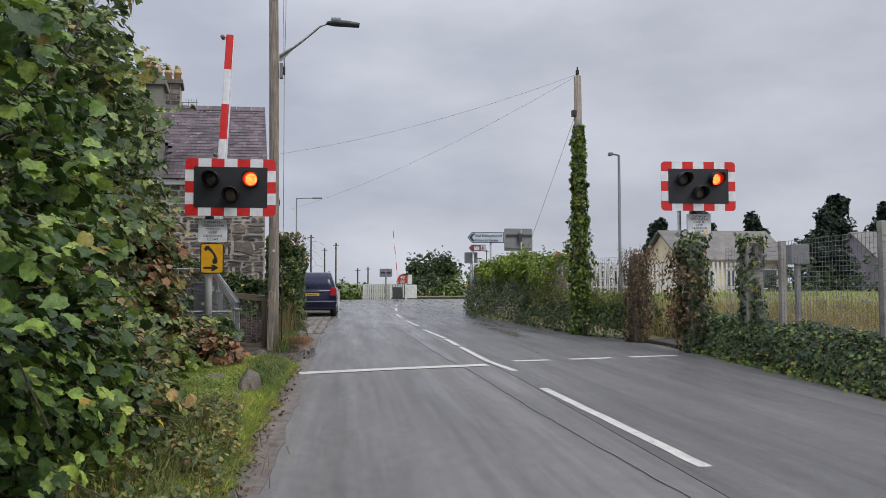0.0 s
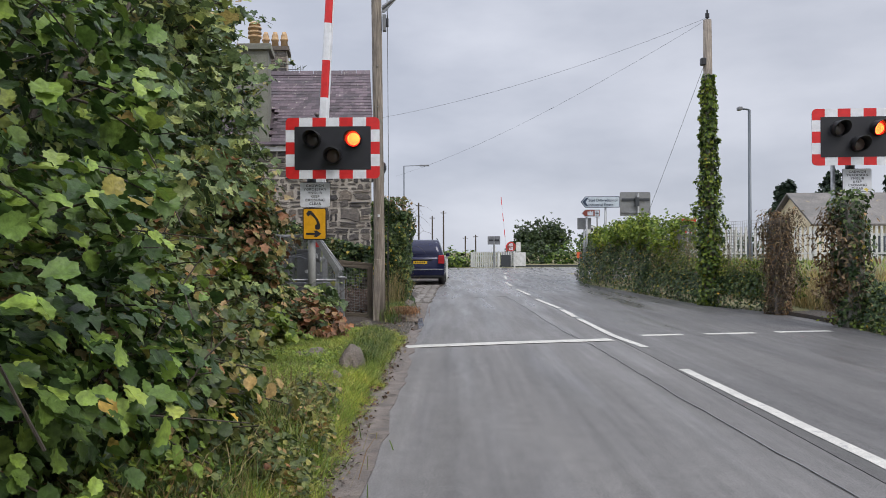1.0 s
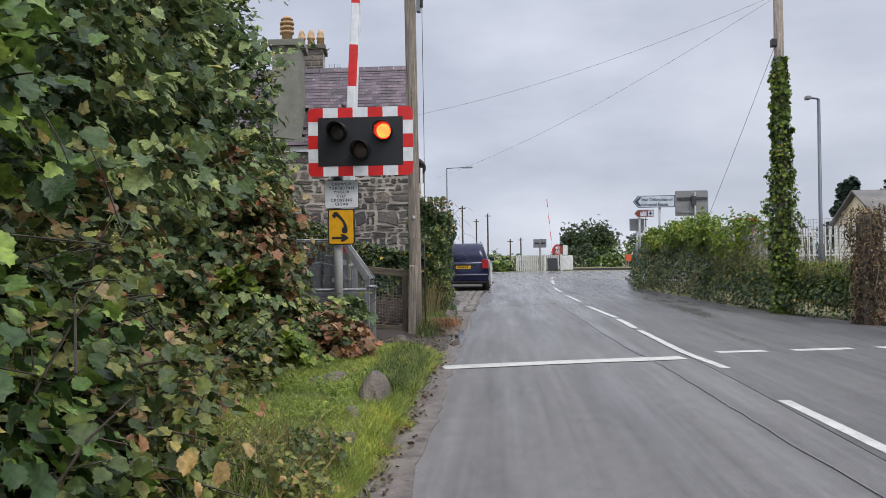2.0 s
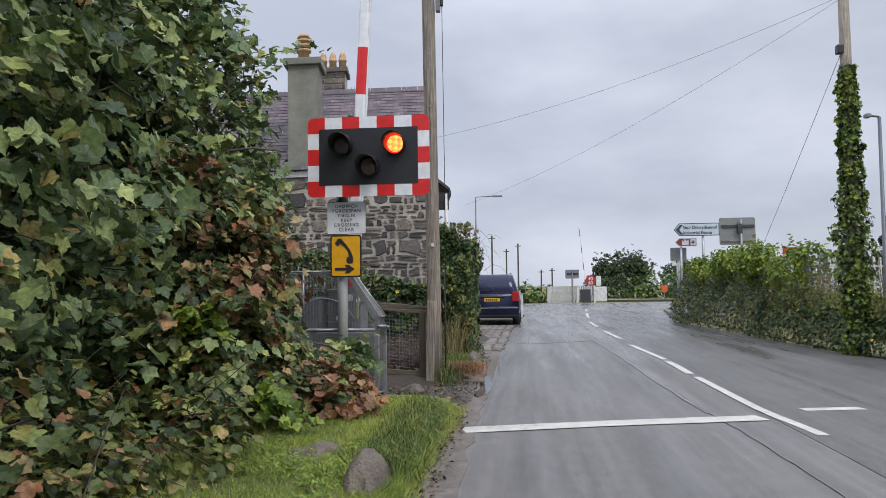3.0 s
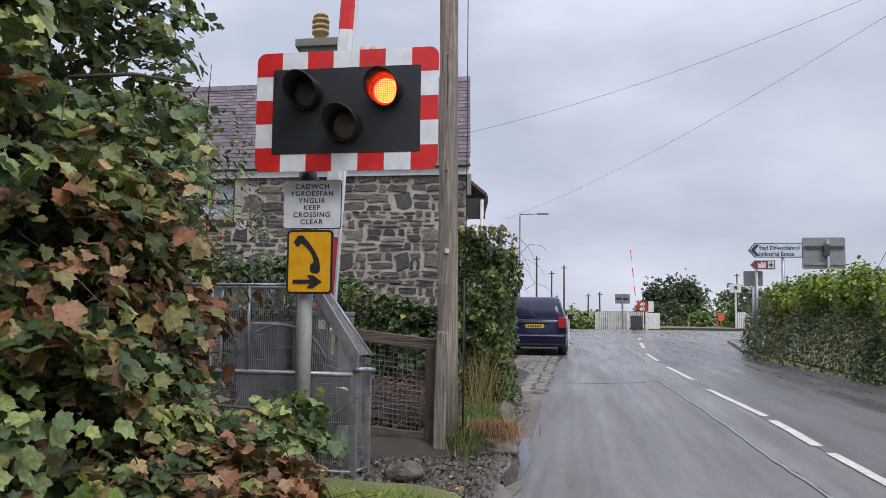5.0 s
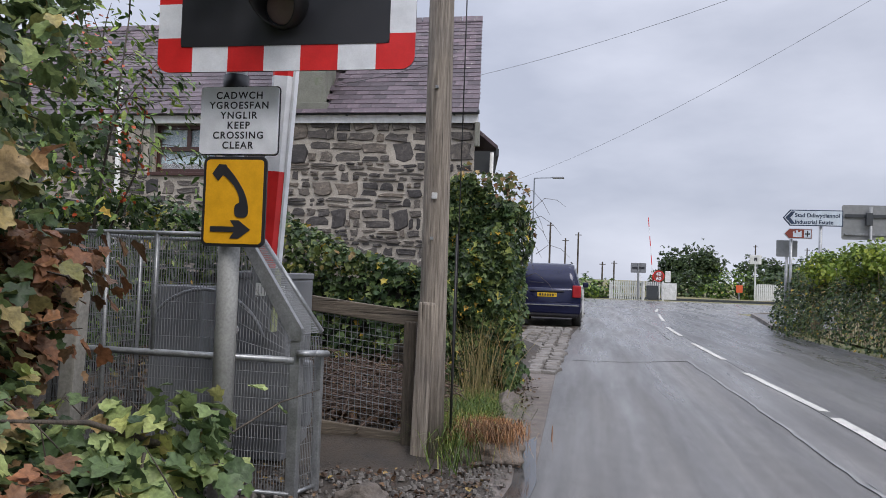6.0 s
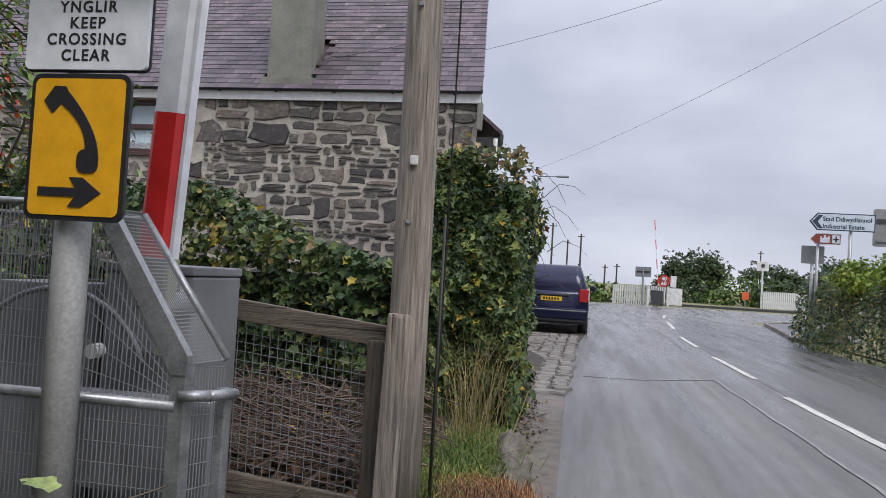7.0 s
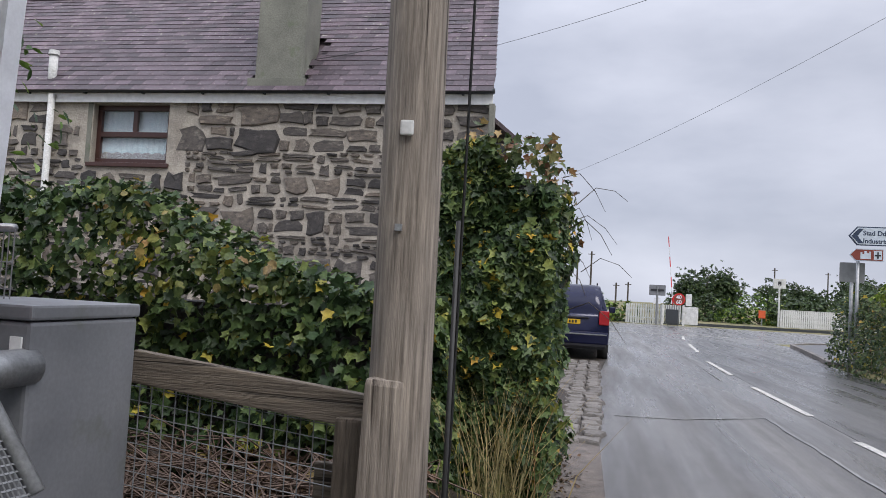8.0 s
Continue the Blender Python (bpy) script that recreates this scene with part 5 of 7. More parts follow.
def bush(name, label, root, blobs, tips, r=0.035, seed=0):
    """blobs: (centre, radii, leaves, shape, size, material, keep)."""
    e = thing(name, label, "bush")
    bm = bmesh.new()
    limbs(bm, root, tips, r, seed)
    part("branchwork", bm, "bark", e, "", True)
    rng = np.random.default_rng(seed + 900)
    tw = bmesh.new()
    for i, (c, rad, n, shape, size, mt, keep) in enumerate(blobs):
        p, nn = shell(c, rad, n, seed * 31 + i, keep=keep, gaps=0.03 if rad[2] > 0.7 else -0.08, spread=0.17)
        leaves("foliage", p, nn, size, shape, mt, e, seed=seed * 17 + i, lift=0.95, jitter=0.5, droop=0.4)
        # inner leaves in the dark ivy colour, painting the shade of the gaps
        p2, n2 = shell(c, [q * 0.74 for q in rad], int(n * 0.2), seed * 47 + i, inner=0.35, gaps=-0.12)
        leaves("inner_foliage", p2, n2, size, "ivy", "lf_ivy_shade", e, "dark inner leaves that stand for the shade inside the bush", seed=seed * 19 + i, lift=1.0)
        for k in rng.integers(0, max(1, len(p)), n // 90):
            a, d = Vector(p[k]), Vector(nn[k] + rng.normal(0, 0.5, 3)) * float(rng.uniform(0.12, 0.3))
            tube(tw, [a - d, a + Vector((0, 0, 0.03)), a + d * 0.8], [0.005, 0.004, 0.002], 4)
    part("twig_tangle", tw, "bark", e)["kind"] = "stuff"
    return e


road_side = (0.86, -0.5, 0.1, -0.35)
hazel = bush("hazel_bush", "tall hazel bush with broad fresh green leaves", (-3.0, 4.2, 0),
     [((-2.55, 3.6, 1.5), (1.10, 2.3, 2.1), 11500, "round", 0.085, "lf_hazel", road_side),
      ((-1.62, 3.5, 0.75), (0.62, 1.25, 0.72), 4200, "round", 0.085, "lf_hazel", road_side),
      ((-3.35, 7.2, 2.5), (1.15, 2.0, 2.4), 9500, "lobed", 0.104, "lf_sycamore", road_side),
      ((-3.8, 6.8, 4.2), (0.9, 1.6, 0.9), 2600, "round", 0.085, "lf_hazel", None)],
     [(-2.0, 3.2, 2.2), (-2.2, 4.8, 3.0), (-2.6, 6.0, 4.6), (-3.3, 7.6, 5.0), (-1.7, 2.8, 1.0), (-2.3, 6.9, 3.6)], seed=3)
bramble = bush("bramble_bush", "tangled bramble with yellowing leaves", (-2.6, 5.6, 0),
     [((-2.2, 5.4, 0.75), (0.72, 1.2, 0.85), 3200, "round", 0.058, "lf_bramble", road_side),
      ((-2.25, 5.5, 0.85), (0.70, 1.1, 0.85), 2900, "lobed", 0.07, "lf_turning", road_side),
      ((-1.95, 5.0, 0.45), (0.72, 1.2, 0.55), 3800, "round", 0.07, "lf_bramble", road_side),
      ((-1.62, 4.9, 0.42), (0.50, 0.9, 0.48), 1900, "round", 0.07, "lf_bramble", road_side),
      ((-1.62, 4.7, 0.46), (0.48, 0.9, 0.48), 1200, "round", 0.08, "lf_hazel", road_side),
      ((-2.6, 7.5, 0.33), (0.62, 0.9, 0.48), 2200, "round", 0.07, "lf_bramble", road_side),
      ((-2.5, 7.4, 0.30), (0.60, 0.8, 0.42), 1000, "lobed", 0.08, "lf_turning", road_side),
      ((-3.1, 8.2, 0.5), (0.45, 0.8, 0.5), 900, "round", 0.07, "lf_bramble", road_side)],
     [(-1.9, 4.8, 0.9), (-2.0, 5.8, 1.3), (-2.3, 6.0, 1.9), (-1.8, 4.4, 0.7)], 0.012, seed=4)
sycamore = bush("sycamore_bush", "large sycamore thicket, dark green with browning leaves", (-4.0, 10.8, 0),
     [((-3.95, 10.6, 2.5), (1.08, 1.9, 2.3), 11500, "lobed", 0.108, "lf_sycamore", road_side),
      ((-3.95, 11.0, 4.0), (0.85, 1.4, 1.1), 3800, "lobed", 0.104, "lf_sycamore", None),
      ((-3.1, 10.9, 1.35), (0.72, 1.1, 1.0), 3000, "lobed", 0.094, "lf_turning", road_side),
      ((-2.8, 10.8, 0.65), (0.62, 1.0, 0.55), 2800, "lobed", 0.094, "lf_sycamore", road_side),
      ((-2.35, 10.9, 0.38), (0.55, 0.7, 0.32), 1500, "lobed", 0.075, "lf_turning", road_side),
      ((-1.9, 11.0, 0.24), (0.36, 0.45, 0.28), 1400, "lobed", 0.08, "lf_rust", None),
      ((-2.85, 11.4, 1.0), (0.32, 0.5, 0.65), 1700, "lobed", 0.075, "lf_rust", None),
      ((-3.0, 11.5, 1.9), (0.35, 0.5, 0.8), 1200, "lobed", 0.08, "lf_sycamore", None),
      ((-2.8, 12.0, 1.15), (0.20, 0.25, 0.48), 700, "lobed", 0.085, "lf_rust", None),
      ((-2.45, 11.7, 0.30), (0.48, 0.32, 0.32), 1700, "lobed", 0.09, "lf_sycamore", None),
      ((-2.4, 8.8, 0.26), (0.55, 0.7, 0.40), 1300, "round", 0.075, "lf_bramble", road_side),
      ((-1.95, 11.75, 0.62), (0.26, 0.22, 0.16), 260, "lobed", 0.085, "lf_sycamore", None),
      ((-3.25, 12.3, 2.8), (0.40, 0.5, 1.3), 1400, "lobed", 0.08, "lf_sycamore", None)],
     [(-3.0, 11.0, 2.6), (-3.6, 10.2, 4.4), (-2.4, 11.4, 0.8), (-1.95, 11.75, 0.6)], 0.045, seed=5)
bush("rowan_bush", "thin rowan with orange berries behind the guard", (-4.6, 14.6, 0),
     [((-4.4, 14.4, 2.0), (0.95, 1.0, 1.7), 5200, "long", 0.09, "lf_hazel", None),
      ((-4.1, 14.2, 2.5), (0.6, 0.6, 0.9), 420, "round", 0.035, "berry", None)],
     [(-3.8, 14.2, 3.2), (-4.6, 13.8, 3.6), (-4.0, 14.8, 2.6)], 0.02, seed=6)

rs_ = random.Random(99)


def skin(c, rad, n, seed, out=0.95):
    """Starting places spread over the road side of an ellipsoid."""
    r = random.Random(seed)
    got = []
    while len(got) < n:
        d = Vector((r.gauss(0, 1), r.gauss(0, 1), r.gauss(0, 1))).normalized()
        if 0.86 * d.x - 0.5 * d.y > -0.25 and c[2] + d.z * rad[2] > 0.15:
            got.append((c[0] + d.x * rad[0] * out, c[1] + d.y * rad[1] * out, c[2] + d.z * rad[2] * out))
    return got


sprays(hazel, skin((-2.55, 3.6, 1.5), (1.10, 2.3, 2.1), 130, 1), (0.75, -0.35, 0.05), 0.42, "round", 0.10, "lf_hazel", 111)
sprays(hazel, skin((-3.35, 7.2, 2.5), (1.15, 2.0, 2.4), 120, 2), (0.75, -0.35, 0.1), 0.5, "lobed", 0.115, "lf_sycamore", 112)
sprays(sycamore, skin((-3.9, 10.6, 2.5), (1.15, 1.9, 2.3), 110, 3), (0.75, -0.35, 0.1), 0.5, "lobed", 0.118, "lf_sycamore", 113)
sprays(sycamore, skin((-3.4, 10.8, 1.3), (0.95, 1.5, 1.2), 42, 5), (0.75, -0.35, 0.1), 0.42, "lobed", 0.11, "lf_turning", 115)
sprays(bramble, skin((-2.1, 5.2, 0.6), (0.72, 1.2, 0.75), 55, 4), (0.75, -0.35, 0.2), 0.35, "round", 0.065, "lf_bramble", 114)
sprays(sycamore, [(-3.15 + rs_.uniform(-0.4, 0.15), 11.4 + rs_.uniform(-1, 1), 2.6 + rs_.uniform(0, 2.0)) for _ in range(16)], (0.8, 0.1, 0.35), 0.6, "lobed", 0.08, "lf_sycamore", 101)
sprays(sycamore, [(-2.75 + rs_.uniform(-0.3, 0.2), 11.2 + rs_.uniform(-0.8, 0.6), 0.9 + rs_.uniform(0, 1.2)) for _ in range(12)], (0.7, -0.3, 0.15), 0.4, "lobed", 0.075, "lf_turning", 102)
sprays(hazel, [(-2.5 + rs_.uniform(-0.5, 0.2), 6.5 + rs_.uniform(-1.5, 2.0), 2.6 + rs_.uniform(0, 2.2)) for _ in range(18)], (0.7, 0.0, 0.5), 0.5, "lobed", 0.09, "lf_sycamore", 103)
sprays(hazel, [(-1.65 + rs_.uniform(-0.3, 0.15), 3.2 + rs_.uniform(-0.9, 1.6), 0.5 + rs_.uniform(0, 2.0)) for _ in range(22)], (0.7, 0.1, 0.25), 0.42, "round", 0.10, "lf_hazel", 104)
sprays(bramble, [(-1.95 + rs_.uniform(-0.4, 0.15), 5.1 + rs_.uniform(-1.0, 1.0), 0.4 + rs_.uniform(0, 0.9)) for _ in range(18)], (0.7, -0.2, 0.2), 0.4, "round", 0.06, "lf_bramble", 105)

sprays(sycamore, [(-1.95 + rs_.uniform(-0.2, 0.15), 11.6 + rs_.uniform(-0.15, 0.15), 0.5 + rs_.uniform(0, 0.2)) for _ in range(5)], (0.5, -0.35, 0.05), 0.26, "lobed", 0.1, "lf_sycamore", 123)
# fresh pale shoots low in the thicket
sprays(sycamore, [(-2.15 + rs_.uniform(-0.12, 0.12), 10.15 + rs_.uniform(-0.1, 0.1), 0.30 + rs_.uniform(0, 0.18)) for _ in range(7)], (0.5, -0.5, 0.1), 0.26, "lobed", 0.09, "lf_bright", 121)
sprays(sycamore, [(-2.75 + rs_.uniform(-0.12, 0.12), 10.0 + rs_.uniform(-0.15, 0.15), 0.95 + rs_.uniform(0, 0.2)) for _ in range(6)], (0.5, -0.5, 0.2), 0.26, "lobed", 0.09, "lf_bright", 122)

# leaf backing added to stop light from behind; dark leaf colour deepens the shade
thicket = thing("thicket", "dense leaf backing that blocks light behind the roadside bushes, coloured dark for shade", "bush")
rng_ = np.random.default_rng(55)
n = 24000
p_ = np.stack([rng_.uniform(-4.9, -3.7, n), rng_.uniform(-1.0, 12.6, n), rng_.uniform(0.1, 3.7, n)], 1)
leaves("foliage", p_, rng_.normal(0, 1, (n, 3)), 0.12, "ivy", "lf_ivy_shade", thicket, seed=55)
n = 6000
p_ = np.stack([rng_.uniform(-3.7, -2.9, n), rng_.uniform(1.0, 11.5, n), rng_.uniform(0.05, 1.6, n)], 1)
leaves("low_foliage", p_, rng_.normal(0, 1, (n, 3)), 0.10, "ivy", "lf_ivy_shade", thicket, seed=56)
bm = bmesh.new()
for k in range(14):
    y = 0.5 + 0.85 * k
    limbs(bm, (-4.2, y, 0), [(-4.0 + rs_.uniform(-0.4, 0.3), y + rs_.uniform(-0.5, 0.5), 3.2)], 0.04, 300 + k)
part("stem_mass", bm, "bark", thicket)["kind"] = "stuff"

# ivy on the garden wall and on the old gatepost
def slabs_of_leaves(x0, x1, y0, y1, z0, z1, n, seed, top=None, faces="front"):
    """Points over the front, top and right of a rough block."""
    rng = np.random.default_rng(seed)
    p, q = [], []
    for _ in range(n):
        u, v, w = rng.random(3)
        k = rng.random()
        x = x0 + (x1 - x0) * u
        h = top(x) if top else z1
        if k < 0.62:
            pt, nn = (x, y0, z0 + (h - z0) * v), (0, -1, 0.1)
        elif k < 0.80:
            pt, nn = (x, y0 + (y1 - y0) * w, h), (0, -0.2, 1)
        else:
            h = top(x1) if top else z1
            pt, nn = (x1, y0 + (y1 - y0) * w, z0 + (h - z0) * v), (1, -0.2, 0.1)
        d = 0.16 * noise.noise(Vector(pt) * 1.7) + 0.10 * noise.noise(Vector(pt) * 5) - 0.12 * rng.random() ** 1.5
        p.append(np.array(pt) + np.array(nn) * d)
        q.append(nn)
    return np.array(p), np.array(q, dtype=float)


def wall_top(x):
    return 1.38 + 0.5 / (1 + math.exp((x + 2.75) * 4.5)) + 0.05 * math.sin(x * 5)


ivy_wall = thing("ivy_covered_wall", "low garden wall smothered in dark ivy", "wall")
part("masonry", boxed((-9.0, 15.75, 0.0), (-1.75, 16.05, 1.25)), "stone", ivy_wall)
p_, n_ = slabs_of_leaves(-6.0, -1.6, 15.6, 16.3, 0.35, 1.6, 11000, 41, wall_top)
leaves("ivy", p_, n_, 0.072, "ivy", "lf_ivy_shade", ivy_wall, seed=41)
p_, n_ = slabs_of_leaves(-10.0, -5.5, 15.6, 16.3, 0.3, 1.9, 2600, 42)
leaves("ivy", p_, n_, 0.09, "ivy", "lf_ivy_shade", ivy_wall, seed=42)
p_, n_ = slabs_of_leaves(-3.4, -2.3, 15.5, 16.1, 1.3, 1.75, 300, 43, wall_top)
leaves("climber", p_, n_, 0.05, "round", "lf_bramble", ivy_wall, seed=43)

ivy_pier = thing("ivy_covered_pier", "tall gate pier wholly covered in ivy", "hedge")
part("masonry", boxed((-1.58, 16.6, 0.0), (-1.14, 18.1, 2.05)), "stone", ivy_pier)
p_, n_ = slabs_of_leaves(-1.72, -1.04, 16.45, 18.5, 0.05, 2.2, 11500, 44, lambda x: 2.18 + 0.12 * math.sin(x * 7))
leaves("ivy", p_, n_, 0.074, "ivy", "lf_ivy_shade", ivy_pier, seed=44)
p_, n_ = slabs_of_leaves(-1.6, -1.02, 16.5, 18.4, 1.7, 2.35, 500, 45)
leaves("flowering_ivy", p_, n_, 0.07, "ivy", "lf_turning", ivy_pier, seed=45)
rg = random.Random(5)
for k in range(9):
    bm = bmesh.new()
    a = Vector((-1.0 + rg.uniform(-0.05, 0.1), 16.8 + rg.uniform(0, 1.5), 1.3 + rg.random()))
    d = Vector((rg.uniform(0.1, 0.3), rg.uniform(-0.2, 0.2), rg.uniform(-0.1, 0.15)))
    tube(bm, [a, a + d * 0.5 + Vector((0, 0, 0.08)), a + d, a + d * 1.35 - Vector((0, 0, 0.12))], [0.004, 0.003, 0.0025, 0.0015], 5)
    part("trailing_twig", bm, "bark", ivy_pier)

# litter behind the fence
rng_ = np.random.default_rng(8)
n = 1800
p_ = np.stack([rng_.uniform(-4.5, -1.5, n), rng_.uniform(14.3, 15.7, n), np.zeros(n)], 1)
p_[:, 2] = 0.12 + 0.25 * (p_[:, 1] - 14.2) + 0.05 * rng_.random(n)
litter = leaves("leaf_litter", p_, np.tile([0, 0, 1.0], (n, 1)), 0.07, "round", "litter", None, droop=0, seed=8)
tagged(litter, "brown fallen leaves and dead stems behind the fence", "leaf litter", kind="stuff")
bm = bmesh.new()
for k in range(520):
    x, y = rg.uniform(-3.2, -1.5), rg.uniform(14.4, 15.5)
    z = 0.16 + 0.25 * (y - 14.2)
    a = rg.uniform(0, 3.14)
    L = rg.uniform(0.15, 0.4)
    tube(bm, [(x - L * math.cos(a), y - 0.6 * L * math.sin(a), z + rg.uniform(-0.08, 0.16)), (x + rg.uniform(-0.08, 0.08), y, z + rg.uniform(-0.02, 0.2)), (x + L * math.cos(a), y + 0.6 * L * math.sin(a), z + rg.uniform(-0.08, 0.14))], rg.uniform(0.002, 0.005), 4)
tagged(part("dead_stems", bm, "dead_stem"), "tangle of dead stems behind the fence", "twigs", kind="stuff")

# grass on the verge and round the pole
def scatter(n, seed, f, zf):
    rng = np.random.default_rng(seed)
    out = []
    while len(out) < n:
        p = f(rng)
        if p is not None:
            out.append((p[0], p[1], zf(p[0], p[1]) - 0.01))
    return np.array(out)


def on_verge(rng):
    y = rng.uniform(0.5, 12.2)
    x = -0.66 + 0.09 * max(0, (6 - y) / 6) - 0.012 * y + 0.12 * nz(y, 0, 1.7, 5) + 0.05 * nz(y, 4, 6, 5) - 1.8 * rng.random() ** 1.35
    if nz(x, y, 2.2, 9) + rng.normal(0, 0.25) < -0.25:
        return None
    return x, y


p_ = scatter(120000, 11, on_verge, verge_z)
tagged(blades("grass", p_, 0.062, "grass", 0.0026, 1.7, seed=11), "tufty green grass on the verge", "grass", kind="stuff")
tufts = [(-0.80 - 0.012 * k * 0.16 + rg.uniform(-0.08, 0.06), 2.0 + k * 0.16 + rg.uniform(-0.1, 0.1)) for k in range(64)]
p_ = scatter(11000, 16, lambda r: (lambda c: (c[0] + 0.055 * r.normal(), c[1] + 0.07 * r.normal()))(tufts[r.integers(len(tufts))]), verge_z)
tagged(blades("edge_tuft", p_, 0.105, "grass", 0.0026, 1.6, seed=16), "grass tufts hanging over the lane's edge", "grass", kind="stuff")
p_ = scatter(5200, 17, lambda r: (-1.35 + 0.24 * r.normal(), 2.6 + 3.6 * r.random()), verge_z)
tagged(blades("rank_grass", p_, 0.27, "grass_deep", 0.0036, 1.2, seed=17, droop=0.5), "rank green grass at the foot of the hedge", "grass", kind="stuff")
p_ = scatter(5200, 18, lambda r: (-0.93 - 0.012 * 9 + 0.085 * r.normal(), 8.9 + 2.7 * r.random()), verge_z)
tagged(blades("edge_grass", p_, 0.24, "grass_deep", 0.0034, 1.2, seed=18, droop=0.9), "dark long grass drooping to the lane", "grass", kind="stuff")
p_ = scatter(2600, 12, lambda r: (-1.45 + 0.28 * r.normal(), r.uniform(2.8, 7.0)), verge_z)
tagged(blades("tall_grass", p_, 0.34, "straw", 0.0026, 1.1, seed=12), "longer yellowed grass on the verge", "grass", kind="stuff")
p_ = scatter(5600, 13, lambda r: (-1.16 + 0.10 * r.normal(), 15.1 + 0.42 * r.normal()), lambda x, y: 0.06)
tagged(blades("grass_tuft", p_, 0.40, "grass_deep", 0.0036, 1.0, seed=13, droop=0.8), "long grass tuft beside the pole", "grass", kind="stuff")
p_ = scatter(170, 14, lambda r: (-1.22 + 0.10 * r.normal(), 15.7 + 0.4 * r.normal()), lambda x, y: 0.2)
tagged(blades("dry_grass", p_, 0.85, "straw", 0.0025, 0.7, seed=14), "tall straw-coloured grass against the ivy", "grass", kind="stuff")
p_ = scatter(3400, 15, lambda r: (-0.97 + 0.10 * r.normal(), 14.42 + 0.10 * r.normal()), lambda x, y: 0.18)
tagged(blades("dead_grass", p_, 0.19, "grass_dead", 0.0026, 0.9, seed=15, droop=1.9), "dead brown grass hanging over the stone", "grass", kind="stuff")

for i, (c, r, lb) in enumerate((((-1.05, 8.7, 0.03), (0.13, 0.34, 0.27), "leaning grey boulder in the verge grass"), ((-1.12, 7.9, 0.06), (0.10, 0.14, 0.10), "small grey stone in the verge grass"),
                                ((-1.04, 7.3, 0.05), (0.09, 0.12, 0.08), "small grey stone in the verge grass"), ((-1.62, 9.5, 0.08), (0.2, 0.2, 0.09), "flat mossy stone in the verge grass"), ((-1.45, 13.0, 0.06), (0.16, 0.12, 0.10), "small grey stone in the dirt"),
                                ((-0.97, 14.36, 0.06), (0.26, 0.2, 0.15), "large pale stone beside the pole"), ((-0.92, 15.35, 0.06), (0.12, 0.62, 0.24), "rough pale kerb stone below the ivy"))):
    tagged(part("boulder", lump(c, r, i, 0.55 if i > 4 else 0.3, 4), "rock", None, "", True), lb, "stone")

# dead leaves and scraps on the damp earth before the fence
n = 700
p_ = np.stack([np.random.default_rng(87).uniform(-2.6, -0.9, n), np.random.default_rng(88).uniform(12.35, 14.25, n), np.full(n, 0.045)], 1)
tagged(leaves("trodden_leaves", p_, np.tile([0, 0, 1.0], (n, 1)), 0.032, "round", "litter", None, droop=0, seed=87), "trodden brown leaves on the damp earth", "leaf litter", kind="stuff")

# low weeds at the foot of the hedge
rng_ = np.random.default_rng(77)
n = 9000
y_ = rng_.uniform(2.5, 9.5, n)
x_ = -0.86 - 0.04 * y_ - 0.65 * rng_.random(n)
p_ = np.stack([x_, y_, 0.13 + (0.12 + 0.22 * (y_ < 6.2) * (x_ < -1.15)) * rng_.random(n) ** 1.3], 1)
keep_ = np.array([nz(a, b, 1.6, 3) > -0.12 for a, b in zip(x_, y_)])
p_ = p_[keep_]
tagged(leaves("weeds", p_, np.tile([0.5, -0.4, 0.8], (len(p_), 1)), 0.04, "long", "lf_bright", None, seed=77), "small pale weeds at the foot of the hedge", "weeds", kind="stuff")

n = 11000
y_ = rng_.uniform(2.0, 6.8, n)
x_ = -0.60 - 0.03 * y_ - 0.80 * rng_.random(n)
p_ = np.stack([x_, y_, 0.04 + 0.12 * np.clip((-0.6 - 0.03 * y_ - x_) / 0.3, 0, 1) + 0.17 * rng_.random(n) ** 1.4], 1)
keep_ = np.array([nz(a, b, 1.9, 13) > 0.02 for a, b in zip(x_, y_)])
p_ = p_[keep_]
tagged(leaves("low_weeds", p_, np.tile([0.4, -0.3, 0.9], (len(p_), 1)), 0.035, "round", "lf_bramble", None, seed=79), "low dull weeds among the verge grass", "weeds", kind="stuff")

# fallen leaves along the dirt margin
n = 2600
y_ = rng_.uniform(1.5, 19.0, n)
x_ = -0.52 - 0.012 * y_ - 0.30 * rng_.random(n) ** 0.6 - 0.25 * (y_ > 12.2) * rng_.random(n)
p_ = np.stack([x_, y_, 0.018 + 0.01 * rng_.random(n)], 1)
tagged(leaves("fallen_leaf", p_, np.tile([0, 0, 1.0], (n, 1)), 0.03, "round", "litter", None, droop=0, seed=78), "dead brown leaves and grit along the margin", "leaf litter", kind="stuff")
n = 1500
pebble_v, pebble_f = [], []
for k in range(n):
    x, y, r = rg.uniform(-2.2, -0.75), rg.uniform(12.4, 15.0), rg.uniform(0.006, 0.022)
    b = len(pebble_v)
    turn_, k6 = rg.uniform(0, 1), [rg.uniform(0.7, 1.2) for _ in range(6)]
    pebble_v += [(x + r * q * math.cos(turn_ + i * 1.047), y + r * q * math.sin(turn_ + i * 1.047), 0.024) for i, q in enumerate(k6)]
    pebble_v += [(x + 0.6 * r * q * math.cos(turn_ + i * 1.047), y + 0.6 * r * q * math.sin(turn_ + i * 1.047), 0.034 + 0.6 * r) for i, q in enumerate(k6)]
    pebble_f += [(b + i, b + (i + 1) % 6, b + 6 + (i + 1) % 6, b + 6 + i) for i in range(6)] + [tuple(b + 6 + i for i in range(6))]
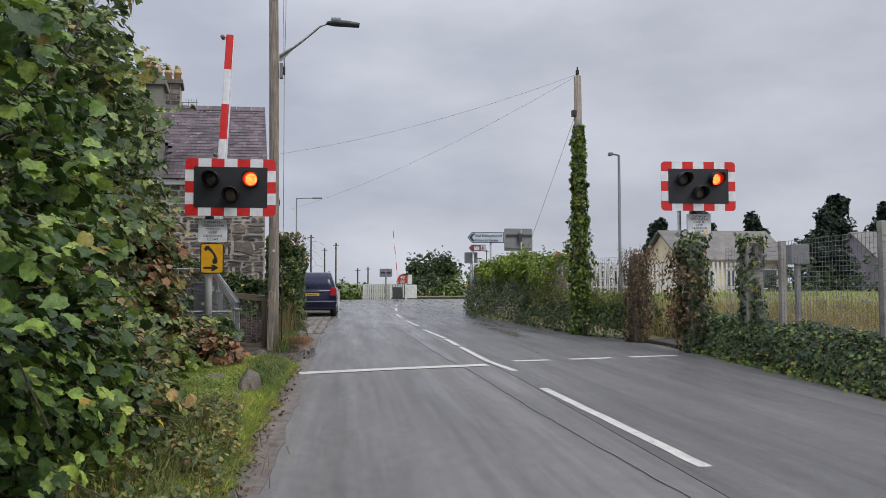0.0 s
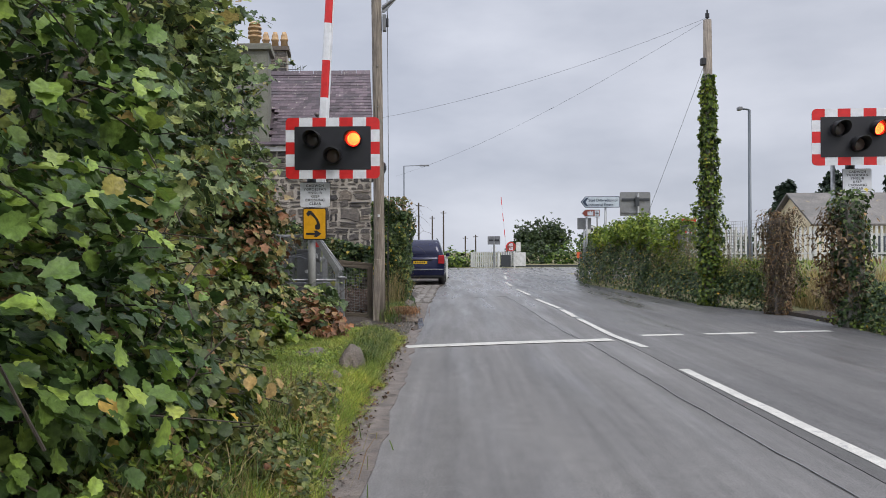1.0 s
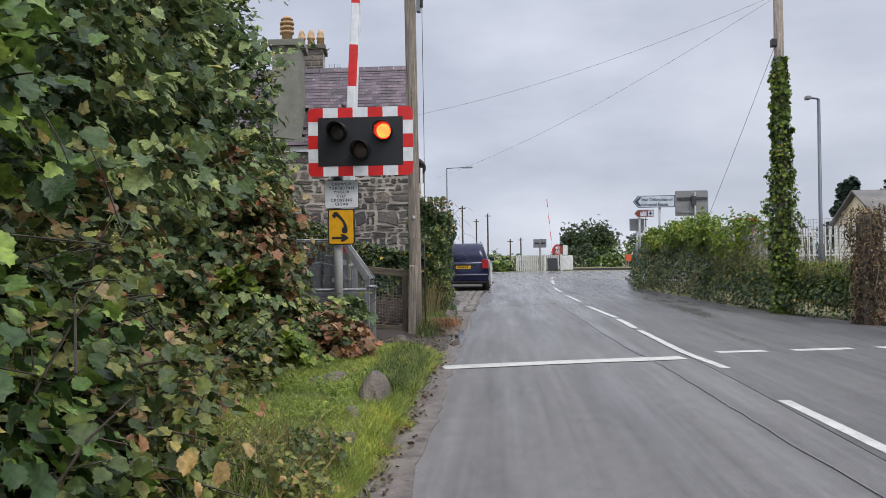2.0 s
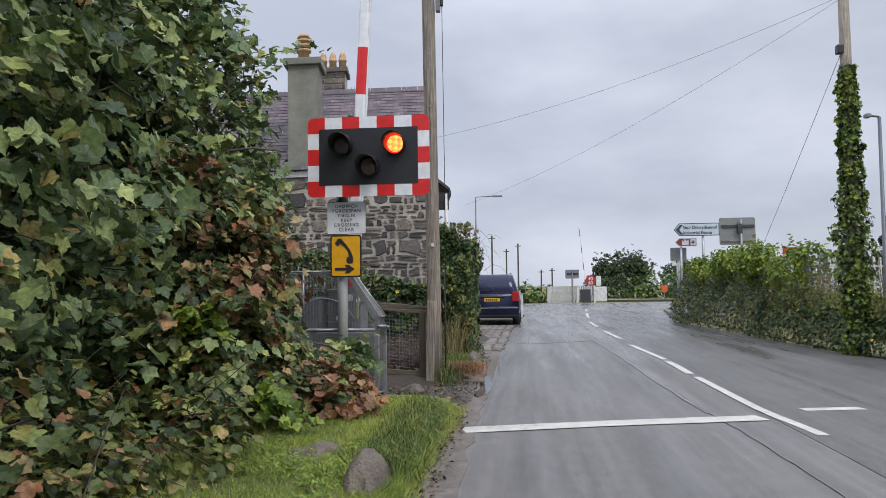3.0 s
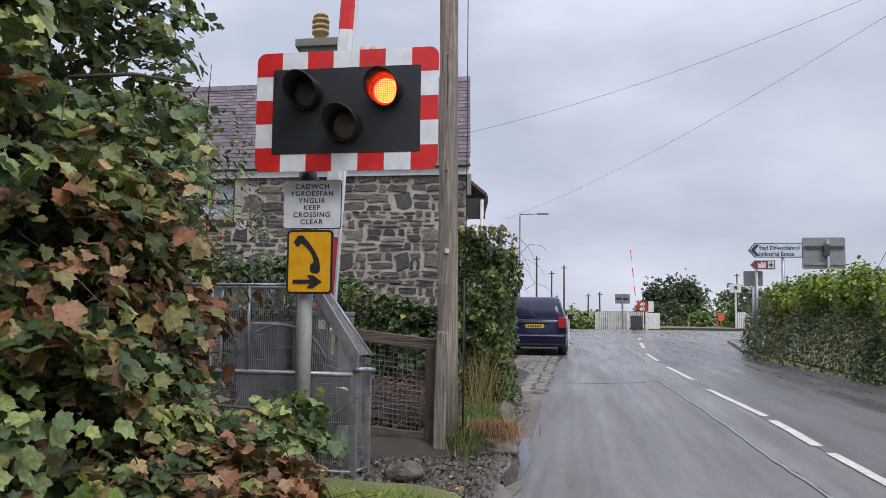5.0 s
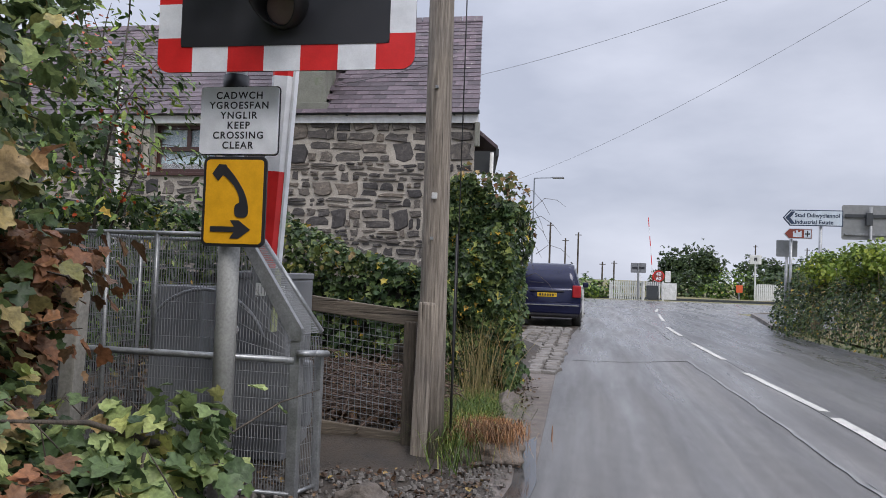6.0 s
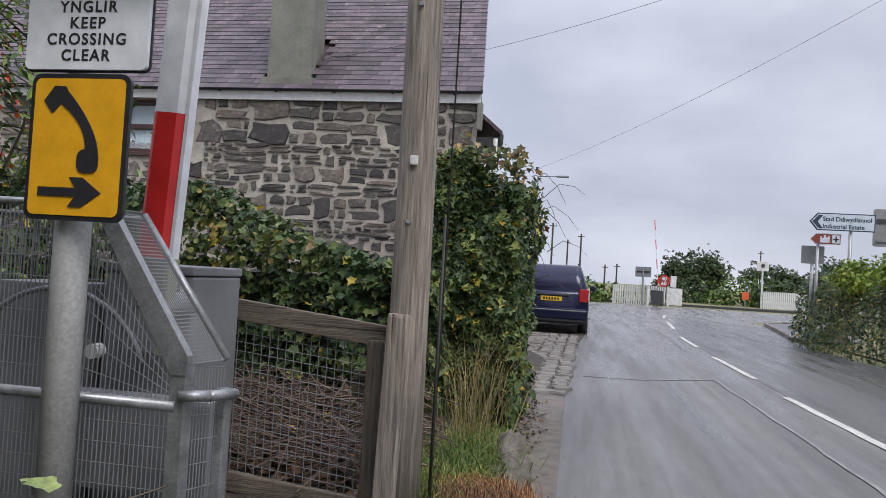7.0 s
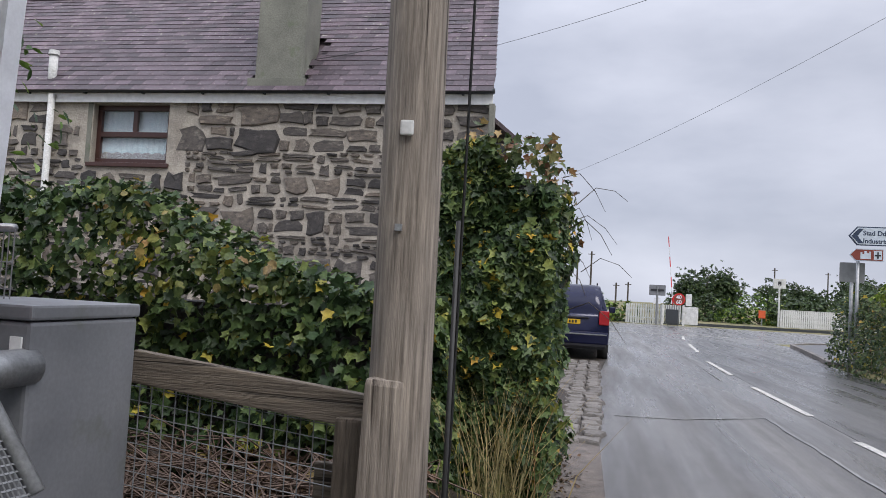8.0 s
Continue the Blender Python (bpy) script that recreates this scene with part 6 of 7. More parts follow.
tagged(mesh_from("pebbles", pebble_v, pebble_f, "kerb"), "small loose pebbles on the bare dirt", "gravel", kind="stuff")


# ---- car ----
def car():
    c = thing("parked_car", "dark blue estate off-roader parked by the wall", "car", pose(-1.36, 29.55, 0.0, 0, 0, 0))
    # half widths and heights along the length, origin at the rear bumper's middle
    def loft(name, sections, mt, label=""):
        bm = bmesh.new()
        rows = []
        for y, prof in sections:
            ring = [(x, z) for x, z in prof] + [(-x, z) for x, z in prof[::-1]]
            rows.append([bm.verts.new((x, y, z)) for x, z in ring])
        for a, b in zip(rows, rows[1:]):
            n = len(a)
            for k in range(n):
                bm.faces.new((a[k], a[(k + 1) % n], b[(k + 1) % n], b[k]))
        bm.faces.new(rows[0][::-1]), bm.faces.new(rows[-1])
        return part(name, bm, mt, c, label, True)
    body = lambda w, z0, z1: [(w * 0.85, z0), (w * 0.97, z0 + 0.06), (w, z0 + 0.22), (w, z0 + 0.42), (w * 0.965, z1 - 0.06), (w * 0.93, z1)]
    loft("body", [(0.10, body(0.86, 0.36, 1.03)), (0.16, body(0.90, 0.34, 1.05)), (0.5, body(0.915, 0.30, 1.06)), (2.0, body(0.915, 0.28, 1.03)), (3.3, body(0.915, 0.28, 1.0)), (3.5, body(0.90, 0.30, 0.97)), (4.4, body(0.85, 0.34, 0.85)), (4.55, body(0.76, 0.38, 0.74))], "car_paint")
    cab = lambda w0, w1, z1: [(w0, 1.0), (w0 * 0.99, 1.12), (w1 + 0.03, z1 - 0.12), (w1, z1 - 0.03), (w1 * 0.8, z1)]
    loft("cabin", [(0.17, cab(0.84, 0.70, 1.16)), (0.22, cab(0.85, 0.70, 1.35)), (0.42, cab(0.86, 0.67, 1.66)), (0.6, cab(0.86, 0.67, 1.70)), (1.6, cab(0.86, 0.67, 1.72)), (2.3, cab(0.86, 0.66, 1.68)), (3.1, cab(0.85, 0.70, 1.08))], "car_paint")
    # rear glass
    bm = bmesh.new()
    bm.faces.new([bm.verts.new(p) for p in ((-0.68, 0.18, 1.14), (0.68, 0.18, 1.14), (0.60, 0.385, 1.60), (-0.60, 0.385, 1.60))])
    bm.normal_update()
    bmesh.ops.solidify(bm, geom=bm.faces[:], thickness=0.012)
    part("rear_window", bm, "car_glass", c, "dark tinted glass")
    for s in (-1, 1):
        bm = bmesh.new()
        bm.faces.new([bm.verts.new(p) for p in ((s * 0.862, 0.7, 1.12), (s * 0.862, 2.5, 1.10), (s * 0.715, 2.1, 1.56), (s * 0.715, 0.75, 1.58))])
        bm.normal_update()
        bmesh.ops.solidify(bm, geom=bm.faces[:], thickness=0.012)
        part("side_window", bm, "car_glass", c)
        part("tail_lamp", boxed((s * 0.67, 0.07, 0.80), (s * 0.895, 0.22, 1.12), 0.025), "tail_red", c, "red tail lamp")
        part("door_mirror", boxed((s * 0.92, 2.5, 1.05), (s * 1.08, 2.6, 1.2), 0.03), "car_paint", c)
        for y in (0.85, 3.65):
            w = part("wheel", rodded((s * 0.66, y, 0.35), (s * 0.90, y, 0.35), 0.35, seg=28), "rubber", c, "", True)
            part("rim", rodded((s * 0.87, y, 0.35), (s * 0.912, y, 0.35), 0.22, 0.19, seg=20), "galv", w)
    part("bumper", boxed((-0.89, 0.0, 0.36), (0.89, 0.16, 0.64), 0.04), "car_paint", c, "dark blue bumper")
    part("bumper_strip", boxed((-0.86, -0.008, 0.57), (0.86, 0.02, 0.60), 0.006), "galv", c)
    part("bumper_base", boxed((-0.84, 0.012, 0.30), (0.84, 0.14, 0.40), 0.02), "black", c)
    part("underside", boxed((-0.8, 0.15, 0.25), (0.8, 4.3, 0.4)), "black", c)
    pl = part("number_plate", boxed((-0.26, 0.085, 0.80), (0.26, 0.098, 0.91), 0.004), "plate_yellow", c, "yellow rear plate with plain bars")
    for k in range(6):
        part("plate_bar", boxed((-0.2 + 0.068 * k, 0.08, 0.825), (-0.16 + 0.068 * k, 0.0848, 0.885)), "ink", pl)
    part("tailgate_trim", boxed((-0.45, 0.07, 0.93), (0.45, 0.1, 0.97), 0.01), "black", c)
    part("wiper", rodded((-0.1, 0.17, 1.16), (-0.55, 0.19, 1.2), 0.01, seg=6), "black", c)
    for s in (-0.6, 0.6):
        part("roof_rail", rodded((s, 0.7, 1.74), (s, 2.4, 1.74), 0.018, seg=6), "steel_dark", c, "", True)
    return c


car()
van = thing("parked_van", "dark green vehicle beyond the car", "car", pose(-2.0, 45.5, 0))
part("body", boxed((-0.95, 0, 0.35), (0.95, 4.2, 1.0), 0.12), "car_glass", van)
part("cabin", boxed((-0.85, 0.1, 1.0), (0.85, 3.0, 1.75), 0.15), "car_glass", van)
for s in (-1, 1):
    for y in (0.8, 3.4):
        part("wheel", rodded((s * 0.72, y, 0.33), (s * 0.96, y, 0.33), 0.33, seg=20), "rubber", van)
gp = thing("gate_pillar", "low white gate pillar with a cap", "pillar")
part("shaft", boxed((-0.74, 36.0, 0), (-0.42, 36.35, 1.0), 0.01), "offwhite", gp)
part("cap", boxed((-0.78, 35.96, 1.0), (-0.38, 36.39, 1.07), 0.015), "offwhite", gp)
lowwall = thing("low_wall", "low white wall running back from the pillar", "wall")
part("masonry", boxed((-0.66, 36.4, 0), (-0.46, 41.0, 0.85), 0.01), "offwhite", lowwall)

# ---- signs by the junction ----
def direction_sign():
    s = thing("direction_sign", "pale blue-grey arrow sign on a grey post", "road sign", pose(0, 30.9, 0))
    z0, z1 = 2.93, 3.36
    zm = (z0 + z1) / 2
    panel = part("arrow_panel", plate([(4.80, zm), (4.98, z1), (6.30, z1), (6.30, z0), (4.98, z0)], -0.03, 0.0), "blue_ink", s)
    part("panel_face", plate([(4.835, zm), (4.995, z1 - 0.025), (6.275, z1 - 0.025), (6.275, z0 + 0.025), (4.995, z0 + 0.025)], -0.036, -0.031), "sign_pale", panel)
    part("chevron", plate([(4.86, zm), (5.01, z1 - 0.05), (5.11, z1 - 0.05), (4.98, zm), (5.11, z0 + 0.05), (5.01, z0 + 0.05)], -0.042, -0.037), "blue_ink", panel)
    lettering("sign_lettering", "Stad Ddiwydiannol", 0.148, pose(5.1, -0.038, 3.165, 90), "blue_ink", panel, "LEFT", 0.0035)
    lettering("sign_lettering", "Industrial Estate", 0.148, pose(5.1, -0.038, 2.985, 90), "blue_ink", panel, "LEFT", 0.0035)
    part("post", rodded((5.77, 0.05, 0), (5.77, 0.05, 3.3), 0.045, seg=12), "galv", s, "", True)
    t = thing("tourist_sign", "small brown tourist arrow sign", "road sign", pose(0, 30.95, 0))
    pn = part("arrow_panel", plate([(4.84, 2.72), (4.97, 2.86), (5.56, 2.86), (5.56, 2.58), (4.97, 2.58)], -0.03, 0.0), "sign_pale", t)
    part("panel_face", plate([(4.865, 2.72), (4.98, 2.84), (5.54, 2.84), (5.54, 2.60), (4.98, 2.60)], -0.036, -0.031), "brown_sign", pn)
    part("castle_mark", plate([(5.07, 2.63), (5.07, 2.78), (5.11, 2.78), (5.11, 2.74), (5.15, 2.74), (5.15, 2.81), (5.2, 2.81), (5.2, 2.76), (5.25, 2.76), (5.25, 2.80), (5.29, 2.80), (5.29, 2.63)], -0.041, -0.037), "sign_pale", pn)
    part("cross_mark", boxed((5.35, -0.041, 2.62), (5.52, -0.037, 2.82)), "sign_pale", pn)
    part("cross_bar", boxed((5.37, -0.045, 2.70), (5.50, -0.0415, 2.735)), "ink", pn)
    part("cross_bar", boxed((5.42, -0.049, 2.645), (5.45, -0.0455, 2.795)), "ink", pn)
    part("post", rodded((5.05, 0.06, 0), (5.05, 0.06, 2.7), 0.04, seg=12), "galv", t, "", True)
    b = thing("sign_back", "bare grey back of a road sign on a post", "road sign", pose(0, 31.4, 0))
    part("panel", plate(round_rect(6.42, 2.62, 7.62, 3.56, 0.06), -0.01, 0.0), "sign_grey", b, "dull grey aluminium")
    part("rail", boxed((6.5, -0.05, 3.22), (7.58, -0.012, 3.31)), "steel_dark", b)
    part("rail", boxed((6.5, -0.05, 2.74), (7.58, -0.012, 2.80)), "galv", b)
    part("clamp", boxed((7.0, -0.14, 3.0), (7.16, -0.05, 3.35), 0.01), "steel_dark", b)
    part("post", rodded((7.12, -0.10, 0), (7.12, -0.10, 3.5), 0.04, seg=12), "sign_grey", b, "", True)
    d = thing("sign_back", "small grey back of a road sign", "road sign", pose(0, 31.2, 0))
    part("panel", plate(round_rect(4.72, 2.1, 5.26, 2.55, 0.03), -0.01, 0.0), "sign_grey", d, "dull grey aluminium")
    part("post", rodded((5.0, 0.05, 0), (5.0, 0.05, 2.5), 0.04, seg=10), "galv", d, "", True)


direction_sign()


# ---- ivy-clad pole and street lamp, right ----
def ivy_pole():
    p = thing("ivy_clad_pole", "wooden pole with ivy climbing most of its height", "pole", pose(5.68, 18.5, 0))
    bm = bmesh.new()
    tube(bm, [(0.02, 0, 0), (0.01, 0, 2), (0, 0, 4.2), (-0.01, 0, 6.45)], [0.13, 0.12, 0.105, 0.09], 16)
    part("shaft", bm, "wood_pole", p, "", True)
    part("finial", rodded((-0.01, 0, 6.45), (-0.01, 0, 6.68), 0.02, seg=8), "steel_dark", p)
    part("insulator", rodded((-0.01, 0, 6.5), (-0.01, 0, 6.6), 0.045, seg=10), "black", p)
    part("terminal_box", boxed((-0.17, -0.09, 5.42), (-0.06, 0.05, 5.58), 0.015), "black", p)
    rng = np.random.default_rng(21)
    n = 4600
    z = rng.random(n) ** 1.25 * 5.2
    a = rng.uniform(0, 2 * np.pi, n)
    r = 0.11 + (0.07 + 0.16 * np.exp(-((z - 1.9) / 0.8) ** 2)) * rng.random(n) ** 0.8 * (1 - 0.5 * np.clip((z - 3.4) / 1.6, 0, 1))
    r *= np.array([1 + 0.55 * noise.noise(Vector((math.cos(q) * 1.2, math.sin(q) * 1.2, w * 2.6))) + 0.3 * noise.noise(Vector((math.cos(q), math.sin(q), w * 7))) for q, w in zip(a, z)])
    pos = np.stack([r * np.cos(a), r * np.sin(a), z], 1)
    leaves("ivy", pos, np.stack([np.cos(a), np.sin(a), 0 * a], 1), 0.085, "ivy", "lf_ivy_shade", p, seed=21)
    k = rng.random(n) < 0.6
    leaves("young_ivy", pos[k] * np.array([1.15, 1.15, 1]), np.stack([np.cos(a[k]), np.sin(a[k]), 0 * a[k]], 1), 0.08, "ivy", "lf_bright", p, seed=22)
    return p


ivy_pole()


def street_lamp(name, m, h, reach, label):
    s = thing(name, label, "street lamp", m)
    bm = bmesh.new()
    tube(bm, [(0, 0, 0), (0, 0, h * 0.25), (0, 0, h * 0.26), (0, 0, h)], [0.085, 0.085, 0.055, 0.045], 10)
    part("column", bm, "lamp_grey", s, "", True)
    bm = bmesh.new()
    tube(bm, [(0, 0, h), (reach * 0.3, 0, h + 0.02), (reach * 0.75, 0, h + 0.04)], 0.03, 8)
    part("bracket", bm, "lamp_grey", s, "", True)
    part("lantern", boxed((reach * 0.7, -0.11, h - 0.02), (reach * 1.15, 0.11, h + 0.10), 0.04), "grey_paint", s, "grey lantern")
    return s


street_lamp("street_lamp", pose(9.45, 26.0, 0), 5.78, -0.33, "grey steel street lamp behind the fence")
street_lamp("street_lamp", pose(-4.0, 60.0, 0), 7.85, 1.7, "tall grey street lamp beyond the house")


def wire(name, a, b, sag, r, label):
    a, b = Vector(a), Vector(b)
    bm = bmesh.new()
    tube(bm, [a.lerp(b, k / 24) - Vector((0, 0, sag * 4 * (k / 24) * (1 - k / 24))) for k in range(25)], r, 5)
    return tagged(part(name, bm, "cable"), label, "cable")


wire("overhead_wire", (5.66, 18.5, 6.5), (-2.45, 23.1, 5.05), 0.25, 0.003, "thin black overhead wire to the house")
wire("overhead_wire", (5.66, 18.5, 6.46), (-2.6, 34.0, 4.5), 0.35, 0.003, "thin black overhead wire across the road")
wire("stay_wire", (5.6, 18.5, 5.45), (5.0, 23.4, 1.0), 0.05, 0.0045, "slanting black stay wire of the pole")
wire("telephone_wire", (-5.40, 23.5, 4.99), (-3.1, 24.35, 5.76), 0.03, 0.006, "thin black wire lying over the slates")

# ---- hedge and mesh fence, right ----
HEDGE = [(5.85, 3.0), (5.8, 8.0), (6.1, 11.5), (6.4, 14.6), (6.25, 16.4), (5.6, 18.0), (5.4, 20.0), (5.15, 25.0), (4.75, 29.6), (5.0, 33.5)]


def hedge_x(y):
    for (xa, ya), (xb, yb) in zip(HEDGE, HEDGE[1:]):
        if ya <= y <= yb:
            return xa + (xb - xa) * (y - ya) / (yb - ya)
    return HEDGE[-1][0]


def hedge_points(n, y0, y1, h0, h1, depth, seed):
    """Points over a creeping bank of ivy beside the road, tallest where h is."""
    rng = np.random.default_rng(seed)
    p, q = [], []
    for _ in range(n):
        y = rng.uniform(y0, y1)
        t = (y - y0) / (y1 - y0)
        h = (h0 + (h1 - h0) * t) * (1 + 0.22 * nz(y, 0, 1.3, seed) + 0.1 * nz(y, 2, 4, seed))
        a = rng.random() ** 0.8 * math.pi * 0.62
        k = 1 - 0.3 * rng.random() ** 1.5
        x = hedge_x(y) + depth - depth * math.cos(a) * k + 0.10 * nz(y, a, 3, seed + 1)
        z = max(0.01, h * math.sin(a) * k)
        p.append((x, y, z))
        q.append((-math.cos(a), -0.35, math.sin(a)))
    return np.array(p), np.array(q)


bank = tagged(new("ivy_bank"), "low bank of creeping ivy along the road edge", "hedge")
p_, n_ = hedge_points(17000, 4.0, 14.25, 0.62, 0.72, 0.55, 51)
leaves("ivy", p_, n_, 0.062, "ivy", "lf_ivy_shade", bank, seed=51)
p_, n_ = hedge_points(10000, 16.3, 24.0, 0.75, 0.95, 0.5, 52)
leaves("ivy", p_, n_, 0.065, "ivy", "lf_ivy_shade", bank, seed=52)
p_, n_ = hedge_points(700, 4.0, 14.6, 0.12, 0.12, 0.25, 53)
leaves("fallen_leaves", p_ - np.array([0.12, 0, 0]), n_, 0.06, "ivy", "lf_bright", bank, seed=53)

# thin twiggy growth through the mesh above the ivy
rng_ = np.random.default_rng(57)
n = 15000
y_ = rng_.uniform(16.6, 30.5, n)
z_ = 0.45 + (0.7 + 0.55 * np.clip((y_ - 19.5) / 3, 0, 1)) * rng_.random(n) ** 0.9
x_ = np.array([hedge_x(b) for b in y_]) + 0.30 + 0.45 * rng_.random(n)
ok_ = np.array([nz(b * 1.6, c, 1.5, 7) + 0.5 * nz(b * 4, c * 3, 1.5, 8) > -0.18 + 0.28 * max(0, c - 1.0) for b, c in zip(y_, z_)])
p_ = np.stack([x_, y_, z_], 1)[ok_]
leaves("twig_leaves", p_, np.tile([-0.7, -0.5, 0.3], (len(p_), 1)), 0.055, "long", "lf_bramble", bank, seed=57)
bm = bmesh.new()
rg = random.Random(58)
for k in range(320):
    y = rg.uniform(16.6, 30.5)
    x = hedge_x(y) + rg.uniform(0.3, 0.75)
    h = rg.uniform(0.9, 1.85)
    dx, dy = rg.uniform(-0.2, 0.15), rg.uniform(-0.25, 0.25)
    tube(bm, [(x, y, 0.1), (x + dx * 0.4, y + dy * 0.3, h * 0.6), (x + dx, y + dy, h)], [0.006, 0.005, 0.003], 4)
n = 16000
y_ = rng_.uniform(16.3, 24.0, n)
z_ = 0.3 + (0.75 + 0.55 * np.clip((y_ - 20.0) / 3, 0, 1)) * rng_.random(n) ** 1.15
x_ = np.array([hedge_x(b) for b in y_]) + 0.25 + 0.4 * rng_.random(n)
p_ = np.stack([x_, y_, z_], 1)
leaves("thin_growth", p_[:8000], np.tile([-0.7, -0.5, 0.3], (8000, 1)), 0.075, "long", "lf_bramble", bank, seed=58)
leaves("yellow_growth", p_[8000:], np.tile([-0.7, -0.5, 0.3], (8000, 1)), 0.06, "long", "lf_bright", bank, seed=59)
part("dry_growth", bm, "stem", bank)["kind"] = "stuff"

hedge = tagged(new("hedge"), "overgrown hedge of ivy and shrubs on the fence", "hedge")
p_, n_ = hedge_points(9500, 23.0, 33.2, 1.6, 1.85, 0.6, 54)
leaves("ivy", p_, n_, 0.08, "ivy", "lf_ivy_shade", hedge, seed=54)
p_, n_ = hedge_points(4200, 18.5, 31.0, 1.5, 1.6, 0.5, 55)
leaves("twiggy_growth", p_, n_, 0.08, "long", "lf_bramble", hedge, seed=55)
for k, (y, z, r, c) in enumerate(((21.2, 1.75, 0.55, 900), (24.2, 1.85, 0.8, 2400), (26.5, 1.85, 0.7, 2000), (28.6, 1.75, 0.6, 1200), (22.4, 1.5, 0.4, 500))):
    p_, n_ = shell((hedge_x(y) + 0.45, y, z), (0.5, r, 0.42), c, 60 + k)
    leaves("bright_growth", p_, n_, 0.085, "round", "lf_bright", hedge, seed=60 + k)
p_, n_ = shell((5.75, 32.3, 1.0), (0.55, 0.7, 1.15), 1500, 70)
leaves("ivy", p_, n_, 0.11, "ivy", "lf_ivy_shade", hedge, seed=70)


def mesh_fence():
    f = thing("mesh_fence", "wire mesh fence on concrete posts, part ivy-grown", "fence")
    for y, h in ((4.0, 2.0), (6.2, 2.0), (8.4, 2.0), (10.9, 1.9), (18.8, 1.9), (21.2, 1.9), (24.0, 1.9)):
        x = hedge_x(y) + 0.45
        part("post", boxed((x - 0.045, y - 0.045, 0), (x + 0.045, y + 0.045, h), 0.012), "concrete", f)
    for ya, yb in ((4.0, 6.2), (6.2, 8.4), (8.4, 10.9), (10.9, 12.9), (16.6, 18.8), (18.8, 21.2), (21.2, 24.0)):
        xa, xb = hedge_x(ya) + 0.39, hedge_x(yb) + 0.39
        mesh_panel("mesh", ((xa, ya, 0.3), (xb, yb, 0.3), (xb, yb, 1.88), (xa, ya, 1.88)), 30, 24, 0.003, f)
    return f


mesh_fence()


def ivy_column(name, label, c, h, r, n, mt, seed, shape="ivy", core="concrete", width=0.14):
    e = thing(name, label, "gatepost", pose(*c))
    part("post", boxed((-width, -width, 0), (width, width, h - 0.08), 0.02), core, e)
    rng = np.random.default_rng(seed)
    z = rng.random(n) * h
    a = rng.uniform(0, 2 * np.pi, n)
    rr = (width + r * (0.35 + 0.65 * (z / h) ** 1.2) * rng.random(n) ** 0.7)
    rr *= np.array([1 + 0.5 * noise.noise(Vector((math.cos(q) * 1.3, math.sin(q) * 1.3, w * 2.0 + seed))) for q, w in zip(a, z)])
    pos = np.stack([rr * np.cos(a), rr * np.sin(a), z * (1 + 0.06 * rng.random(n))], 1)
    leaves("growth", pos, np.stack([np.cos(a), np.sin(a), 0.3 + 0 * a], 1), 0.075, shape, mt, e, seed=seed)
    return e


ivy_column("stone_gatepost", "stone gatepost under withered brown ivy", (6.22, 16.0, 0), 1.95, 0.26, 3600, "lf_dead", 81, "long", "rock", 0.15)
ivy_column("ivy_gatepost", "gatepost buried in ivy and dead stems", (6.3, 13.45, 0), 2.1, 0.20, 1700, "lf_ivy_shade", 82)
ivy_column("ivy_gatepost", "fence post wrapped in green ivy", (6.55, 11.9, 0), 2.0, 0.11, 1300, "lf_ivy_shade", 83)
p_, n_ = shell((6.16, 13.55, 1.1), (0.32, 0.36, 0.9), 2400, 84)
dead = leaves("dead_ivy", p_, n_, 0.10, "long", "lf_dead", None, seed=84)
bm = bmesh.new()
for cx, cy, top, num in ((6.22, 16.0, 1.95, 70), (6.28, 13.6, 2.05, 90)):
    for k in range(num):
        a, r = rg.uniform(0, 6.28), rg.uniform(0.2, 0.36)
        z = rg.uniform(0.5, top)
        x, y = cx + r * math.cos(a), cy + r * math.sin(a)
        L = rg.uniform(0.25, 0.7)
        tube(bm, [(x, y, z), (x + rg.uniform(-0.12, 0.12), y + rg.uniform(-0.15, 0.15), z - L * 0.45), (x + rg.uniform(-0.15, 0.15), y + rg.uniform(-0.2, 0.2), max(0.03, z - L))], [0.006, 0.006, 0.004], 4)
tagged(part("dead_stems", bm, "stem"), "withered ivy stems hanging round the gateposts", "dead ivy", kind="stuff")
tagged(dead, "withered brown ivy hanging on the gatepost", "dead ivy", kind="stuff")
gw = part("gateway_path", slab([(6.28, 14.25), (6.33, 15.0), (6.27, 15.75), (9.5, 17.4), (9.5, 15.2)], -0.1, 0.075), "earth")
tagged(gw, "trodden earth in the gateway", "path", kind="structure")

# meadow grass
def meadow_z(x, y):
    return field_z(x, y)


p_ = scatter(42000, 91, lambda r: (7.0 + 11 * r.random() ** 1.4, r.uniform(3, 24)), meadow_z)
tagged(blades("meadow_grass", p_, 0.46, "straw", 0.007, 0.6, seed=91), "tall dry straw-coloured meadow grass", "grass", kind="stuff")
p_ = scatter(6000, 92, lambda r: (8.0 + 14 * r.random(), r.uniform(19, 28)), meadow_z)
tagged(blades("meadow_green", p_, 0.2, "grass", 0.012, 0.5, seed=92), "short green meadow grass", "grass", kind="stuff")


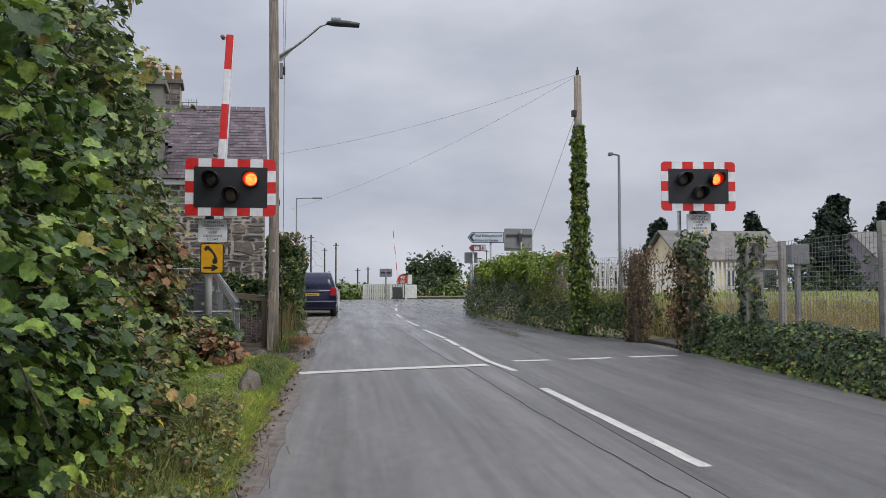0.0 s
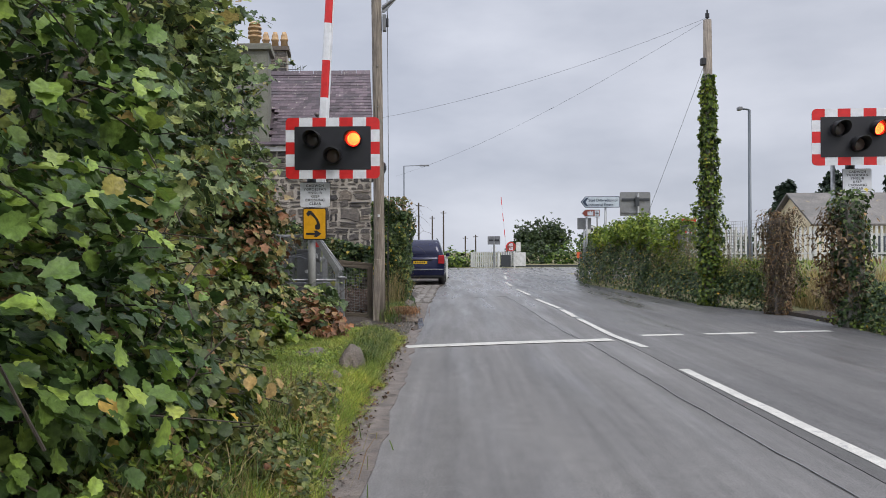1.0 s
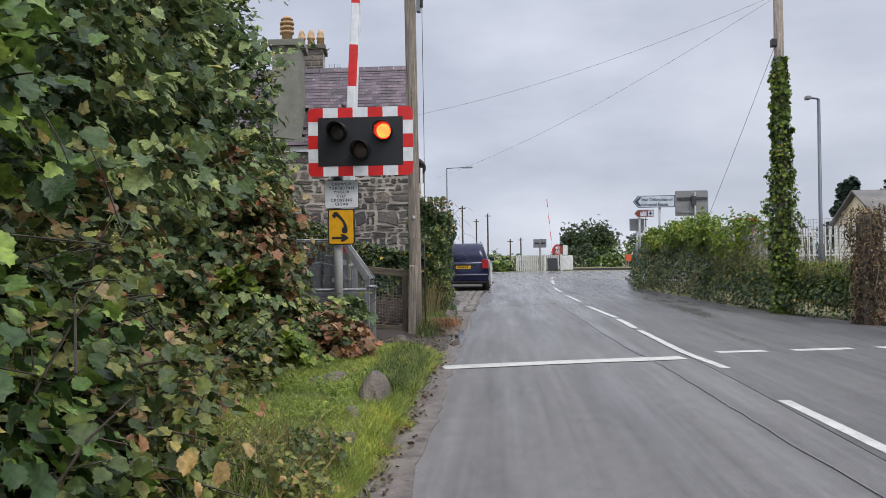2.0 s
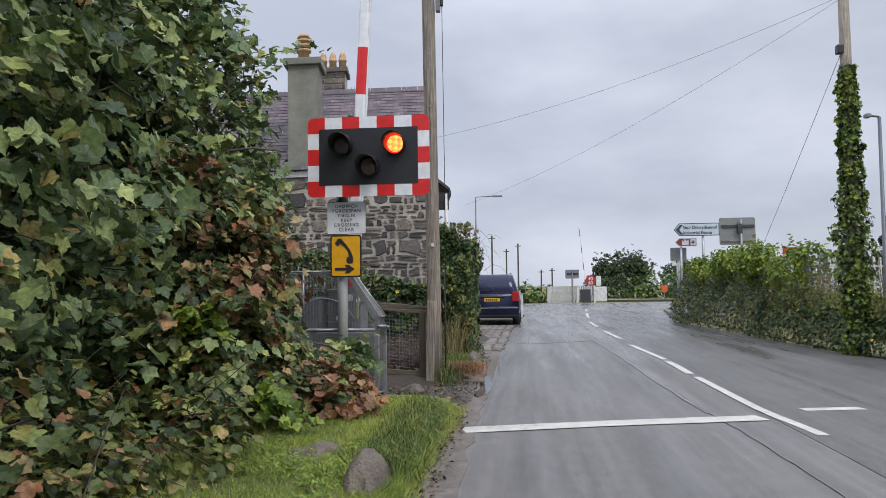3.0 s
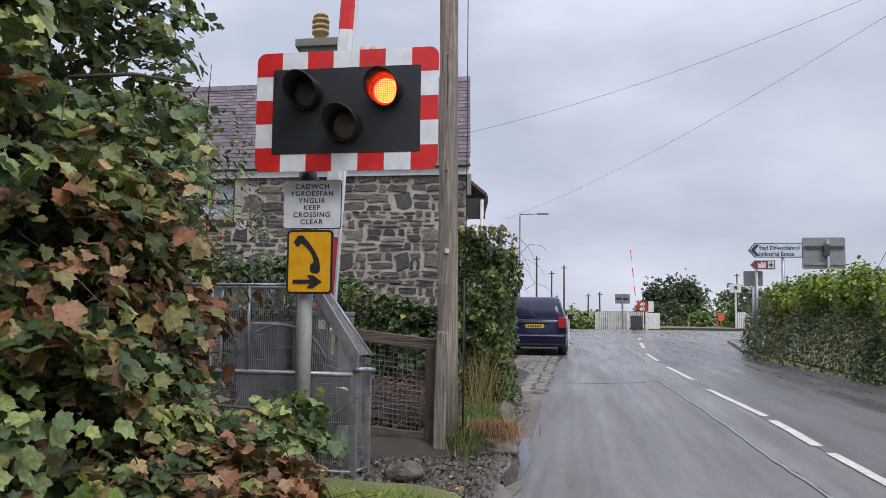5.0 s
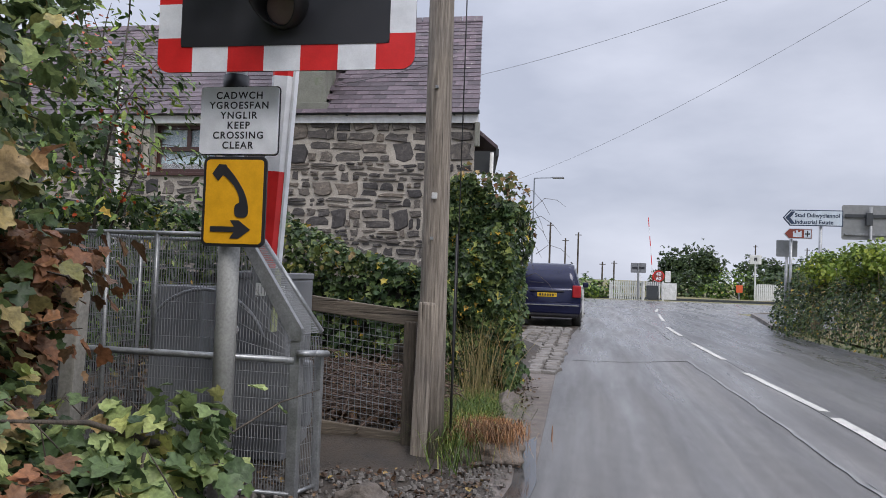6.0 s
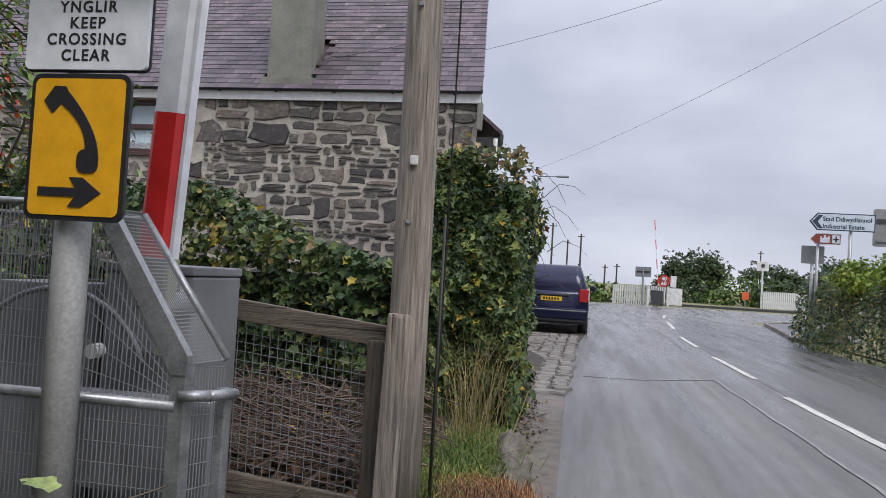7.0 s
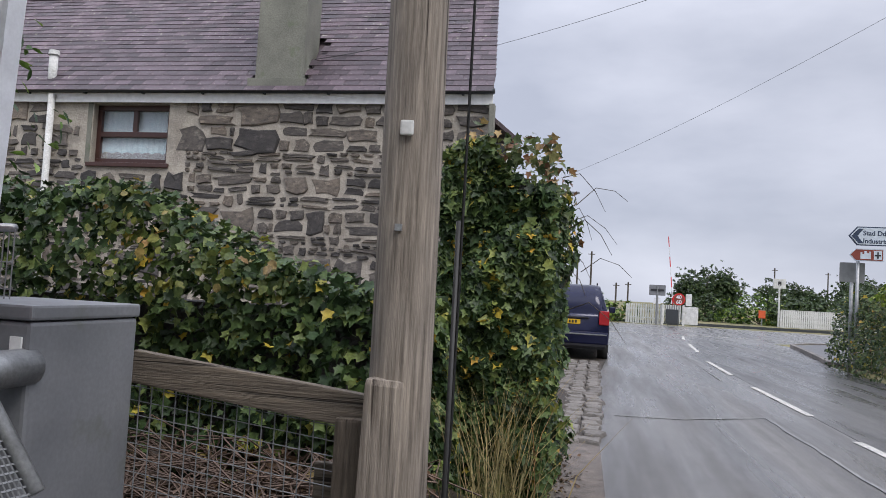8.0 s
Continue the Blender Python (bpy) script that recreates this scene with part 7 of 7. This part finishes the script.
# ---- white palisade ----
def palisade(name, a, b, h, label, gap=0.17, w=0.085):
    f = thing(name, label, "fence")
    a, b = Vector(a), Vector(b)
    L = (b - a).length
    d = (b - a) / L
    nrm = Vector((-d.y, d.x, 0))
    turn = Matrix.Rotation(math.atan2(d.y, d.x), 4, "Z")
    bm = boxed((-w / 2, -0.012, 0), (w / 2, 0.012, h))
    pale = part("pale", bm, "offwhite", f)
    pale.matrix_local = Matrix.Translation(a) @ turn
    n = int(L / gap)
    for k in range(1, n + 1):
        o = pale.copy()
        scene.collection.objects.link(o)
        o.matrix_local = Matrix.Translation(a + d * gap * k) @ turn
    for z in (0.35, h - 0.35):
        part("rail", boxed((0, 0.015, z), (L, 0.06, z + 0.06), 0, Matrix.Translation(a) @ turn), "offwhite", f)
    for k in range(int(L / 2.7) + 1):
        part("post", boxed((k * 2.7 - 0.05, 0.06, 0), (k * 2.7 + 0.05, 0.16, h - 0.1), 0, Matrix.Translation(a) @ turn), "offwhite", f)
    return f


palisade("palisade_fence", (7.6, 30.0, 0.75), (15.6, 28.6, 0.75), 1.35, "white palisade fence across the meadow")
palisade("picket_fence", (1.2, 63.2, 0), (3.3, 62.3, 0), 1.25, "white picket fence at the railway", 0.16, 0.1)
palisade("picket_fence", (13.2, 75, 0), (24, 77, 0), 1.35, "white fence beside the track", 0.16, 0.13)

# ---- far crossing ----
fs = thing("far_signal", "grey back of the far crossing signal", "traffic signal", pose(2.98, 62.0, 0))
part("post", rodded((0, 0, 0), (0, 0, 2.4), 0.07, seg=10), "galv", fs)
part("board", plate(round_rect(-0.5, 1.82, 0.5, 2.48, 0.05), -0.02, 0.02), "grey_paint", fs, "grey board back")
part("bracket", boxed((-0.4, -0.05, 2.1), (0.4, -0.021, 2.22)), "black", fs)
part("plate", boxed((-0.22, -0.03, 1.3), (0.22, -0.01, 1.65)), "sign_white", fs)
fb = thing("far_barrier", "raised thin barrier arm beyond the junction", "barrier", pose(4.05, 63.0, 0))
part("machine", boxed((-0.35, -0.3, 0), (0.35, 0.3, 1.25), 0.03), "grey_paint", fb)
base = Matrix.Translation((0, 0, 1.1)) @ Matrix.Rotation(radians(-5.5), 4, "Y")
for k in range(7):
    part("arm_section", boxed((-0.026, -0.03, 0.65 * k), (0.026, 0.03, 0.65 * k + 0.65), 0, base), "red" if k % 2 == 0 else "sign_white", fb)
sp = thing("speed_sign", "round red-rimmed railway speed sign", "road sign", pose(4.36, 62.6, 0))
bm = bmesh.new()
rod(bm, (0, 0, 1.65), (0, 0.03, 1.65), 0.38, seg=28)
part("disc", bm, "red", sp)
part("inner_disc", rodded((0, -0.004, 1.65), (0, -0.001, 1.65), 0.31, seg=28), "brown_sign", sp)
lettering("speed_figures", "40", 0.34, pose(0, -0.006, 1.68, 90), "sign_white", sp, stroke=0.006)
lettering("speed_figures", "60", 0.34, pose(0, -0.006, 1.37, 90), "sign_white", sp, stroke=0.006)
part("post", rodded((0, 0.05, 0), (0, 0.05, 1.9), 0.05, seg=8), "galv", sp)
part("side_box", boxed((0.42, -0.05, 1.25), (0.78, 0.1, 2.0), 0.02), "offwhite", sp)
wg = thing("wicket_gate", "white pedestrian gate and panel at the crossing", "gate", pose(0, 62.2, 0))
for k in range(9):
    part("pale", boxed((3.4 + 0.14 * k, -0.02, 0.12), (3.47 + 0.14 * k, 0.02, 1.25 + 0.02 * (k % 2))), "offwhite", wg)
part("leaf_panel", boxed((3.55, -0.05, 0.1), (4.3, -0.03, 1.0)), "steel_dark", wg)
part("side_panel", boxed((4.66, -0.04, 0.1), (5.5, 0.04, 1.2), 0.01), "offwhite", wg)
part("gate_post", boxed((3.3, -0.08, 0), (3.42, 0.06, 1.3), 0.01), "offwhite", wg)
part("gate_post", boxed((4.56, -0.08, 0), (4.68, 0.06, 1.3), 0.01), "offwhite", wg)
ts = thing("track_sign", "small square sign on a slim post", "road sign", pose(13.0, 75, 0))
part("post", rodded((0, 0, 0), (0, 0, 3.3), 0.07, seg=8), "offwhite", ts)
part("panel", boxed((-0.45, -0.05, 2.95), (0.45, 0.05, 3.7), 0.03), "offwhite", ts)
part("symbol", boxed((-0.12, -0.06, 3.2), (0.12, -0.051, 3.5)), "ink", ts)
os_ = thing("orange_notice", "small orange notice beside the track", "road sign", pose(11.8, 75, 0))
part("panel", boxed((-0.25, -0.04, 0.6), (0.25, 0.04, 1.2), 0.02), "orange_sign", os_)
part("post", rodded((0, 0.05, 0), (0, 0.05, 0.7), 0.05, seg=8), "galv", os_)
for y in (66.5, 68.0):
    bm = boxed((-60, y - 0.04, -0.05), (60, y + 0.04, 0.09))
    tagged(part("rail", bm, "steel_dark"), "dark steel railway rail", "rail", "railway track")
rs = thing("red_signal_lamp", "distant crossing signal behind the hedge", "traffic signal", pose(9.6, 33.5, 0))
part("board", plate(round_rect(-0.45, 2.0, 0.45, 2.6, 0.04), -0.02, 0.02), "red", rs)
part("face", plate(round_rect(-0.34, 2.1, 0.34, 2.5, 0.02), -0.028, -0.021), "black", rs)
part("post", rodded((0, 0.05, 0), (0, 0.05, 2.4), 0.05, seg=10), "galv", rs)
for x, y, h in ((-3.6, 75, 6.0), (-2.6, 85, 5.2), (-1.3, 80, 5.5), (1.0, 85, 3.0), (2.2, 88, 3.2), (19, 105, 6.0), (26, 110, 6.0)):
    pp = thing("distant_pole", "distant dark wooden telegraph pole", "pole", pose(x, y, 0))
    part("shaft", rodded((0, 0, 0), (0, 0, h), 0.09, 0.07, 8), "bark", pp)
    part("crossarm", boxed((-0.3, -0.04, h - 0.28), (0.3, 0.04, h - 0.21)), "bark", pp)


# ---- far trees, hedges and houses ----
def tree(name, label, c, h, crown, n, size, mt, seed, trunk=0.25, shape="tuft", cat="tree"):
    e = thing(name, label, cat, pose(*c))
    rng = random.Random(seed)
    bm = bmesh.new()
    tube(bm, [(0, 0, 0), (0.05 * h * 0.2, 0, h * 0.35), (0, 0, h * 0.8)], [trunk, trunk * 0.75, trunk * 0.25], 8)
    for (cx, cy, cz), r in crown:
        tube(bm, [(0, 0, h * 0.3), (cx * 0.5, cy * 0.5, (h * 0.3 + cz) / 2), (cx, cy, cz)], [trunk * 0.45, trunk * 0.3, trunk * 0.1], 6)
    part("trunk", bm, "bark", e, "", True)
    ps, ns = [], []
    for k, (cc, r) in enumerate(crown):
        p, q = shell(cc, r, n // len(crown), seed * 13 + k, inner=0.55, wob=0.4)
        ps.append(p), ns.append(q)
    leaves("crown", np.concatenate(ps), np.concatenate(ns), size, shape, mt, e, seed=seed, droop=0.2, jitter=0.8)
    return e


tree("round_tree", "broad dark green tree beyond the railway", (10, 92, 0), 5.4, [((0, 0, 3.2), (3.0, 2, 2.0)), ((-1.6, 0, 2.2), (1.8, 1.6, 1.5)), ((1.6, 0, 2.6), (1.6, 1.6, 1.8))], 20000, 0.22, "lf_tree", 1)
tree("round_tree", "dark green tree beyond the railway", (17.5, 95, 0), 5.0, [((0, 0, 2.6), (2.6, 2, 1.6)), ((2.4, 0, 2.1), (2.0, 1.6, 1.4))], 13000, 0.22, "lf_tree", 2)
tree("round_tree", "dark green tree beyond the railway", (22.5, 88, 0), 5.0, [((0, 0, 2.8), (2.2, 2, 1.9)), ((2.6, 0, 2.3), (2.0, 1.6, 1.6))], 13000, 0.22, "lf_tree", 3)
for i, (x, y, rx, h, mt) in enumerate(((8, 84, 3.2, 1.7, "lf_tree"), (13, 82, 4.0, 1.9, "lf_hazel"), (20, 84, 4.5, 2.3, "lf_tree"), (29, 84, 6, 2.6, "lf_tree"), (-1.5, 66, 3.2, 1.15, "lf_hazel"), (-7, 68, 4, 1.4, "lf_tree"), (40, 90, 9, 3, "lf_tree"), (16.5, 80, 3.5, 2.0, "lf_tree"), (24, 82, 4, 2.4, "lf_hazel"), (-20, 90, 14, 3.2, "lf_tree"))):
    e = thing("scrub", "dark green scrub beside the railway", "bush", pose(x, y, 0))
    p, q = shell((0, 0, h * 0.35), (rx, 1.6, h * 0.95), 4200, 200 + i, wob=0.4, inner=0.5, spread=0.25)
    leaves("foliage", p, q, 0.26, "tuft", mt, e, seed=200 + i)
    bm = bmesh.new()
    limbs(bm, (0, 0, 0), [(rx * 0.5, 0, h * 0.7), (-rx * 0.5, 0, h * 0.7), (0, 0, h * 0.8)], 0.05, i)
    part("branchwork", bm, "bark", e)


def pine(c, h, w, seed):
    rng = random.Random(seed)
    crown = []
    for k in range(9):
        t = k / 8
        z = h * (0.38 + 0.58 * t)
        s = w * (1 - 0.75 * t) * rng.uniform(0.6, 1.0)
        crown.append(((rng.uniform(-0.6, 0.6) * s, rng.uniform(-0.4, 0.4) * s, z), (s * 0.75, s * 0.6, h * 0.10)))
    return tree("pine_tree", "dark wind-shaped pine behind the bungalow", c, h, crown, 15000, 0.27, "lf_pine", seed, 0.3)


for i, (x, y, h, w) in enumerate(((24.3, 58, 6.0, 2.4), (28.9, 60, 6.9, 3.4), (33.4, 60, 6.7, 2.6), (38.2, 56, 7.8, 3.8), (42.4, 56, 7.3, 3.8))):
    pine((x, y, 0), h, w, 30 + i)
tree("shrub_tree", "dense dark shrub before the far house", (28.7, 43.5, 0), 5.2, [((0, 0, 3.0), (1.3, 1.2, 1.6)), ((-0.6, 0, 1.8), (1.3, 1.2, 1.5)), ((0.9, 0, 2.0), (1.3, 1.2, 1.4))], 7000, 0.3, "lf_pine", 41, cat="shrub")
for i, (x, y, rx, h) in enumerate(((22, 36, 3.0, 1.9), (27, 35, 3.0, 2.4), (31, 36, 3.5, 3.2), (36, 34, 4, 2.8), (38, 29, 4, 2.8), (27, 28, 2.2, 1.6))):
    e = thing("garden_hedge", "dark garden hedge beyond the meadow", "hedge", pose(x, y, 0))
    p, q = shell((0, 0, h * 0.35), (rx, 1.2, h * 0.85), 3200, 250 + i, wob=0.4)
    leaves("foliage", p, q, 0.2, "tuft", "lf_tree", e, seed=250 + i)


def bungalow(name, label, m, L, D, eave, ridge, wall_m):
    h = thing(name, label, "house", m)
    bm = bmesh.new()
    prof = [(-D / 2, 0), (D / 2, 0), (D / 2, eave), (0, ridge), (-D / 2, eave)]
    a = [bm.verts.new((-L / 2, y, z)) for y, z in prof]
    b = [bm.verts.new((L / 2, y, z)) for y, z in prof]
    bm.faces.new(a), bm.faces.new(b[::-1])
    for i in range(5):
        bm.faces.new((a[i], a[(i + 1) % 5], b[(i + 1) % 5], b[i]))
    part("wall", bm, wall_m, h)
    for s in (-1, 1):
        bm = bmesh.new()
        c = [(-L / 2 - 0.3, s * (D / 2 + 0.35), eave - 0.2), (L / 2 + 0.3, s * (D / 2 + 0.35), eave - 0.2), (L / 2 + 0.3, 0, ridge + 0.08), (-L / 2 - 0.3, 0, ridge + 0.08)]
        t = [bm.verts.new(Vector(p) + Vector((0, 0, 0.12))) for p in c]
        u = [bm.verts.new(Vector(p)) for p in c]
        bm.faces.new(t), bm.faces.new(u[::-1])
        for i in range(4):
            bm.faces.new((t[i], t[(i + 1) % 4], u[(i + 1) % 4], u[i]))
        part("roof", bm, "far_roof", h)
    for k in range(3):
        x = -L / 2 + (k + 0.7) * L / 3.4
        w = part("window", boxed((x - 0.6, -D / 2 - 0.04, 1.0), (x + 0.6, -D / 2 - 0.01, 2.1)), "car_glass", h)
        part("frame", boxed((x - 0.68, -D / 2 - 0.03, 0.92), (x + 0.68, -D / 2 - 0.005, 2.18)), "pvc", w)
    return h


bungalow("bungalow", "cream bungalow with a grey tiled roof", pose(23.5, 47.5, 0, 0, 0, 0), 6.8, 6.0, 2.8, 4.5, "cream")
bungalow("bungalow", "mauve house with a grey tiled roof", pose(39.8, 48.0, 0, 0, 0, -8), 11, 6.4, 2.9, 4.6, "plum")

eb = thing("equipment_cabinet", "small grey equipment cabinet on a post", "cabinet", pose(9.9, 16.0, 0))
part("body", boxed((-0.22, -0.12, 1.68), (0.22, 0.12, 2.12), 0.02), "grey_paint", eb)
part("post", boxed((-0.05, -0.05, 0), (0.05, 0.05, 1.68)), "galv", eb)


# ---- pieces: wall stones, slates, cobbles, kerbs ----
def piece_meshes(name, count, material, uneven, seed, flat=0.0):
    """Unit blocks, chipped each in its own way: x and z from -0.5 to 0.5, y from 0 (back) to -1 (face)."""
    out = []
    for k in range(count):
        rng = random.Random(seed + k)
        n = 8
        ring = []
        for i, (x, z) in enumerate(((-0.5, -0.5), (0, -0.5), (0.5, -0.5), (0.5, 0), (0.5, 0.5), (0, 0.5), (-0.5, 0.5), (-0.5, 0))):
            ring.append((x + rng.uniform(-uneven, uneven), z + rng.uniform(-uneven, uneven) * 1.2))
        v = [(x, 0.0, z) for x, z in ring] + [(x * 0.96, -0.75 + rng.uniform(-0.15, 0.1), z * 0.93) for x, z in ring] + [(x * 0.90, -1.0 + rng.uniform(-0.25, 0.15), z * 0.84) for x, z in ring] + [(rng.uniform(-0.1, 0.1), -1.05 + rng.uniform(-0.2, 0.2), 0)]
        f = []
        for lay in range(2):
            for i in range(n):
                f.append((lay * n + i, lay * n + (i + 1) % n, (lay + 1) * n + (i + 1) % n, (lay + 1) * n + i))
        f += [(2 * n + i, 2 * n + (i + 1) % n, 3 * n) for i in range(n)]
        me = bpy.data.meshes.new(name)
        me.from_pydata(v, [], f)
        me.materials.append(M[material])
        out.append(me)
    return out


def wall_stones(h):
    rng = random.Random(17)
    meshes = piece_meshes("stone", 16, "stone", 0.13, 100)
    hy, cells, wx0, wx1 = 23.1, [], -9.03, -7.66
    z = 4.2
    while z > 1.0:
        # uneven courses: square blocks as high as the course, thin stones stacked between them
        hrow = rng.choice((0.17, 0.2, 0.25, 0.31, 0.4))
        x = -2.47
        while x > -12.5:
            block = rng.random() < (0.42 if hrow < 0.3 else 0.22)
            w = hrow * rng.uniform(0.8, 1.9) if block else rng.uniform(0.26, 0.62)
            if z > 4.0:
                w *= 1.4
            lo, hi = x - w, x
            cuts = [0.0, 1.0] if block else sorted([0.0, 1.0] + [min(0.85, max(0.15, (k + 1) / (n + 1) + rng.uniform(-0.13, 0.13))) for n in [max(1, round(hrow / 0.165) - 1)] for k in range(n)])
            for q0, q1 in zip(cuts, cuts[1:]):
                zc, hh = z - hrow * (q0 + q1) / 2, hrow * (q1 - q0)
                ends = [lo, hi] if block or rng.random() < 0.55 else [lo, lo + w * rng.uniform(0.3, 0.7), hi]
                for e0, e1 in zip(ends, ends[1:]):
                    if e1 > wx0 - 0.08 and e0 < wx1 + 0.06 and zc + hh / 2 > 3.05:
                        continue
                    cells.append(((e0 + e1) / 2 + rng.uniform(-0.015, 0.015), zc + rng.uniform(-0.018, 0.018), max(0.07, e1 - e0 - rng.uniform(0.035, 0.10)), max(0.045, hh - rng.uniform(0.03, 0.07))))
            x -= w
        z -= hrow
    # the stones nearest the lane and in the open are parts; the rest is joined
    cells.sort(key=lambda c: -c[0] - (3.0 if c[1] > 1.6 else 0.0))
    cells.sort(key=lambda c: c[1] < 1.6)
    vs, fs = [], []
    for n, (x, z, w, hh) in enumerate(cells):
        me = rng.choice(meshes)
        m = Matrix.Translation((x, hy + 0.012, z)) @ Matrix.Rotation(radians(rng.uniform(-5, 5)), 4, "Y") @ Matrix.Diagonal((w, rng.uniform(0.02, 0.055), hh, 1))
        if n < 290:
            o = new("stone", me)
            o.parent = h
            o.matrix_local = m
        else:
            b = len(vs)
            vs.extend(m @ v.co for v in me.vertices)
            fs.extend(tuple(b + i for i in p.vertices) for p in me.polygons)
    mesh_from("stone_field", vs, fs, "stone_far", h)["kind"] = "stuff"


def roof_slates(h):
    rng = random.Random(23)
    hy, ez, ry, rz = 22.9, 4.30, 25.75, 7.0
    slope = math.atan2(rz - ez + 0.03, ry - hy)
    length = math.hypot(ry - hy, rz - ez)
    gauge, w, t = 0.165, 0.245, 0.012
    me = bpy.data.meshes.new("slate")
    bm = boxed((-0.5 * w + 0.003, 0, 0), (0.5 * w - 0.003, gauge * 1.35, t))
    bm.to_mesh(me)
    bm.free()
    me.materials.append(M["slate"])
    vs, fs = [], []
    rows = int(length / gauge)
    for r in range(rows):
        y, z = hy + r * gauge * math.cos(slope), ez + r * gauge * math.sin(slope)
        right = -2.39 - SLANT * max(0, y - 23.1)
        for k in range(54):
            x = right - w * (k + (0.5 if r % 2 else 0.0)) - w * 0.5
            if r % 2 and k == 0:
                o = new("slate", me)
                o.parent = h
                o.matrix_local = Matrix.Translation((right - w * 0.25, y - 0.005, z + 0.016)) @ Matrix.Rotation(slope - 0.055, 4, "X") @ Matrix.Diagonal((0.5, 1, 1, 1))
            if -6.22 < x < -5.42 and 23.1 < y < 24.1:
                continue
            m = Matrix.Translation((x, y - 0.005, z + 0.016)) @ Matrix.Rotation(slope - 0.055 + rng.uniform(-0.01, 0.01), 4, "X") @ Matrix.Rotation(rng.uniform(-0.012, 0.012), 4, "Z")
            if r < 10 and k < 29:
                o = new("slate", me)
                o.parent = h
                o.matrix_local = m
            else:
                b = len(vs)
                vs.extend(m @ v.co for v in me.vertices)
                fs.extend(tuple(b + i for i in p.vertices) for p in me.polygons)
    ob = mesh_from("slate_field", vs, fs, "slate_far", h)
    ob["kind"] = "stuff"


wall_stones(house_thing)
roof_slates(house_thing)

cob = piece_meshes("cobble", 6, "kerb", 0.12, 300)
rng_c = random.Random(31)
for i in range(150):
    y = 19.6 + 9.6 * (i // 5) / 30 + rng_c.uniform(-0.05, 0.05)
    x = -0.76 - 0.22 * (i % 5) + rng_c.uniform(-0.03, 0.03)
    o = new("cobble", rng_c.choice(cob))
    o.parent = yard
    o.location = (x, y, 0.0)
    o.rotation_euler = (radians(-90), 0, radians(rng_c.uniform(-12, 12)))
    o.scale = (0.2, 0.045, 0.26)

kerbs = [(5.1, 33.3), (5.7, 37.5), (6.3, 42.4), (7.3, 44.3), (9.0, 45.4), (14, 46.0)]
for (xa, ya), (xb, yb) in zip(kerbs, kerbs[1:]):
    L = math.dist((xa, ya), (xb, yb))
    n = max(1, round(L / 0.9))
    for k in range(n):
        t = (k + 0.5) / n
        o = part("kerb", boxed((-L / n / 2 + 0.006, 0.0, -0.1), (L / n / 2 - 0.006, 0.14, 0.12), 0.012), "kerb", pavement)
        o.matrix_local = Matrix.Translation((xa + (xb - xa) * t, ya + (yb - ya) * t, 0)) @ Matrix.Rotation(math.atan2(yb - ya, xb - xa) + math.pi, 4, "Z") @ Matrix.Translation((0, 0.0, 0))
